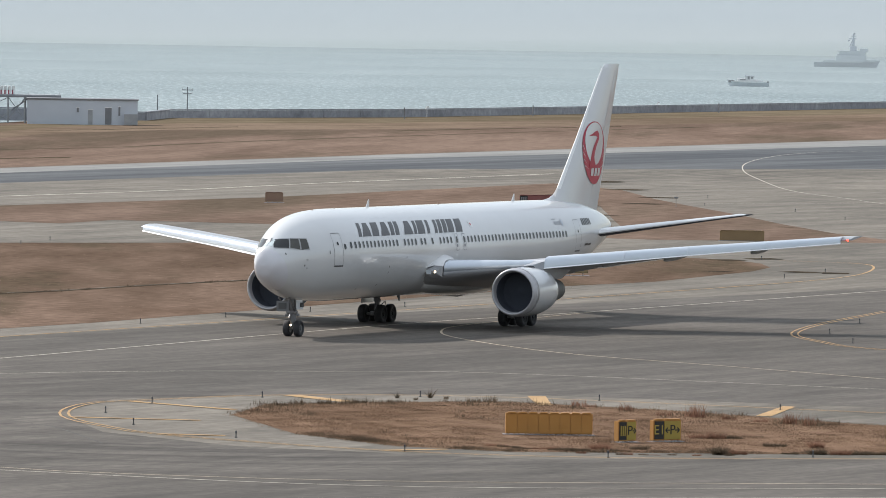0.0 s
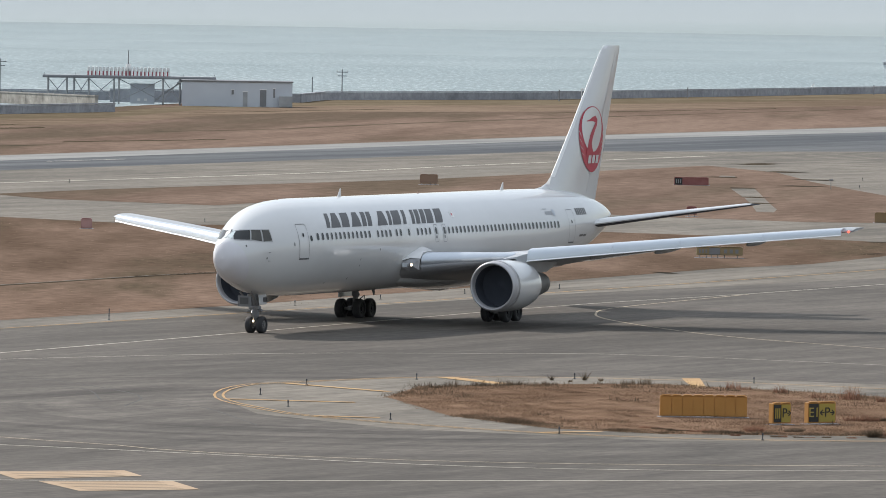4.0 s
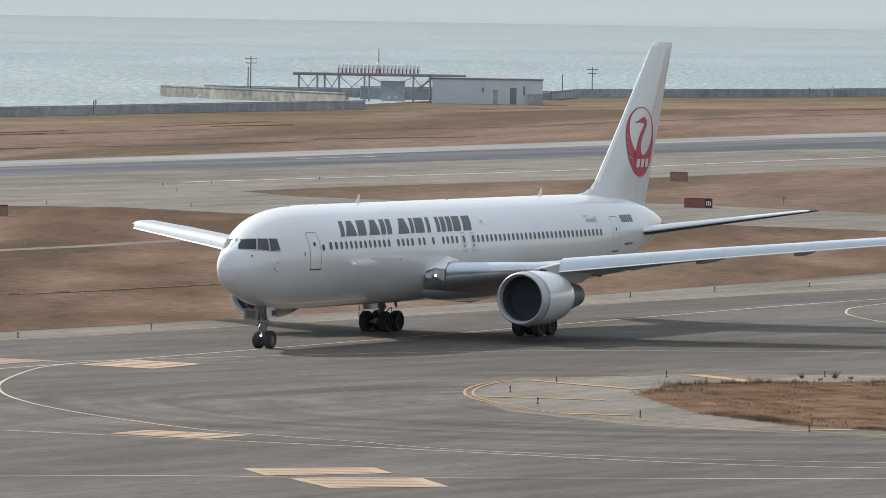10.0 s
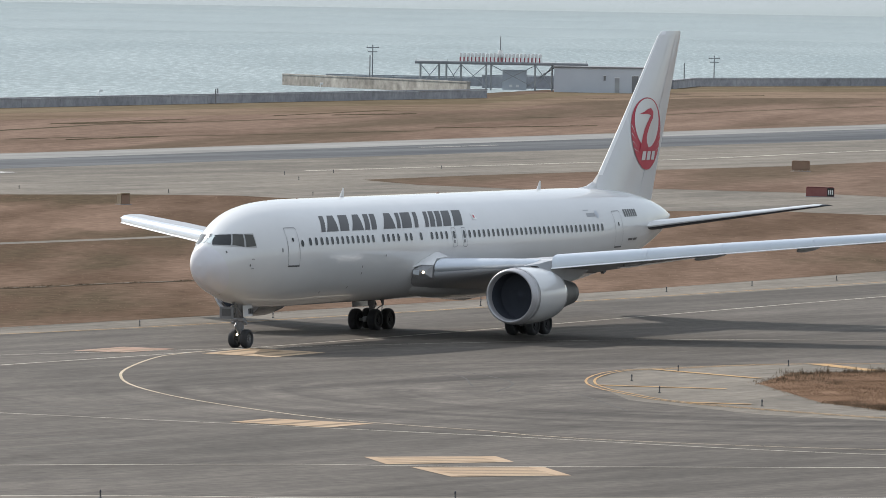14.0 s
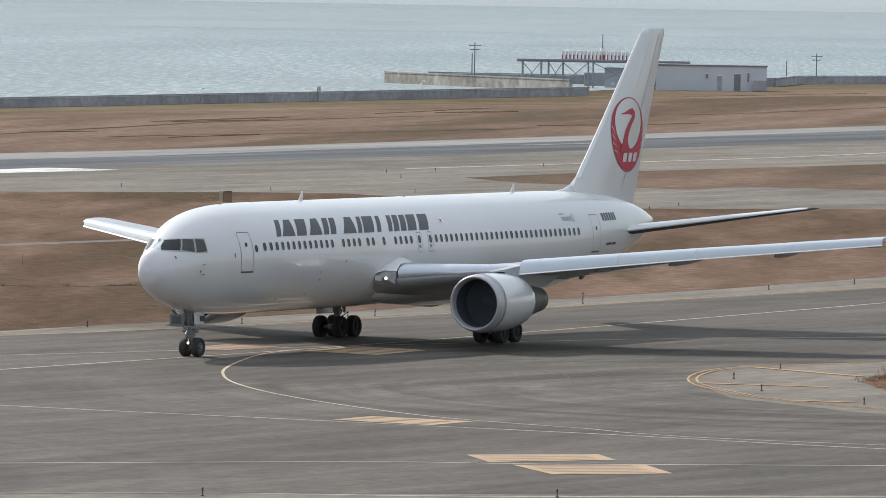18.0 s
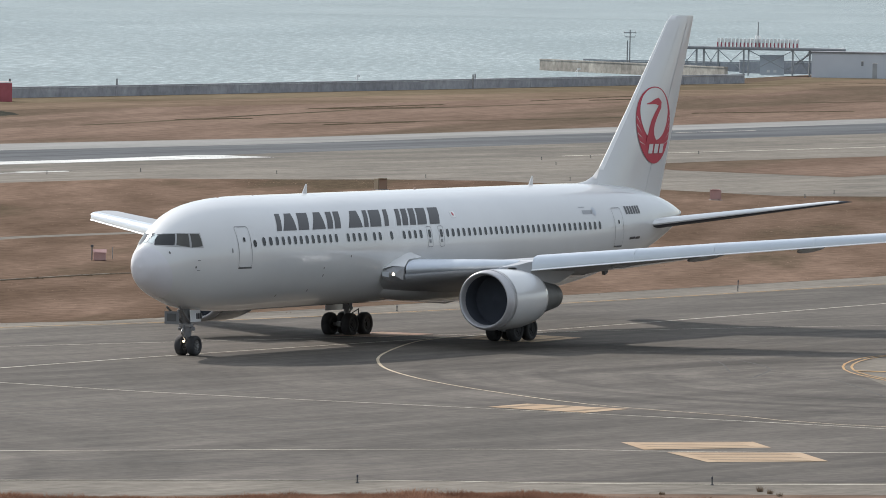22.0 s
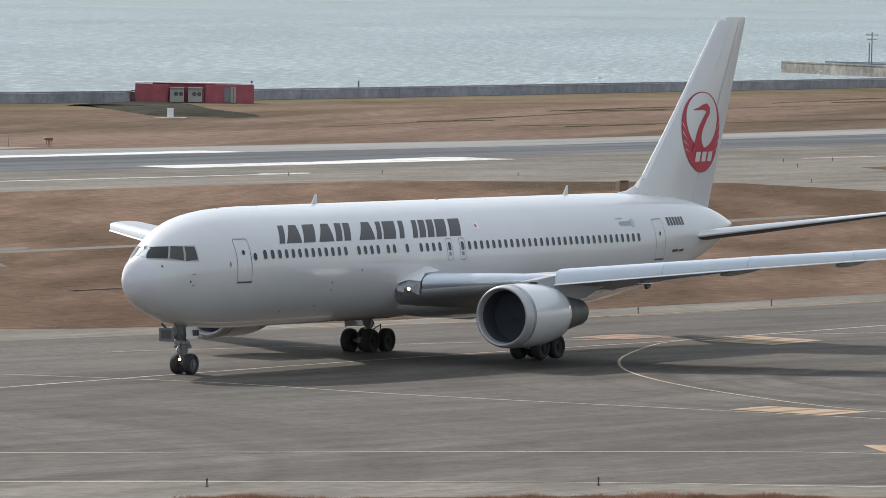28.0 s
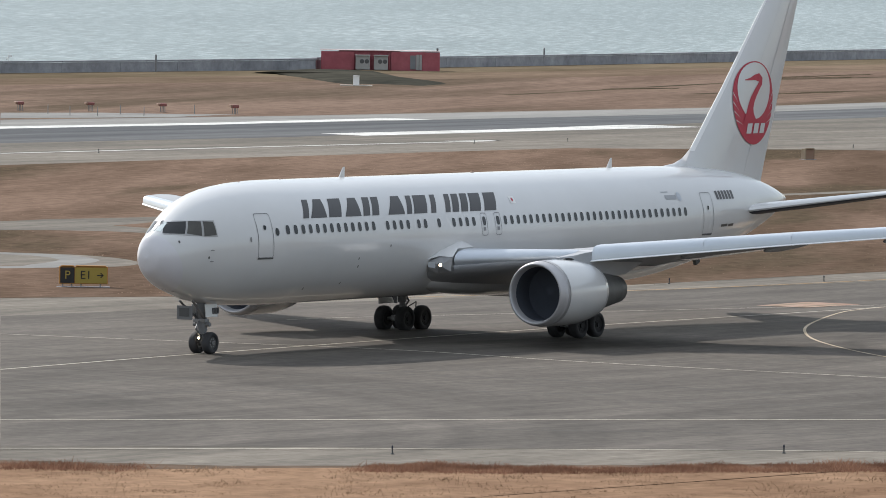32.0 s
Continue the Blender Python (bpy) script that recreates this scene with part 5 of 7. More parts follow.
    raw("pylon", [(7.4, EY, 3.86), (6.2, EY + 0.24, 3.85), (2.6, EY + 0.26, 3.5), (0.6, EY + 0.16, 3.55), (-1.2, EY, 3.75), (6.2, EY - 0.24, 3.85), (2.6, EY - 0.26, 3.5), (0.6, EY - 0.16, 3.55),
                  (6.0, EY + 0.22, 3.95), (5.0, EY + 0.24, 4.05), (1.0, EY + 0.2, 4.3), (6.0, EY - 0.22, 3.95), (5.0, EY - 0.24, 4.05), (1.0, EY - 0.2, 4.3), (4.0, EY + 0.3, 2.9), (1.6, EY + 0.2, 3.0), (4.0, EY - 0.3, 2.9), (1.6, EY - 0.2, 3.0)],
        [(0, 8, 1), (0, 5, 11), (0, 11, 8), (1, 8, 9, 2), (2, 9, 10, 3), (3, 10, 4), (5, 6, 12, 11), (6, 7, 13, 12), (7, 4, 13), (8, 11, 12, 9), (9, 12, 13, 10), (10, 13, 4), (1, 2, 14), (2, 3, 15, 14), (5, 16, 6), (6, 16, 17, 7), (14, 15, 17, 16), (3, 4, 15), (4, 7, 17), (4, 17, 15), (1, 14, 16, 5), (0, 1, 5)],
        BODY_GREY, engine, "grey engine pylon")
    raw("cowl_strake", [(7.0, EY - side * 1.02, EZ + 1.06), (5.6, EY - side * 0.98, EZ + 1.04), (5.7, EY - side * 1.32, EZ + 1.38), (6.4, EY - side * 1.24, EZ + 1.30)], [(0, 1, 2, 3)], BODY_WHITE, engine)

# fin with rudder
fin = part("fin", loft([(-16.5, 0, 6.3, 7.7, 0.08, 0, True), (-17.2, 0, 7.6, 7.48, 0.082, 0, True), (-20.57, 0, 11.0, 5.46, 0.085, 0, True), (-24.98, 0, 15.62, 2.85, 0.085, 0, True), (-25.4, 0, 15.90, 2.46, 0.05, 0, True)], back=0.70), BODY_WHITE, airliner, "tall white swept fin", True)
part("rudder", loft([(-16.5, 0, 6.3, 7.7, 0.08, 0, True), (-17.2, 0, 7.6, 7.48, 0.082, 0, True), (-20.57, 0, 11.0, 5.46, 0.085, 0, True), (-24.98, 0, 15.62, 2.85, 0.085, 0, True), (-25.4, 0, 15.90, 2.46, 0.05, 0, True)], front=0.702), BODY_WHITE, fin, "", True)
part("fin_edge", loft([(-17.57, 0, 8.0, 7.25, 0.084, 0, True), (-20.55, 0, 11.0, 5.38, 0.086, 0, True), (-24.93, 0, 15.6, 2.67, 0.088, 0, True)], back=0.03, caps=False), WHITE_PAINT, fin, "white leading edge", True)
raw("dorsal_fillet", [(-15.1, 0, 7.33), (-18.0, 0.2, 7.2), (-18.0, -0.2, 7.2), (-18.0, 0, 8.35), (-16.1, 0, 7.43), (-16.9, 0, 7.66), (-16.2, 0.1, 7.28), (-16.2, -0.1, 7.28)],
    [(0, 6, 4), (0, 4, 7), (6, 1, 5, 4), (7, 4, 5, 2), (1, 3, 5), (2, 5, 3), (1, 2, 3)], BODY_WHITE, fin, "", True)
# rudder hinge and panel lines
for side in (1, -1):
    for share, w in ((0.70, 0.05), (0.40, 0.02), (0.88, 0.02)):
        vs = []
        for z in np.linspace(7.9, 15.5, 12):
            le = np.interp(z, (7.6, 11.0, 15.62), (-17.2, -20.57, -24.98))
            ch = np.interp(z, (7.6, 11.0, 15.62), (7.48, 5.46, 2.85))
            for q in (share, share + w / ch):
                half = 5 * 0.085 * (0.2969 * math.sqrt(q) - 0.126 * q - 0.3516 * q ** 2 + 0.2843 * q ** 3 - 0.1036 * q ** 4) * ch
                vs.append((le - q * ch, side * (half + 0.012) + 0.02 * (1 - (2 * q - 1) ** 2) * ch, z))
        raw("panel_line", vs, [(2 * i, 2 * i + 1, 2 * i + 3, 2 * i + 2) for i in range(11)], PALE_LINE, fin)
# round tail emblem: a red disc with a white bird-like hook, as plain shapes
for side in (1, -1):
    def on_fin(x, z):
        le = np.interp(z, (7.6, 11.0, 15.6), (-17.2, -20.57, -24.95))
        ch = np.interp(z, (7.6, 11.0, 15.6), (7.48, 5.36, 2.65))
        s = min(max((le - x) / ch, 0.001), 0.999)
        yt = 5 * 0.085 * (0.2969 * math.sqrt(s) - 0.126 * s - 0.3516 * s ** 2 + 0.2843 * s ** 3 - 0.1036 * s ** 4) * ch
        return side * (yt + 0.03) + 0.02 * (1 - (2 * s - 1) ** 2) * ch

    def wide(x):
        return -23.06 + (x + 23.48) * 1.13

    def fin_shape(name, outline, mat, lift, label=""):
        bm = bmesh.new()
        f = bm.faces.new([bm.verts.new((wide(x), 0, z)) for x, z in outline])
        bmesh.ops.triangulate(bm, faces=[f])
        for cut in range(3):
            bmesh.ops.subdivide_edges(bm, edges=[e for e in bm.edges if e.calc_length() > 0.5], cuts=1)
            bmesh.ops.triangulate(bm, faces=bm.faces)
        for v in bm.verts:
            v.co.y = on_fin(v.co.x, v.co.z) + side * lift
        part(name, bm, mat, fin, label)

    def ellipse(cx, cz, rx, rz, n=40):
        return [(cx + rx * math.cos(a), cz + rz * math.sin(a)) for a in np.linspace(0, 2 * math.pi, n, endpoint=False)]
    fin_shape("emblem_disc", ellipse(-23.48, 10.22, 1.82, 2.0), LOGO_RED, 0.0, "red round tail emblem")
    fin_shape("emblem_field", ellipse(-23.48, 10.80, 1.42, 1.36), BODY_WHITE, 0.012, "white field in the emblem")
    # thin white gaps between the wing feathers
    for k in range(4):
        for s_ in (1, -1):
            a0, a1 = radians(14 - 13 * k), radians(-2 - 13 * k)
            ox, oz = -23.48 + s_ * 1.80 * math.cos(a0), 10.22 + 1.98 * math.sin(a0)
            px, pz = -23.48 + s_ * 1.80 * math.cos(a0 + 0.035), 10.22 + 1.98 * math.sin(a0 + 0.035)
            ix, iz = -23.48 + s_ * 1.42 * math.cos(a1), 10.26 + 1.62 * math.sin(a1)
            fin_shape("feather_gap", [(ox, oz), (px, pz), (ix, iz)], BODY_WHITE, 0.012)
    # neck and head as one bent stroke: x, z, half width
    neck = [(-23.05, 9.30, 0.62), (-23.02, 9.72, 0.34), (-23.08, 10.05, 0.24), (-23.24, 10.38, 0.20), (-23.48, 10.68, 0.17), (-23.74, 10.95, 0.15), (-23.96, 11.17, 0.15), (-23.98, 11.32, 0.17), (-23.78, 11.44, 0.20), (-23.46, 11.44, 0.13), (-23.05, 11.36, 0.06), (-22.65, 11.32, 0.02)]
    vs, fs = [], []
    for i, (x, z, w) in enumerate(neck):
        (x0, z0, _), (x1, z1, _) = neck[max(i - 1, 0)], neck[min(i + 1, len(neck) - 1)]
        l = math.hypot(x1 - x0, z1 - z0)
        for k in (-1, 1):
            px, pz = x - k * w * (z1 - z0) / l, z + k * w * (x1 - x0) / l
            px = wide(px)
            vs.append((px, on_fin(px, pz) + side * 0.024, pz))
        if i:
            fs.append((2 * i - 2, 2 * i - 1, 2 * i + 1, 2 * i))
    raw("emblem_neck", vs, fs, LOGO_RED, fin)
    for k in range(3):
        x = -22.70 - 0.64 * k
        fin_shape("emblem_bar", [(x, 8.76), (x - 0.46, 8.76), (x - 0.60, 9.24), (x - 0.14, 9.24)], BODY_WHITE, 0.02)


# ---------------------------------------------------------------- landing gear
def wheel(x, y, z, r, w, name):
    """A tyre with its rim, turning about its own axle."""
    bm = bmesh.new()
    prof = [(-w / 2, r * 0.60), (-w / 2, r * 0.86), (-w * 0.40, r * 0.96), (-w * 0.2, r), (w * 0.2, r), (w * 0.40, r * 0.96), (w / 2, r * 0.86), (w / 2, r * 0.60)]
    n = 28
    loops = [[bm.verts.new((q * math.sin(a), o, q * math.cos(a))) for a in np.linspace(0, 2 * math.pi, n, endpoint=False)] for o, q in prof]
    for a, b in zip(loops, loops[1:] + loops[:1]):
        for i in range(n):
            bm.faces.new((a[i], a[(i + 1) % n], b[(i + 1) % n], b[i]))
    bmesh.ops.recalc_face_normals(bm, faces=bm.faces)
    tyre = part("wheel", bm, BLACK, airliner, "black tyre on a grey rim", True)
    bm = bmesh.new()
    bmesh.ops.create_cone(bm, cap_ends=True, segments=24, radius1=r * 0.61, radius2=r * 0.61, depth=w * 0.72, matrix=pose(0, 0, 0, 90))
    part("rim", bm, BLACK if r > 0.5 else SOOT, tyre)
    for s in (-1, 1):
        bm = bmesh.new()
        for k in range(8):
            a = 2 * math.pi * k / 8
            rod(bm, (r * 0.36 * math.sin(a), s * w * 0.34, r * 0.36 * math.cos(a)), (r * 0.36 * math.sin(a), s * w * 0.40, r * 0.36 * math.cos(a)), r * 0.09, n=8)
        rod(bm, (0, s * w * 0.3, 0), (0, s * w * 0.5, 0), r * 0.2, n=12)
        part("hub", bm, BLACK if r > 0.5 else STEEL, tyre)
    tyre.matrix_basis = pose(x, y, z)
    return (tyre, x, y, z, r)


wheels = []
NR, MR = 0.47, 0.575
for y in (-0.33, 0.33):
    wheels.append(wheel(22.76, y, NR, NR, 0.36, "nose"))
bm = rodm((22.83, 0, 0.95), (23.0, 0, 2.4), 0.19, n=14)
rod(bm, (22.87, 0, 1.18), (22.89, 0, 1.36), 0.25, n=14)
rod(bm, (22.82, 0, 0.86), (22.83, 0, 0.98), 0.16, n=14)
rod(bm, (22.9, -0.42, 1.26), (22.9, 0.42, 1.26), 0.09, n=10)
rod(bm, (22.9, 0.30, 1.22), (23.02, 0.22, 1.75), 0.05)
rod(bm, (22.9, -0.30, 1.22), (23.02, -0.22, 1.75), 0.05)
rod(bm, (22.7, 0.12, 1.0), (22.86, 0.16, 2.3), 0.025, n=6)
rod(bm, (23.05, -0.14, 0.9), (23.08, -0.16, 2.0), 0.022, n=6)
rod(bm, (22.78, 0, 0.42), (22.84, 0, 1.0), 0.085, n=10)
rod(bm, (22.76, -0.3, NR), (22.76, 0.3, NR), 0.06)
part("nose_leg", bm, SLATE_PAINT, airliner, "grey nose gear leg")
bm = rodm((22.98, 0, 1.55), (23.35, 0, 1.1), 0.045)
rod(bm, (23.35, 0, 1.1), (22.9, 0, 0.62), 0.045)
rod(bm, (22.95, -0.2, 1.5), (24.1, -0.35, 2.3), 0.05)
rod(bm, (22.95, 0.2, 1.5), (24.1, 0.35, 2.3), 0.05)
box(bm, 22.95, 0, 1.42, 0.35, 0.62, 0.16, 0.03)
part("torque_link", bm, STEEL, airliner)
for s in (-1, 1):
    bm = boxm(22.72, s * 0.52, 1.82, 0.92, 0.04, 0.56, 0.015, pose(0, 0, 0, s * 5, 0, 0))
    part("gear_door", bm, BODY_WHITE, airliner, "white nose gear door")
    for i in range(3):
        part("door_mark_bar", boxm(22.62 - 0.17 * i, s * 0.56, 1.80, 0.11, 0.045, 0.26, 0, pose(0, 0, 0, s * 5, 0, 0)), TITLE_GREY, airliner)
front_door = part("gear_door_front", boxm(24.05, -0.1, 1.80, 0.05, 0.78, 0.60, 0.01), SLATE_PAINT, airliner, "grey forward gear door")
part("door_recess", boxm(24.09, -0.1, 1.82, 0.03, 0.5, 0.36, 0.01), DARK_PAINT, front_door)
for y, z in ((0.0, 1.02),):
    bm = bmesh.new()
    bmesh.ops.create_uvsphere(bm, u_segments=12, v_segments=8, radius=0.06, matrix=Matrix.Translation((23.14, y, 0.68)))
    part("taxi_lamp", bm, LAMP, airliner, "lit taxi lamp on the nose leg", True)
for side in (1, -1):
    for dx in (0.71, -0.71):
        for dy in (-0.57, 0.57):
            wheels.append(wheel(dx, side * 4.65 + dy, MR, MR, 0.44, "main"))
    bm = boxm(0, side * 4.65, MR + 0.02, 1.75, 0.22, 0.26, 0.05)
    rod(bm, (0.71, side * 4.65 - 0.5, MR), (0.71, side * 4.65 + 0.5, MR), 0.08)
    rod(bm, (-0.71, side * 4.65 - 0.5, MR), (-0.71, side * 4.65 + 0.5, MR), 0.08)
    part("bogie_beam", bm, STEEL, airliner)
    bm = rodm((0, side * 4.65, MR), (0.12, side * 4.62, 1.9), 0.14, n=12)
    rod(bm, (0.08, side * 4.63, 1.3), (0.15, side * 4.6, 3.5), 0.2, n=14)
    part("main_leg", bm, SLATE_PAINT, airliner, "grey main gear leg")
    bm = rodm((0.1, side * 4.6, 1.75), (0.2, side * 2.7, 2.75), 0.085)
    rod(bm, (0.1, side * 4.6, 1.5), (1.9, side * 4.4, 3.3), 0.075)
    rod(bm, (-0.05, side * 4.65, 1.0), (-0.5, side * 4.65, 1.35), 0.05)
    rod(bm, (-0.5, side * 4.65, 1.35), (-0.05, side * 4.65, 1.8), 0.05)
    part("side_brace", bm, STEEL, airliner)
    part("main_gear_door", boxm(0.3, side * 5.05, 2.35, 1.9, 0.05, 1.5, 0.02, pose(0, 0, 0, -side * 4, 0, 0)), BODY_WHITE, airliner, "white main gear door")
    bm = rodm((-0.15, side * 4.65 + 0.2, 1.1), (-0.8, side * 4.65 + 0.2, 1.3), 0.025)
    rod(bm, (-0.8, side * 4.65 + 0.2, 1.3), (-0.75, side * 4.65 + 0.2, 0.7), 0.025)
    part("brake_hose", bm, BLACK, airliner)


# ---------------------------------------------------------------- along the shore
def facing(x, y):
    """Turn in degrees that lays a thing's x axis across the line to the viewing deck."""
    return math.degrees(math.atan2(-x, y))


def wall_run(name, pts, height, thick, mat, label, step=12.0):
    """A concrete wall in cast lengths with a coping, its joints left open."""
    ob = thing(name, label=label, category="wall", kind="structure")
    for (ax, ay), (bx, by) in zip(pts, pts[1:]):
        l = math.hypot(bx - ax, by - ay)
        n = max(1, round(l / step))
        turn = math.atan2(by - ay, bx - ax)
        for i in range(n):
            u = (i + 0.5) / n
            m = Matrix.Translation((ax + (bx - ax) * u, ay + (by - ay) * u, 0)) @ Matrix.Rotation(turn, 4, "Z")
            bm = boxm(0, 0, height / 2 - 0.1, l / n - 0.06, thick, height - 0.2 + 0.2, 0.0, m)
            box(bm, 0, 0, height + 0.04, l / n - 0.06, thick + 0.16, 0.2, 0.0, m)
            part("wall_length", bm, mat, ob)
    return ob


NEAR_WALL = [(-330, 610), (-206, 830), (-191.1, 853.4), (-166.5, 903.9), (-164.3, 909.8), (-165.3, 915.9), (-161.7, 916.5), (-143.9, 962.9), (-105.0, 1075.9), (-90.9, 1116.7), (-75.0, 1158.0)]
FAR_WALL = [(-111.2, 1289.9), (-75.6, 1286.3), (-51.5, 1289.3), (-48.7, 1326.0), (-9.1, 1382.9), (35.1, 1496.9), (97.7, 1665.6), (160, 1850)]
wall_run("wall_1", NEAR_WALL, 1.27, 0.5, DARK_CONCRETE, "weathered grey concrete sea wall")
wall_run("wall_2", FAR_WALL, 1.4, 0.5, DARK_CONCRETE, "weathered dark concrete sea wall")
wall_run("wall_3", [(-115.9, 1262.0), (-80.8, 1205.0)], 1.7, 0.6, CONCRETE, "pale stained concrete jetty wall", 6.0)


def post(x, y, h, mat, label, r=0.09, arms=0, name="post"):
    t = thing(name, x, y, 0, facing(x, y), label, "pole", "poles along the sea wall")
    part("shaft", rodm((0, 0, 0), (0, 0, h), r, r * 0.8), mat, t)
    for k in range(arms):
        part("crossarm", boxm(0, 0, h - 0.5 - 0.7 * k, 2.1 - 0.5 * k, 0.12, 0.14), mat, t)
        for s in (-0.9, 0.9):
            part("insulator", rodm((s, 0, h - 0.43 - 0.7 * k), (s, 0, h - 0.15 - 0.7 * k), 0.06), WHITE_PAINT, t)
    return t


for (x, y), h, arms in zip([(-144.2, 967.1), (-107.3, 1062.8)] + [(-177.4, 876.7), (-145.1, 973.4)] + [(-7.4, 1362.2), (16.7, 1431.2), (55.8, 1532.7)] + [(-107.8, 1070.6)], (1.9, 1.9, 1.9, 1.9, 1.9, 1.9, 1.9, 1.9), (0,) * 8):
    post(x, y, h + 0.2, SLATE_PAINT, "dark iron post at the sea wall", 0.12)
for (x, y), h, arms in zip([(-52.4, 1367.0), (-47.2, 1373.7)] + [(-101.2, 1259.8), (-100.8, 1260.2)], (3.6, 5.0, 5.2, 7.0), (0, 2, 0, 2)):
    post(x, y, h, SLATE_PAINT, "tall dark pole with crossarms by the water" if arms else "dark lamp pole by the water", 0.11, arms, "utility_pole")
# small white lamp stands on the wall
for x, y in [(-121.3, 1040.9)] + [(-3.4, 1390.0), (43.1, 1525.1)] + [(-191.0, 857.4)] + [(-99.6, 1146.1)]:
    t = thing("wall_lamp", x, y, 0, facing(x, y), "small pale lamp stand on the sea wall", "lamp", "lamp stands on the sea wall")
    part("stand", rodm((0, 0, 0), (0, 0, 1.9), 0.05), WHITE_PAINT, t)
    part("lamp_head", boxm(0.15, 0, 1.95, 0.5, 0.2, 0.25, 0.04), WHITE_PAINT, t)
    part("brace", rodm((-0.35, 0, 1.5), (0.1, 0, 2.0), 0.04), WHITE_PAINT, t)

# plain grey-white equipment building
bx, by = -59.7, 1231.7
hut = thing("equipment_building", bx, by + 4, 0, facing(bx, by), "low flat-roofed pale grey equipment building", "building")
W2, HB = 9.05, 4.05
part("wall", boxm(0, 0, HB / 2, 2 * W2, 9, HB), GREY_PAINT, hut, "pale grey rendered wall")
part("roof", boxm(0, 0, HB + 0.1, 2 * W2 + 0.3, 9.3, 0.24, 0.03), SLATE_PAINT, hut, "thin dark roof edge")
for x, w, z, h, n in ((4.25, 1.05, 1.45, 2.75, "door"), (1.3, 0.75, 1.25, 2.45, "door"), (-0.75, 0.35, 2.4, 0.75, "window"), (6.05, 0.3, 2.3, 1.5, "window")):
    d = part(n, boxm(x, -4.5, z, w, 0.12, h), SLATE_PAINT if w > 1 or n == "window" else GALVANISED, hut)
    part("frame", boxm(x, -4.53, z + h / 2 + 0.04, w + 0.14, 0.1, 0.09), WHITE_PAINT, d)
part("annexe", boxm(7.95, -4.9, 0.95, 2.2, 1.5, 1.8, 0.03), GALVANISED, hut, "grey cabinet against the wall")

# steel platform with a row of red and white aerials
px, py = -77.1, 1223.0
deck = thing("antenna_platform", px * 1.0105, (py + 6) * 1.0105, 0, facing(px, py), "grey steel platform on braced legs above the shore", "platform")
part("deck", boxm(0, 0, 4.55, 28.6, 7, 0.28), GALVANISED, deck, "long grey deck")
part("edge_beam", boxm(0, -3.52, 4.35, 28.6, 0.1, 0.3), SLATE_PAINT, deck)
LEGS = (-13.4, -10.3, -9.1, -6.7, -2.5, -1.7, 5.6, 8.4, 12.0)
for x in LEGS:
    for y in (-3.2, 3.2):
        part("leg", rodm((x, y, 0), (x, y, 4.45), 0.14), GALVANISED, deck)
for a, b in zip(LEGS, LEGS[1:]):
    if b - a > 1.5:
        part("brace", rod(rodm((a, -3.1, 0.5), (b, -3.1, 4.2), 0.06, n=6), (a, -3.1, 4.2), (b, -3.1, 0.5), 0.06, n=6), GALVANISED, deck)
part("hut", boxm(2.2, 0, 1.75, 4.0, 3.5, 3.3, 0.03), GREY_PAINT, deck, "grey hut below the deck")
part("hut_lamp", boxm(1.6, -1.85, 0.75, 0.5, 0.15, 0.4), WHITE_PAINT, deck)
part("hut_lamp", boxm(2.7, -1.85, 0.75, 0.5, 0.15, 0.4), WHITE_PAINT, deck)
bm = boxm(0, 0, 0, 6.2, 1.0, 0.2, 0, pose(6.8, -1.0, 2.5, 0, -36, 0))
for i in range(9):
    box(bm, 4.6 + 0.5 * i, -1.0, 1.0 + 0.38 * i, 0.35, 1.1, 0.06)
part("stair", bm, GALVANISED, deck)
for i in range(12):
    part("rail_post", rodm((-14 + 2.55 * i, -3.4, 4.6), (-14 + 2.55 * i, -3.4, 5.1), 0.03, n=6), GALVANISED, deck)
for i in range(22):
    x = -6.7 + 13.1 * i / 21
    a = thing("localizer_aerial", *(deck.matrix_basis @ Vector((x, -1.5, 4.69))), facing(px, py), "white capped aerial with a red base on the platform", "antenna", "aerials on the platform")
    part("base", boxm(-0.12, 0, 0.36, 0.24, 1.5, 0.72, 0.04), RED_PAINT, a, "red base")
    bm = boxm(0.14, 0, 0.45, 0.16, 1.6, 0.9, 0.03)
    box(bm, 0, 0, 0.98, 0.50, 1.7, 0.5, 0.12)
    rod(bm, (0, -0.9, 1.18), (0, 0.9, 1.18), 0.25, n=12)
    part("cap", bm, WHITE_PAINT, a, "white rounded cap")
m = deck.matrix_basis @ Vector((-0.2, -1.5, 4.69))
mast = thing("mast", m.x, m.y, m.z, facing(px, py), "dark thin mast on a white drum", "mast")
part("drum", rodm((0, 0, 0), (0, 0, 1.9), 0.45, 0.4, 14), WHITE_PAINT, mast, "white drum")
part("pole", rodm((0, 0, 1.9), (0, 0, 4.2), 0.1, 0.07), SLATE_PAINT, mast)

UNIT_GREY = material("weathered_unit_grey", (0.30, 0.29, 0.275), 0.6, colour2=(0.38, 0.37, 0.355), scale=0.8)
# red container building with cooling units
rx, ry = -157.6, 919.5
red = thing("container_building", -156.87, 914.56, 0, facing(rx, ry), "low red metal container building by the sea wall", "building")
part("left_unit", boxm(-5.2, 0, 1.12, 4.1, 3, 2.24, 0.03), RED_PAINT, red)
part("middle_unit", boxm(-1.3, 0.6, 1.21, 7.6, 3, 2.42, 0.03), RED_PAINT, red)
part("right_unit", boxm(4.4, 0, 1.15, 6.0, 3, 2.30, 0.03), RED_PAINT, red)
part("roof_edge", boxm(0, 0.3, 2.44, 14.7, 3.4, 0.09), ROOF_PINK, red, "pinkish roof edge, reflected light put into its pale colour")
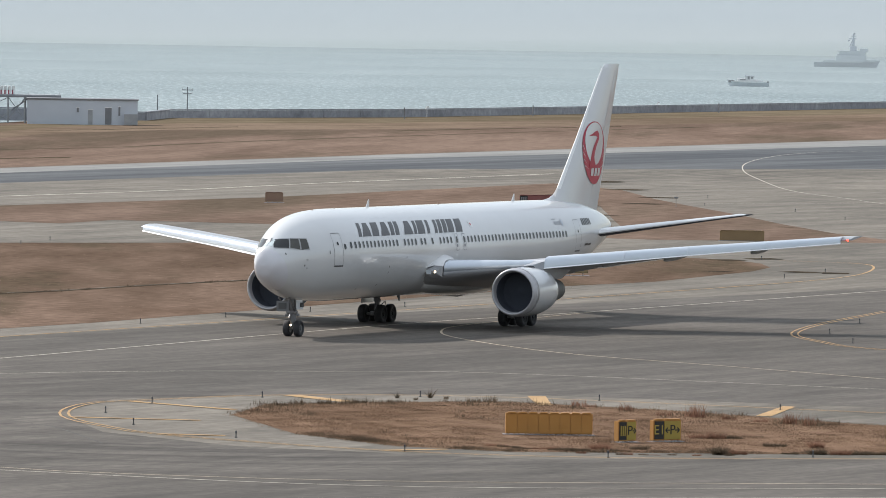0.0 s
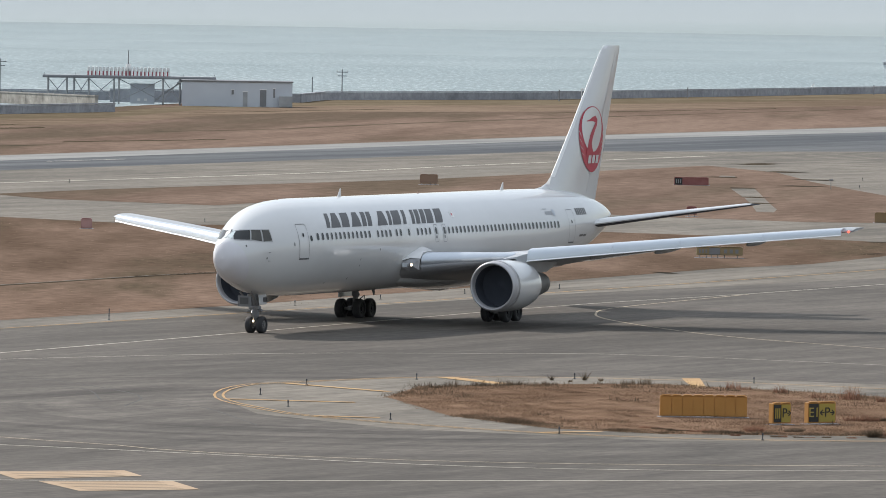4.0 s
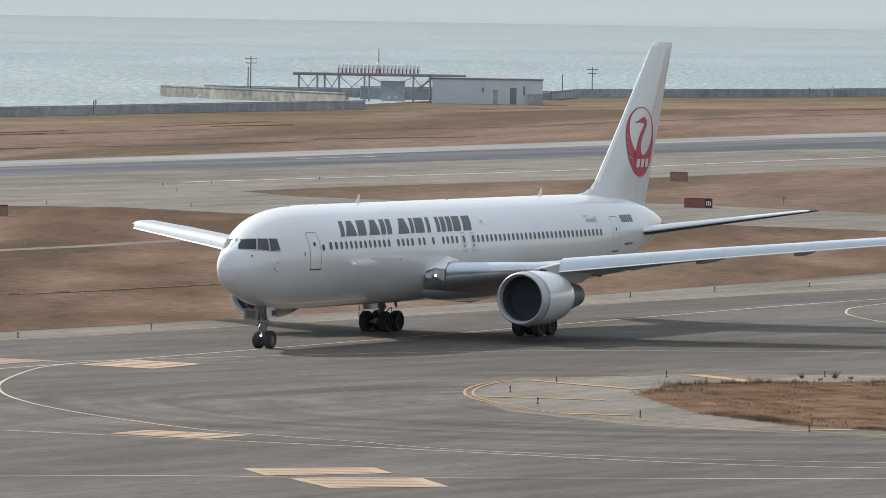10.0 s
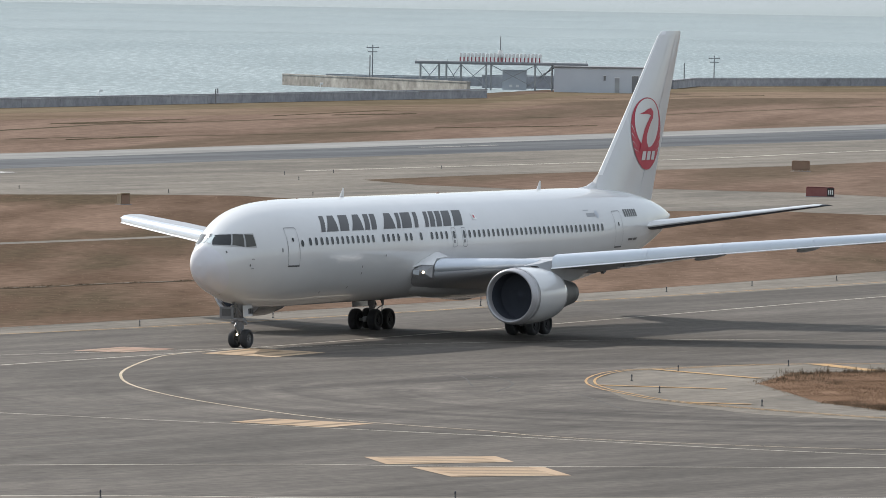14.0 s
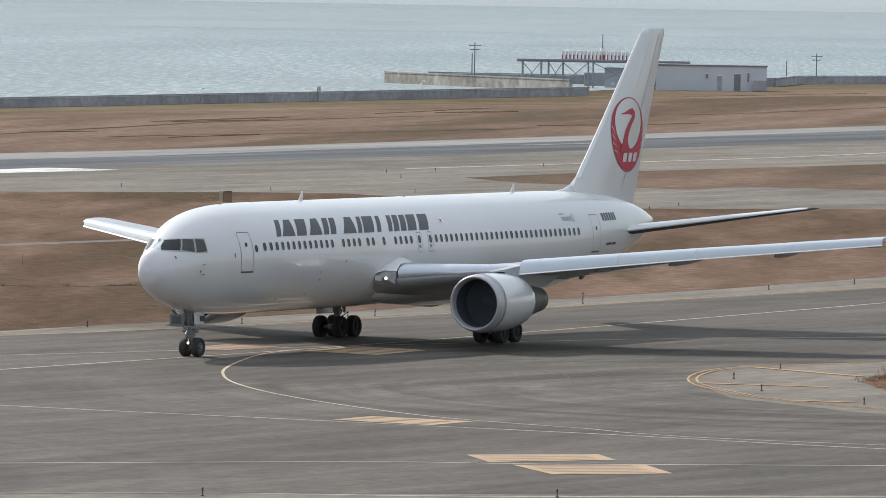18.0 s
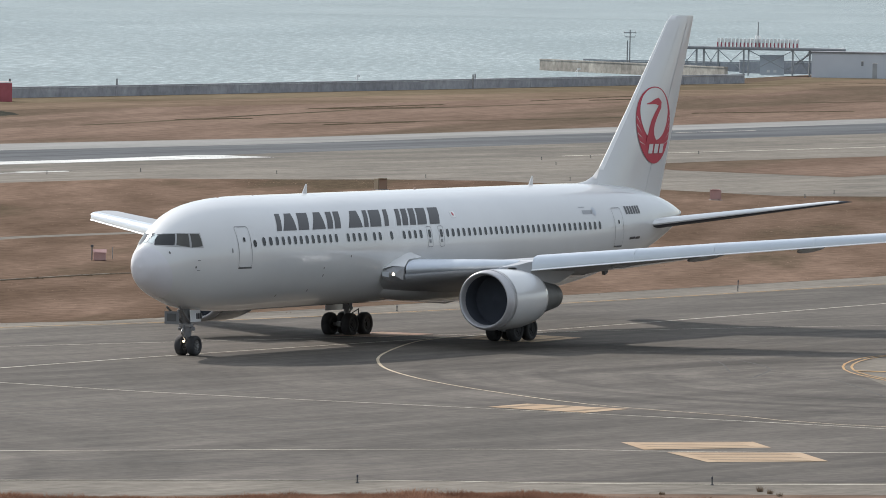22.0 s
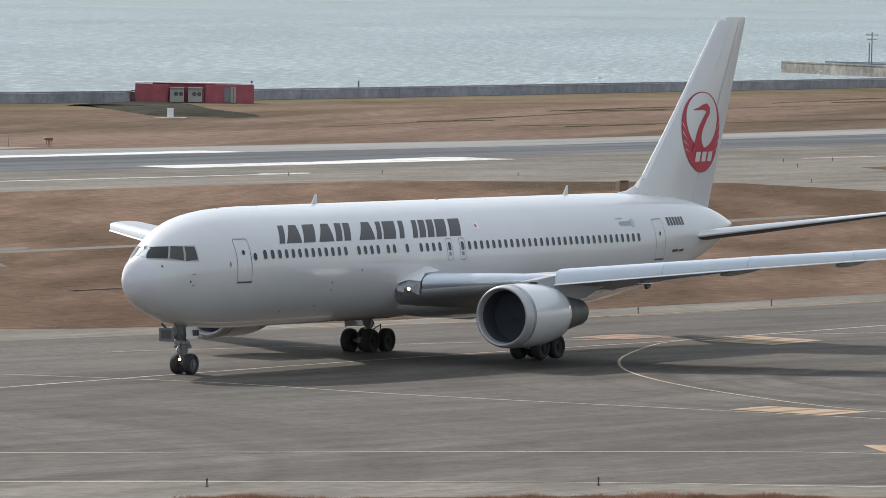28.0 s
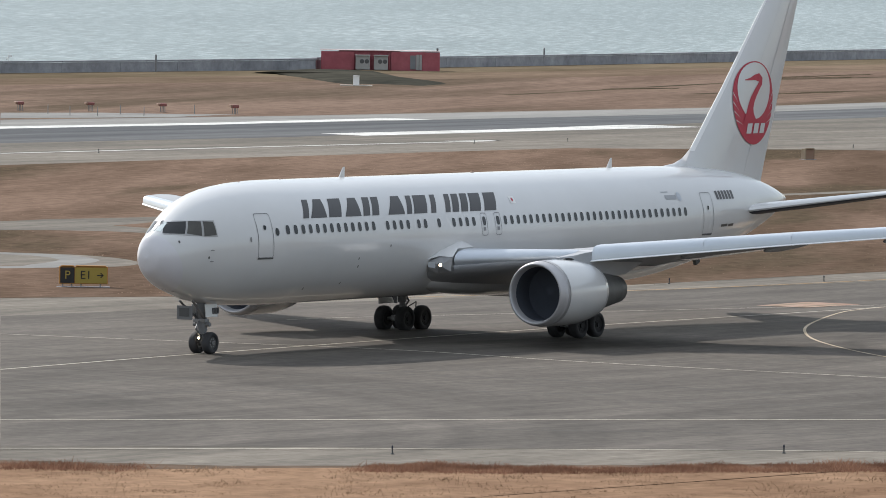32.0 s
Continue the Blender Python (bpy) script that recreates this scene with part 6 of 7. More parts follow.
for i in range(28):
    x = -7.1 + 0.52 * i
    part("wall_rib", boxm(x, -1.53, 1.13, 0.09, 0.07, 2.16), RED_PAINT, red)
for x in (-2.1, 0.15):
    u = part("cooling_unit", boxm(x, -1.9, 0.95, 1.75, 0.8, 1.75, 0.06), UNIT_GREY, red, "grey cooling unit with dark fans")
    part("hood", boxm(x, -2.05, 1.85, 1.85, 1.0, 0.12), UNIT_GREY, u)
    for s in (-0.1, 0.5):
        part("fan_grille", rodm((x + s, -2.29, 1.1), (x + s, -2.33, 1.1), 0.27, n=16), DARK_PAINT, u)
part("vent_panel", boxm(4.1, -1.55, 1.05, 0.7, 0.12, 1.7), SLATE_PAINT, red)
door = part("service_door", boxm(4.85, -1.58, 1.05, 0.7, 0.1, 1.9), UNIT_GREY, red, "grey door")
part("door_gap", boxm(4.85, -1.64, 1.05, 0.06, 0.03, 1.8), DARK_PAINT, door)
part("roof_lamp", boxm(7.1, 0, 2.62, 0.25, 0.25, 0.4, 0.03), DARK_PAINT, red)

# dark grassy bank in front of it, and a white marker box
MOUND = material("bank_grass", (0.04, 0.04, 0.034), 0.95, colour2=(0.08, 0.076, 0.062), scale=0.4, bump=0.5, gloss=0.0)
mx, my = -152.0, 868.0
BANK = [(-166.8, 881.7), (-166.3, 897.1), (-164.2, 907.2), (-161.0, 910.8), (-154.6, 898.3), (-146.7, 870.8), (-141.8, 858.2), (-137.1, 844.7), (-138.0, 833.5), (-143.6, 837.8), (-147.0, 834.3), (-150.6, 843.5), (-158.1, 865.4), (-164.0, 880.3)]
bm = bmesh.new()
loops = []
for inset, z in ((0.0, 0.0), (0.06, 0.18), (0.35, 0.34), (0.75, 0.42)):
    loops.append([bm.verts.new((x + (mx - x) * inset, y + (my - y) * inset, z + (0.12 * noise.noise((x * 0.7, y * 0.3, inset)) if z else 0))) for x, y in BANK])
for one, two in zip(loops, loops[1:]):
    for i in range(len(BANK)):
        bm.faces.new((one[i], one[(i + 1) % len(BANK)], two[(i + 1) % len(BANK)], two[i]))
bm.faces.new(loops[-1])
bank = part("grass_bank", bm, MOUND, None, "", True)
tagged(bank, "low dark green grassy bank before the red building", "bank", kind="structure")
wx, wy = -144.5, 827.1
wb = thing("marker_box", wx, wy, 0, facing(wx, wy), "small white concrete marker box on a slab", "box")
part("body", boxm(0, 0, 0.55, 0.7, 0.6, 1.0, 0.05), WHITE_PAINT, wb)
part("slab", boxm(0, 0, 0.04, 3.6, 2.5, 0.08), CONCRETE, wb)
part("lid", boxm(0, 0, 1.08, 0.78, 0.68, 0.08, 0.02), WHITE_PAINT, wb)

# approach path indicator lamps beside the runway
for x, y in [(-153.6, 694.6), (-147.5, 697.9), (-140.8, 699.3), (-133.7, 698.7)]:
    t = thing("approach_lamp", x, y, 0, facing(x, y) + 15, "orange-red approach lamp unit on short legs", "lamp", "approach lamps beside the runway")
    part("case", boxm(0, 0, 0.72, 0.62, 0.9, 0.28, 0.06), SIGN_RED, t)
    part("lens_hood", boxm(-0.4, 0, 0.76, 0.22, 0.8, 0.2, 0.03), BROWN_PAINT, t)
    for lx in (-0.12, 0.16):
        for ly in (-0.3, 0.3):
            part("leg", rodm((lx, ly, 0), (lx, ly, 0.65), 0.04, n=6), STEEL, t)
for x, y in [(-148.8, 685.0), (-142.6, 688.3), (-136.6, 693.7), (-145.8, 680.8), (-143.2, 680.9), (-139.5, 684.2)]:
    post(x, y, 0.9, STEEL, "thin marker stake beside the runway", 0.04, name="marker_stake")
sheet("lamp_pad", [(-153.4, 685.4), (-145.3, 692.8), (-136.6, 693.7), (-133.1, 696.9), (-136.7, 682.2), (-149.2, 666.6)], SHOULDER, 0.08, "pale concrete pad under the approach lamps")


# ---------------------------------------------------------------- airfield signs and lamps
def text_mesh(name, body, size, mat, parent, m):
    cu = bpy.data.curves.new(name, "FONT")
    cu.body, cu.size, cu.align_x, cu.align_y, cu.extrude = body, size, "CENTER", "CENTER", 0.006
    tmp = bpy.data.objects.new(name, cu)
    scene.collection.objects.link(tmp)
    bpy.context.view_layer.update()
    me = bpy.data.meshes.new_from_object(tmp.evaluated_get(bpy.context.evaluated_depsgraph_get()))
    bpy.data.objects.remove(tmp)
    me.materials.append(mat)
    ob = new(name, me)
    ob.parent = parent
    ob.matrix_basis = m
    return ob


def airfield_sign(x, y, turn, panels, height, label, legs=0.25, depth=0.35, back=ORANGE_PAINT, group="airfield signs"):
    """panels: (width, face material, text, text material)."""
    t = thing("airfield_sign", x, y, 0, turn, label, "sign", group)
    total = sum(p[0] for p in panels)
    part("cabinet", boxm(0, depth / 2, legs + height / 2, total + 0.08, depth, height + 0.06, 0.02), back, t, "painted metal cabinet")
    at = -total / 2
    for w, face, text, ink in panels:
        c = at + w / 2
        f = part("face", boxm(c, -0.012, legs + height / 2, w - 0.03, 0.03, height - 0.04), face, t)
        part("hood", boxm(c, 0.06, legs + height + 0.06, w - 0.1, depth * 0.7, 0.05, 0.01), back, t)
        if text == "=":
            for k in (-1, 0, 1):
                part("lettering_bar", boxm(c + k * w * 0.26, -0.034, legs + height / 2, w * 0.14, 0.012, height * 0.55), ink, f)
        elif text:
            body = text.replace(">", "").replace("<", "")
            off = (text.count("<") - text.count(">")) * 0.16 * w
            if body:
                text_mesh("lettering", body, height * 0.72, ink, f, Matrix.Translation((c + off, -0.036, legs + height / 2)) @ pose(0, 0, 0, 90))
            for s, ch in ((1, ">"), (-1, "<")):
                if ch in text:
                    ax = c + s * w * 0.32
                    bm = boxm(ax - s * 0.05, -0.034, legs + height / 2, w * 0.2, 0.012, 0.05)
                    for k in (1, -1):
                        box(bm, 0, 0, 0, 0.17, 0.012, 0.05, 0, Matrix.Translation((ax + s * 0.03, -0.034, legs + height / 2 + k * 0.055)) @ Matrix.Rotation(s * k * 0.75, 4, "Y"))
                    part("arrow", bm, ink, f)
        part("leg", rodm((c - w * 0.3, depth / 2, 0), (c - w * 0.3, depth / 2, legs + 0.02), 0.035), STEEL, t)
        part("leg", rodm((c + w * 0.3, depth / 2, 0), (c + w * 0.3, depth / 2, legs + 0.02), 0.035), STEEL, t)
        at += w
    part("base_slab", boxm(0, depth / 2, 0.02, total + 0.3, depth + 0.3, 0.04), DARK_CONCRETE, t)
    return t


Y_, K_ = SIGN_YELLOW, SIGN_BLACK
x, y = 4.9, 337.1
airfield_sign(x, y, facing(x, y) + 4, [(0.48, ORANGE_PAINT, "", K_)] * 8, 0.86, "long orange sign seen from its ribbed back", 0.1, group="signs on the island")
x, y = 8.3, 332.3
airfield_sign(x, y, facing(x, y) + 38, [(0.42, K_, "=", SIGN_YELLOW), (0.52, Y_, "P>", K_)], 0.82, "black and yellow direction sign with orange ends", 0.12, 0.3, group="signs on the island")
x, y = 10.1, 333.3
airfield_sign(x, y, facing(x, y) + 34, [(0.52, K_, "E1", SIGN_YELLOW), (0.88, Y_, "<P>", K_)], 0.84, "black and yellow direction sign with orange ends", 0.12, 0.3, group="signs on the island")
x, y = -78.1, 368.5
airfield_sign(x, y, facing(x, y) + 3, [(0.74, K_, "P", SIGN_YELLOW), (1.62, Y_, "E1>", K_)], 0.82, "black and yellow taxiway sign on short legs", 0.2, group="signs beside the taxiway")
x, y = 8.9, 546.6
airfield_sign(x, y, facing(x, y) + 3, [(0.9, FADED_SIGN, "=", SLATE_PAINT), (0.8, SLATE_PAINT, "", Y_), (1.6, FADED_SIGN, "=", SLATE_PAINT)], 0.52, "faded yellow and black sign with worn lettering", 0.25, back=FADED_SIGN, group="signs beside the taxiway")
x, y = 25.5, 640.7
airfield_sign(x, y, facing(x, y), [(0.62, OCHRE, "", K_)] * 6, 0.8, "long ochre sign seen from its back", 0.05, back=OCHRE, group="signs beside the taxiway")
x, y = -16.8, 743.5
airfield_sign(x, y, facing(x, y), [(0.85, BROWN_PAINT, "", K_)] * 2, 0.8, "rust-orange board on short legs", 0.2, back=BROWN_PAINT, group="boards by the runway")
x, y = -13.1, 656.6
airfield_sign(x, y, facing(x, y), [(1.8, SIGN_RED, "", K_), (0.6, K_, "=", WHITE_PAINT)], 0.75, "dark red runway sign with a black end", 0.05, back=SIGN_RED, group="boards by the runway")
x, y = 9.4, 760.2
airfield_sign(x, y, facing(x, y), [(0.8, K_, "=", LINE_GREY), (2.6, SIGN_RED, "", K_)], 0.7, "dark red runway sign with a black end", 0.05, back=SIGN_RED, group="boards by the runway")
x, y = -40.1, 588.3
airfield_sign(x, y, facing(x, y), [(0.8, PINK_PAINT, "", K_)], 0.68, "small faded pink board", 0.1, back=PINK_PAINT, group="boards by the runway")
x, y = 8.1, 649.3
airfield_sign(x, y, facing(x, y), [(0.8, SIGN_RED, "", K_)], 0.6, "small dark red board on a leg", 0.25, back=SIGN_RED, group="boards by the runway")
x, y = -67.5, 598.0
airfield_sign(x, y, facing(x, y) + 25, [(0.7, BROWN_PAINT, "", K_)], 0.8, "olive brown box beside the taxiway", 0.05, 0.8, back=material("olive_paint", (0.14, 0.105, 0.065), 0.7, colour2=(0.18, 0.14, 0.09), scale=1), group="boards by the runway")

# small boards on posts
for x, y, h in ((23.3, 753.3, 0.95), (-5.75, 667.4, 0.75)):
    t = thing("board_post", x, y, 0, facing(x, y), "small dark board on a thin post in the grass", "sign", "boards by the runway")
    part("shaft", rodm((0, 0, 0), (0, 0, h), 0.03, n=8), SLATE_PAINT, t)
    part("board", boxm(0, -0.05, h, 0.36, 0.06, 0.17, 0.02), SLATE_PAINT, t)

# elevated edge lamps
edge = thing("edge_lamp", 0, 0, 0, 0, "short dark taxiway edge lamp on a stake", "lamp", "taxiway edge lamps")
part("stake", rodm((0, 0, 0), (0, 0, 0.20), 0.025), DARK_PAINT, edge)
part("collar", rodm((0, 0, 0.16), (0, 0, 0.22), 0.028, 0.036, 10), DARK_PAINT, edge)
bm = rodm((0, 0, 0.22), (0, 0, 0.29), 0.038, 0.032, 10)
rod(bm, (0, 0, 0.29), (0, 0, 0.315), 0.032, 0.012, 10)
part("dome", bm, BLUE_GLASS, edge, "dark blue glass dome")
part("foot", rodm((0, 0, 0.0), (0, 0, 0.04), 0.07, 0.06, 10), DARK_PAINT, edge)
SPOTS = [(-8.7, 366.1), (-1.0, 369.2), (-13.8, 359.1), (-15.6, 349.8), (-13.9, 340.1), (-9.0, 331.1), (-1.5, 322.5), (7.8, 368.3), (16.4, 362.1), (7.2, 320.5)]
SPOTS += [(16.1, 323.4), (-18.1, 450.6), (-13.3, 461.9), (26.4, 759.7), (29.4, 763.9), (27.9, 793.8), (34.8, 743.1), (38.2, 714.3), (25.1, 591.3), (25.0, 549.2)]
SPOTS += [(30.7, 586.1), (28.7, 563.1), (23.4, 452.6), (24.1, 439.6), (26.1, 468.8)]
SPOTS += [(-43.6, 393.9), (-27.7, 426.4), (-13.1, 458.2), (-8.3, 472.9), (-30.6, 264.6), (-18.2, 267.9), (-63.7, 695.8), (-60.9, 679.6), (-59.9, 704.9), (-58.7, 705.8), (-67.7, 632.2), (-51.4, 728.8)]
SPOTS += [(-43.7, 258.7), (-30.5, 263.6), (-18.2, 267.6), (-37.7, 406.3), (-32.4, 428.1), (-30.6, 431.3), (-28.2, 434.2), (-98.5, 621.8), (-97.2, 621.0), (-92.3, 633.6), (-80.8, 635.1), (-68.2, 635.7), (-55.5, 632.9)]
SPOTS += [(-43.6, 258.3), (-30.5, 263.8), (-121.1, 576.4), (-92.1, 633.2), (-98.8, 624.2), (-97.9, 626.7), (-50.9, 386.9), (-43.9, 396.7)]
SPOTS += [(-33.7, 599.2), (-32.5, 598.6), (-32.0, 611.1)]
SPOTS += [(-37.6, 404.8), (-27.8, 427.1), (-8.4, 474.2), (-2.4, 483.6), (-67.4, 629.4), (-55.0, 627.3)]
kept = []
for x, y in SPOTS:
    if all(math.hypot(x - a, y - b) > 2.5 + 0.01 * y for a, b in kept):
        kept.append((x, y))
edge.matrix_basis = pose(*kept[0], 0.01)
for x, y in kept[1:]:
    copy_thing(edge, pose(x, y, 0.01))

# pale paved patch and loop road in the grass
# broken paving and strips of dark growth along its joints
for pts in ([(13.2, 749.1), (15.6, 750.8), (15.8, 720.3), (13.8, 719.0)], [(13.9, 715.2), (15.8, 716.5), (15.9, 698.0), (14.1, 696.8)], [(14.1, 693.2), (15.9, 695.8), (16.1, 676.4), (15.6, 667.4), (14.1, 668.4)], [(12.7, 796.7), (14.5, 798.1), (14.6, 803.9), (13.1, 804.6)], [(17.0, 867.9), (19.7, 874.5), (19.5, 865.4), (17.2, 861.4)]):
    sheet("paved_patch", pts, OLD_ASPHALT, 0.09, "pale broken paving in the grass")
for pts in ([(13.2, 751.6), (14.5, 751.6), (15.7, 751.7)], [(13.8, 716.7), (15.8, 718.0)], [(14.0, 695.3), (15.9, 697.3)], [(12.3, 795.4), (13.4, 797.2), (14.7, 797.2)], [(16.2, 863.9), (17.4, 861.5), (19.7, 863.4)], [(4.1, 515.0), (5.1, 515.5)], [(24.8, 594.0), (25.8, 591.8)], [(21.2, 588.0), (23.3, 589.1)], [(20.1, 561.4), (21.0, 560.6)], [(28.4, 561.8), (30.4, 561.6)], [(26.1, 561.9), (27.5, 563.9)], [(17.9, 867.9), (19.8, 866.4)], [(19.2, 823.7), (21.4, 828.1)], [(19.7, 762.1), (21.5, 765.6)], [(22.3, 790.0), (23.1, 793.0)], [(31.0, 685.2), (31.6, 685.6)]):
    stripe("joint_growth", pts, 2.6 if pts[0][1] < 700 else 4.0, DITCH, 0.13, False, "dark dried growth along a pavement joint")
APRON = [(-109.1, 435.3), (-98.9, 445.3), (-97.6, 448.9), (-95.1, 452.3), (-92.6, 455.7), (-90.5, 461.0), (-89.7, 462.4), (-89.2, 459.8), (-90.1, 453.5), (-91.2, 445.4), (-92.0, 442.2), (-89.5, 440.1), (-86.5, 437.5), (-85.2, 433.0), (-87.3, 432.7), (-90.6, 434.1), (-94.3, 433.7), (-96.1, 432.6), (-106.0, 423.2)]
LOOP = [(-99.9, 398.8), (-89.5, 403.2), (-87.7, 403.5), (-85.7, 403.1), (-83.3, 400.8), (-81.7, 398.1), (-80.6, 395.0), (-80.8, 391.4), (-82.1, 389.3), (-83.9, 389.0), (-86.4, 389.0), (-96.1, 383.6)]
sheet("loop_apron", APRON, OLD_ASPHALT, 0.085, "worn pale service paving in the grass")
sheet("loop_inner", LOOP, OLD_ASPHALT, 0.085, "worn pale service paving in the grass", True, 1.0)
stripe("loop_road", [(-104, 404), (-90.1, 402.8), (-87.0, 401.6), (-84.4, 397.2), (-84.6, 390.7), (-86.5, 386.8), (-100, 386)], 2.2, SHOULDER, 0.1, label="pale concrete loop of a service road")
stripe("service_path", [(-99.1, 443.2), (-91.8, 449.7), (-80.8, 475.6), (-77.3, 485.9), (-57.1, 526.0), (-47.9, 552.2)], 2.0, OLD_ASPHALT, 0.09, label="pale service path through the grass")
DRAIN = [(-76.0, 404.0), (-69.1, 420.0), (-63.5, 433.0), (-56.1, 437.0), (-51.1, 446.3), (-47.0, 452.7), (-38.0, 472.0), (-29.1, 493.4), (-25.0, 501.5), (-20.6, 512.0), (-17.0, 519.5), (-13.6, 526.1), (-6.0, 543.0)]
stripe("drain_line", DRAIN, 0.22, OLD_ASPHALT, 0.1, label="pale drain kerb through the grass", off=0.5)
stripe("drain_ditch", DRAIN, 0.75, DITCH, 0.11, label="dark weedy ditch beside the drain kerb")
for n, (a, b) in enumerate(zip(DRAIN, DRAIN[1:])):
    blades("ditch_growth", [(a[0] - 0.25, a[1]), (b[0] - 0.25, b[1]), (b[0] + 0.35, b[1]), (a[0] + 0.35, a[1])], 420, 0.05, 0.2, WEED, 90 + n, "dark dried growth along the drain ditch", width=0.05, lean=0.9, clump=0.25)
wall_run("wall_4", [(-82.9, 1269.1), (-70.6, 1271.0)], 2.0, 0.5, DARK_CONCRETE, "dark concrete wall below the platform")

# greener rough grass along the sea wall, and two old drains beyond the runway
for name, reach, z, mat in (("rough_grass", 8.5e-5, 0.02, OLIVE_DRY), ("wall_grass", 4.0e-5, 0.04, OLIVE)):
    crest = [p for p in NEAR_WALL[1:]] + [(-66, 1260), *FAR_WALL[3:]]
    sheet(name, crest + [(x / (1 + y * reach), y / (1 + y * reach)) for x, y in crest[::-1]], mat, z, "rough olive winter grass along the sea wall")
for pts in ([(-123.0, 798.6), (-118.8, 820.5), (-114.6, 850.1), (-109.0, 882.9), (-105.2, 908.5), (-98.8, 926.3), (-90.0, 955.1), (-80, 985)], [(-105.6, 820.5), (-99.8, 835.1), (-91.8, 848.9), (-81.7, 868.2), (-66, 905)], [(-59.3, 1001.0), (-45.4, 1032), (-32.1, 1085), (-16.2, 1139), (10.5, 1221), (45, 1322)]):
    stripe("far_drain", pts, 1.3, OLD_DRAIN, 0.06, label="dark grassy line of an old drain")

# low tufts that roughen the fields
TUFT = stem("tuft", (0.20, 0.142, 0.104), (0.32, 0.234, 0.175), 0.5)
GREEN_STEM = stem("dull_green_stem", (0.135, 0.112, 0.078), (0.19, 0.152, 0.108), 0.5)
blades("field_tufts", FIELD, 60000, 0.02, 0.05, TUFT, 31, "uneven dry tufts in the mown grass", z=0.01, clump=1.0, width=0.05, lean=1.6, skip=(APRON, LOOP))
# low dark ridges of greener growth along old drains
for n, (a, b, wide) in enumerate(zip([(-109.2, 907.5), (-91.4, 982.8)] + [(-111.6, 905.5), (-117.5, 834.4), (-99.5, 822.9)] + [(-84.7, 996.4), (-65.9, 923.1)] + [(-63.4, 1159.3), (-8.0, 1220.4)], [(-99.8, 928.9), (-80.2, 1040.4)] + [(-99.6, 948.6), (-110.9, 847.1), (-91.9, 845.3)] + [(-75.3, 1014.9), (-47.7, 955.3)] + [(-34.1, 1234.2), (30.9, 1315.2)], (2.0, 2.5, 3.0, 2.0, 2.0, 3.0, 2.0, 2.0, 2.5))):
    blades("drain_growth", [(a[0], a[1] - wide), (b[0], b[1] - wide), (b[0], b[1] + wide), (a[0], a[1] + wide)], 9000, 0.03, 0.08, GREEN_STEM, 60 + n, "low dull green growth along an old drain", width=0.22, lean=2.0)


# ---------------------------------------------------------------- vessels on the water
def hull(length, beam, deck_z, mat, parent):
    bm = bmesh.new()
    loops = []
    for u in np.linspace(0, 1, 12):
        w = beam / 2 * (1 - max(0, (u - 0.55) / 0.45) ** 2.2) * (0.85 + 0.15 * min(1, u * 4))
        z = deck_z * (1 + 2.2 * max(0, u - 0.5) ** 1.8)
        x = (u - 0.5) * length
        loops.append([bm.verts.new(p) for p in ((x - 0.06 * length * u, -w * 0.6 - 0.02, -0.5), (x, -w - 0.02, z), (x, w + 0.02, z), (x - 0.06 * length * u, w * 0.6 + 0.02, -0.5))])
    for a, b in zip(loops, loops[1:]):
        for i in range(4):
            bm.faces.new((a[i], a[(i + 1) % 4], b[(i + 1) % 4], b[i]))
    bm.faces.new(loops[0])
    bm.faces.new(loops[-1][::-1])
    bmesh.ops.recalc_face_normals(bm, faces=bm.faces)
    return part("hull", bm, mat, parent)


HULL_BLUE = material("hull_grey_blue", (0.60, 0.64, 0.68), 0.5, colour2=(0.66, 0.70, 0.73), scale=0.3)
x, y = 101.4, 2519.6
k = math.hypot(x, y) / 13293
boat = thing("motor_boat", x, y, SEA_Z, facing(x, y) + 180, "white motor boat with dark bow lying still on the sea", "boat")
L = 74 * k
hull(L, L * 0.27, L * 0.088, HULL_BLUE, boat)
part("gunwale", boxm(-L * 0.05, 0, L * 0.115, L * 0.82, L * 0.26, L * 0.02, 0.03), WHITE_PAINT, boat)
part("dark_bow", boxm(L * 0.40, 0, L * 0.115, L * 0.14, L * 0.10, L * 0.06, 0.08), SLATE_PAINT, boat)
part("stern_motor", boxm(-L * 0.47, 0, L * 0.10, L * 0.04, L * 0.08, L * 0.05, 0.03), SLATE_PAINT, boat)
fore = part("fore_cabin", boxm(L * 0.15, 0, L * 0.15, L * 0.22, L * 0.17, L * 0.07, 0.12), WHITE_PAINT, boat)
part("side_window", boxm(L * 0.13, 0, L * 0.155, L * 0.13, L * 0.176, L * 0.025), SLATE_PAINT, fore)
house = part("wheelhouse", boxm(-L * 0.03, 0, L * 0.18, L * 0.22, L * 0.17, L * 0.13, 0.1), WHITE_PAINT, boat)
part("wheelhouse_window", boxm(-L * 0.01, 0, L * 0.20, L * 0.05, L * 0.176, L * 0.07), SLATE_PAINT, house)
part("aft_window", boxm(-L * 0.085, 0, L * 0.205, L * 0.045, L * 0.176, L * 0.05), SLATE_PAINT, house)
part("canopy", boxm(-L * 0.04, 0, L * 0.25, L * 0.25, L * 0.18, L * 0.016, 0.03), GREY_PAINT, boat)
part("aft_cabin", boxm(-L * 0.22, 0, L * 0.14, L * 0.18, L * 0.16, L * 0.05, 0.06), WHITE_PAINT, boat)
x, y = 198.3, 3715.3
k = math.hypot(x, y) / 13293
ship = thing("patrol_ship", x, y, SEA_Z, facing(x, y), "hazy grey-white patrol ship with a tall mast on the sea", "ship")
L = 117 * k
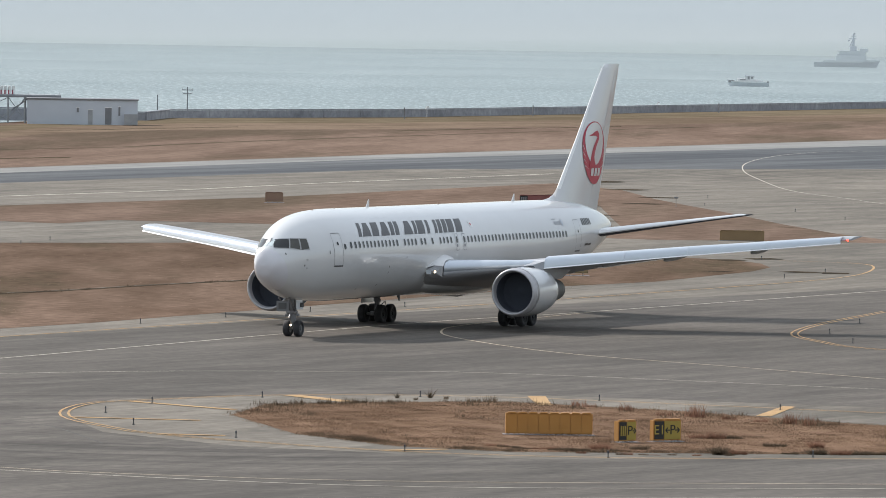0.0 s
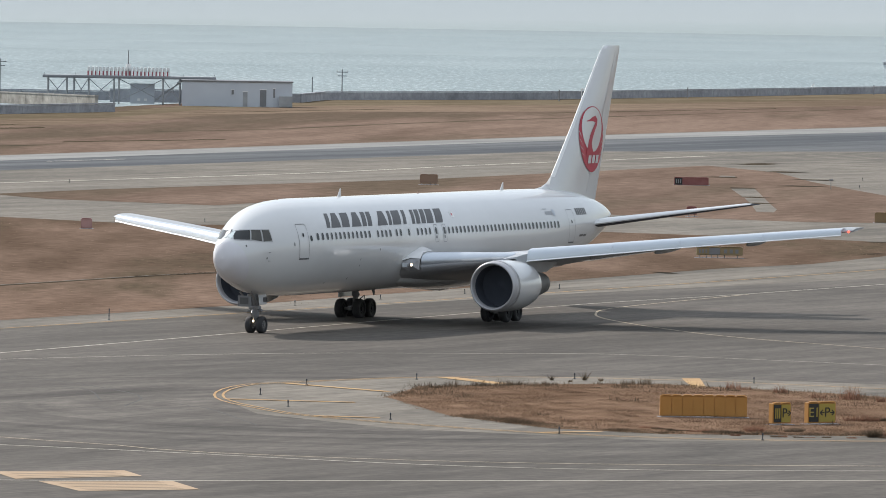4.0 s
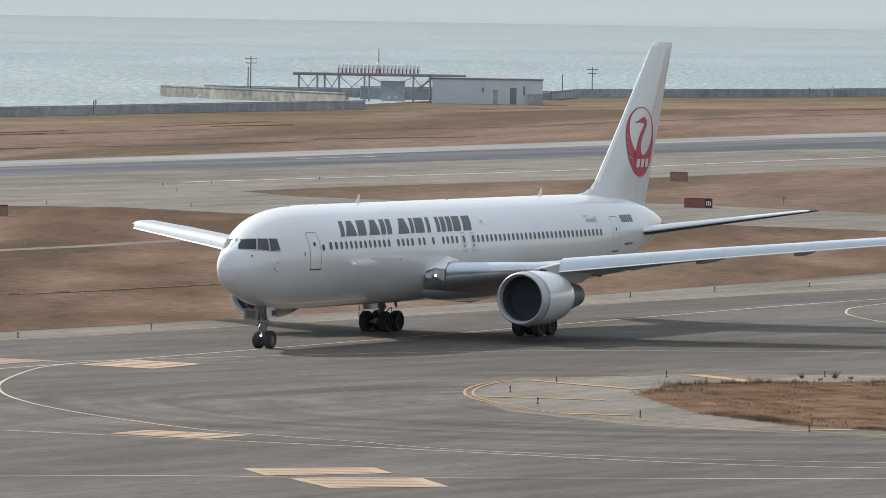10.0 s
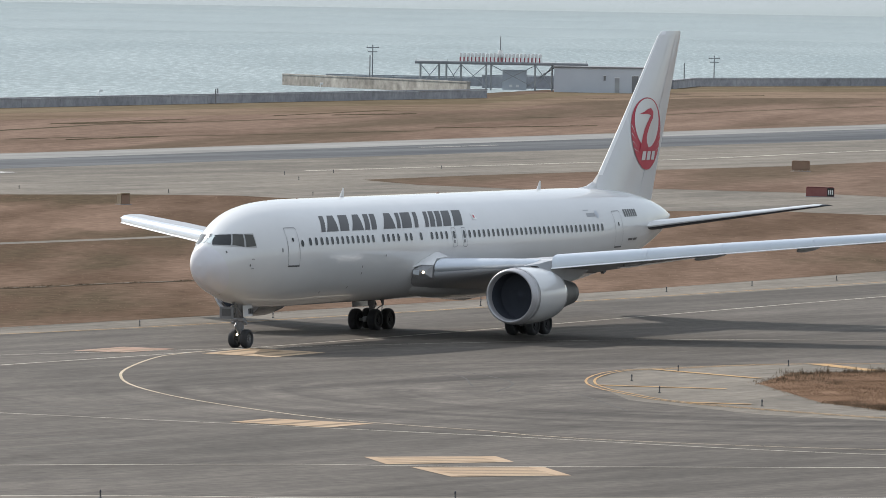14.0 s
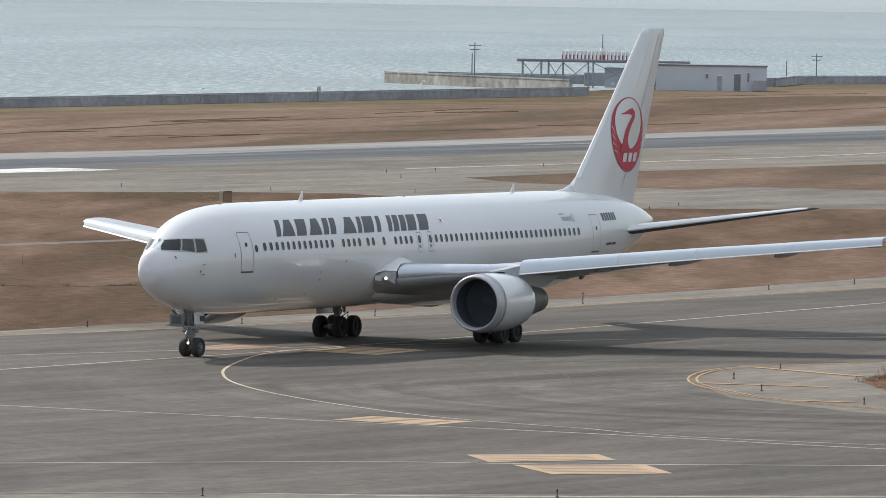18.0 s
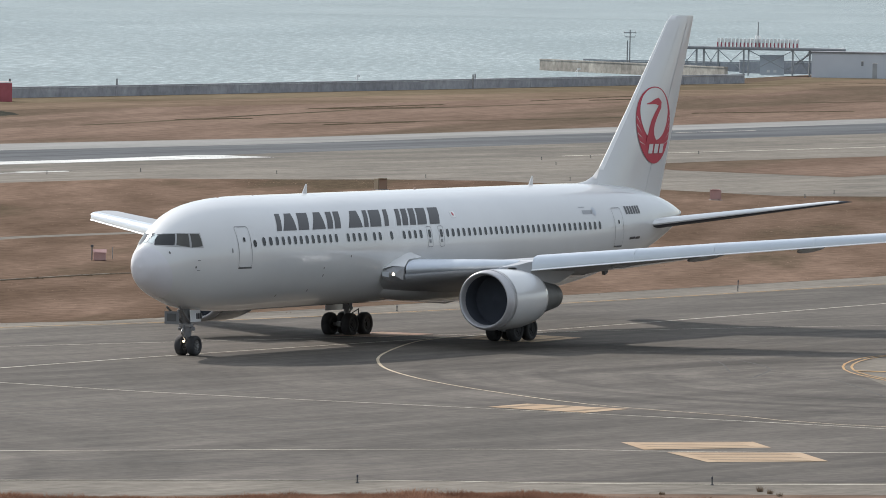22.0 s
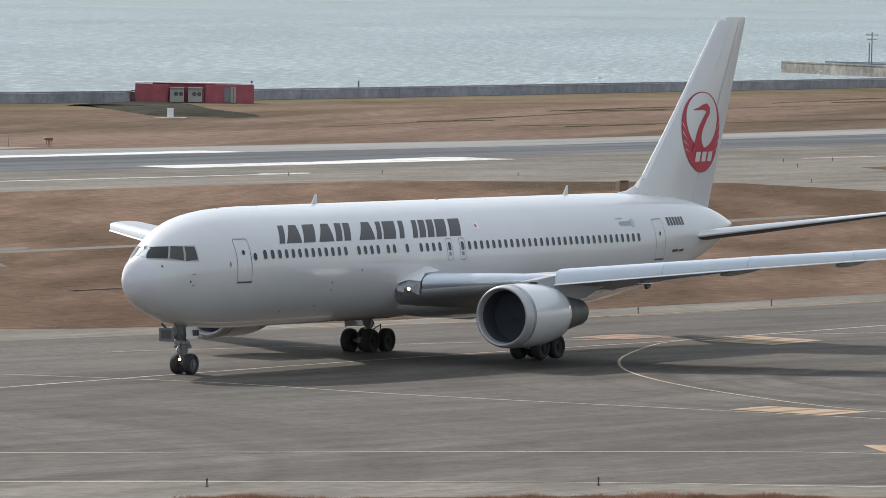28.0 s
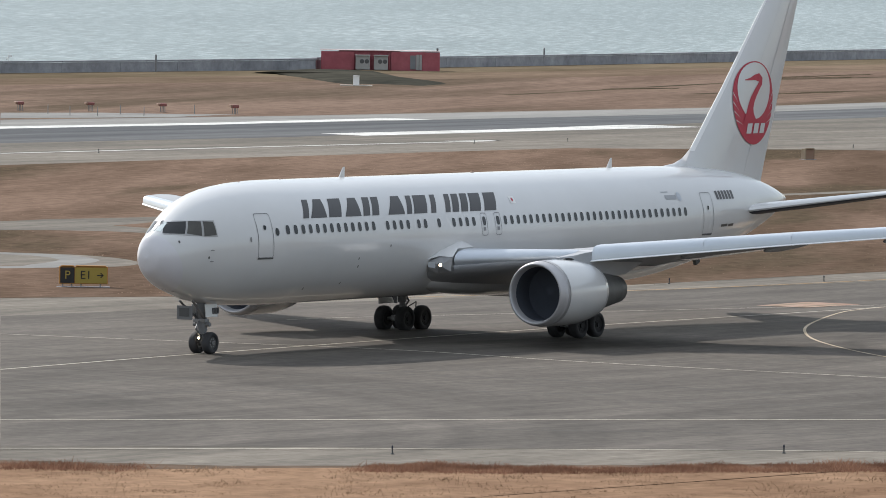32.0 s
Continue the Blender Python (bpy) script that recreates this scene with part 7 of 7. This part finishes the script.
# the ship's dark tone is lightened, which paints distance haze into it
SHIP_DARK = material("ship_hazed_violet", (0.42, 0.45, 0.51), 0.6, colour2=(0.48, 0.51, 0.56), scale=0.4)
SHIP_PALE = material("ship_pale_grey", (0.55, 0.59, 0.62), 0.6, colour2=(0.64, 0.67, 0.69), scale=0.4)
hull(L, L * 0.18, L * 0.068, SHIP_DARK, ship)
part("forecastle", boxm(L * 0.33, 0, L * 0.095, L * 0.22, L * 0.11, L * 0.04, 0.15), SHIP_PALE, ship)
part("bulwark", boxm(-L * 0.06, 0, L * 0.085, L * 0.62, L * 0.175, L * 0.03, 0.05), SHIP_PALE, ship)
part("deck_boat", boxm(-L * 0.26, 0, L * 0.09, L * 0.12, L * 0.05, L * 0.035, 0.12), SHIP_DARK, ship)
part("deckhouse", boxm(L * 0.06, 0, L * 0.13, L * 0.46, L * 0.14, L * 0.08, 0.12), SHIP_PALE, ship)
bridge = part("bridge", boxm(L * 0.08, 0, L * 0.20, L * 0.40, L * 0.13, L * 0.07, 0.12), SHIP_PALE, ship)
part("bridge_window", boxm(L * 0.02, 0, L * 0.185, L * 0.36, L * 0.134, L * 0.016), SHIP_DARK, bridge)
part("bridge_roof", boxm(L * 0.06, 0, L * 0.24, L * 0.44, L * 0.14, L * 0.012, 0.03), SHIP_PALE, ship)
part("funnel_house", boxm(L * 0.25, 0, L * 0.255, L * 0.12, L * 0.08, L * 0.06, 0.15), SHIP_PALE, ship)
part("mast_base", boxm(L * 0.09, 0, L * 0.28, L * 0.10, L * 0.06, L * 0.07, 0.2), SHIP_DARK, ship)
bm = rodm((L * 0.09, 0, L * 0.30), (L * 0.09, 0, L * 0.50), L * 0.022, L * 0.010)
rod(bm, (L * 0.02, 0, L * 0.43), (L * 0.14, 0, L * 0.43), L * 0.006)
rod(bm, (L * 0.05, 0, L * 0.47), (L * 0.13, 0, L * 0.47), L * 0.006)
rod(bm, (L * 0.03, 0, L * 0.30), (L * 0.08, 0, L * 0.42), L * 0.010)
part("mast", bm, SHIP_DARK, ship)
part("radar", boxm(L * 0.02, 0, L * 0.40, L * 0.03, L * 0.03, L * 0.02, 0.05), SHIP_DARK, ship)
part("lamp_head", boxm(L * 0.10, 0, L * 0.505, L * 0.03, L * 0.02, L * 0.025, 0.05), SHIP_DARK, ship)

# small pink instrument box with stakes in the mown grass
x, y = -68.0, 449.8
ib = thing("instrument_box", x, y, 0, facing(x, y), "small faded pink gabled instrument box on the grass", "box")
part("body", boxm(0.05, 0, 0.28, 0.75, 0.5, 0.5, 0.03), PINK_PAINT, ib)
bm = bmesh.new()
vs = [bm.verts.new(p) for p in ((-0.36, -0.3, 0.52), (0.46, -0.3, 0.52), (0.46, 0.3, 0.52), (-0.36, 0.3, 0.52), (-0.36, 0, 0.7), (0.46, 0, 0.7))]
for f in ((0, 1, 5, 4), (2, 3, 4, 5), (0, 4, 3), (1, 2, 5), (0, 3, 2, 1)):
    bm.faces.new([vs[i] for i in f])
part("gable_roof", bm, PINK_PAINT, ib, "faded pink gabled lid")
part("sensor_pole", rodm((-0.42, 0, 0), (-0.42, 0, 0.85), 0.035), DARK_PAINT, ib)
part("sensor", boxm(-0.42, 0, 0.9, 0.18, 0.12, 0.14, 0.02), DARK_PAINT, ib)
for x, y in [(-67.6, 452.7), (-67.0, 462.2), (-65.2, 464.1)]:
    post(x, y, 0.75, STEEL, "thin stake in the mown grass", 0.025, name="marker_stake")


# ---------------------------------------------------------------- what moves
# seconds, place of the main wheels, heading
TAXI = [
    (0, 0.31, 457.14, 246.90),
    (1, -2.31, 451.05, 246.77),
    (2, -4.91, 445.09, 246.72),
    (4.5, -10.85, 431.68, 246.72),
    (6, -14.03, 424.47, 246.80),
    (8, -17.73, 416.14, 246.86),
    (10, -21.14, 408.48, 246.90),
    (12, -24.22, 401.16, 246.91),
    (14, -27.23, 394.26, 246.68),
    (16.5, -30.93, 385.60, 246.58),
    (18, -33.15, 380.47, 246.57),
    (20, -36.13, 373.65, 246.56),
    (22, -39.03, 366.99, 246.62),
    (24, -41.85, 360.57, 246.54),
    (26, -44.55, 354.41, 246.44),
    (28.5, -47.94, 346.64, 246.39),
    (30, -49.89, 342.15, 246.43),
    (32, -52.45, 336.18, 246.48),
]


CROSS_FALL = 0.58     # the taxiway falls away to its far side


def motions():
    walk(airliner, [(t, pose(x, y, 0, 0, 0, h) @ pose(0, 0, 0, CROSS_FALL)) for t, x, y, h in TAXI])
    way = [0.0]
    for a, b in zip(TAXI, TAXI[1:]):
        way.append(way[-1] + math.hypot(b[1] - a[1], b[2] - a[2]))
    ts = [r[0] for r in TAXI]
    for tyre, x, y, z, r in wheels:
        rows = []
        for k in range(0, 961, 3):
            t = k / 30
            rows.append((t, Matrix.Translation((x, y, z)) @ Matrix.Rotation(float(np.interp(t, ts, way)) / r, 4, "Y")))
        walk(tyre, rows)


motions()
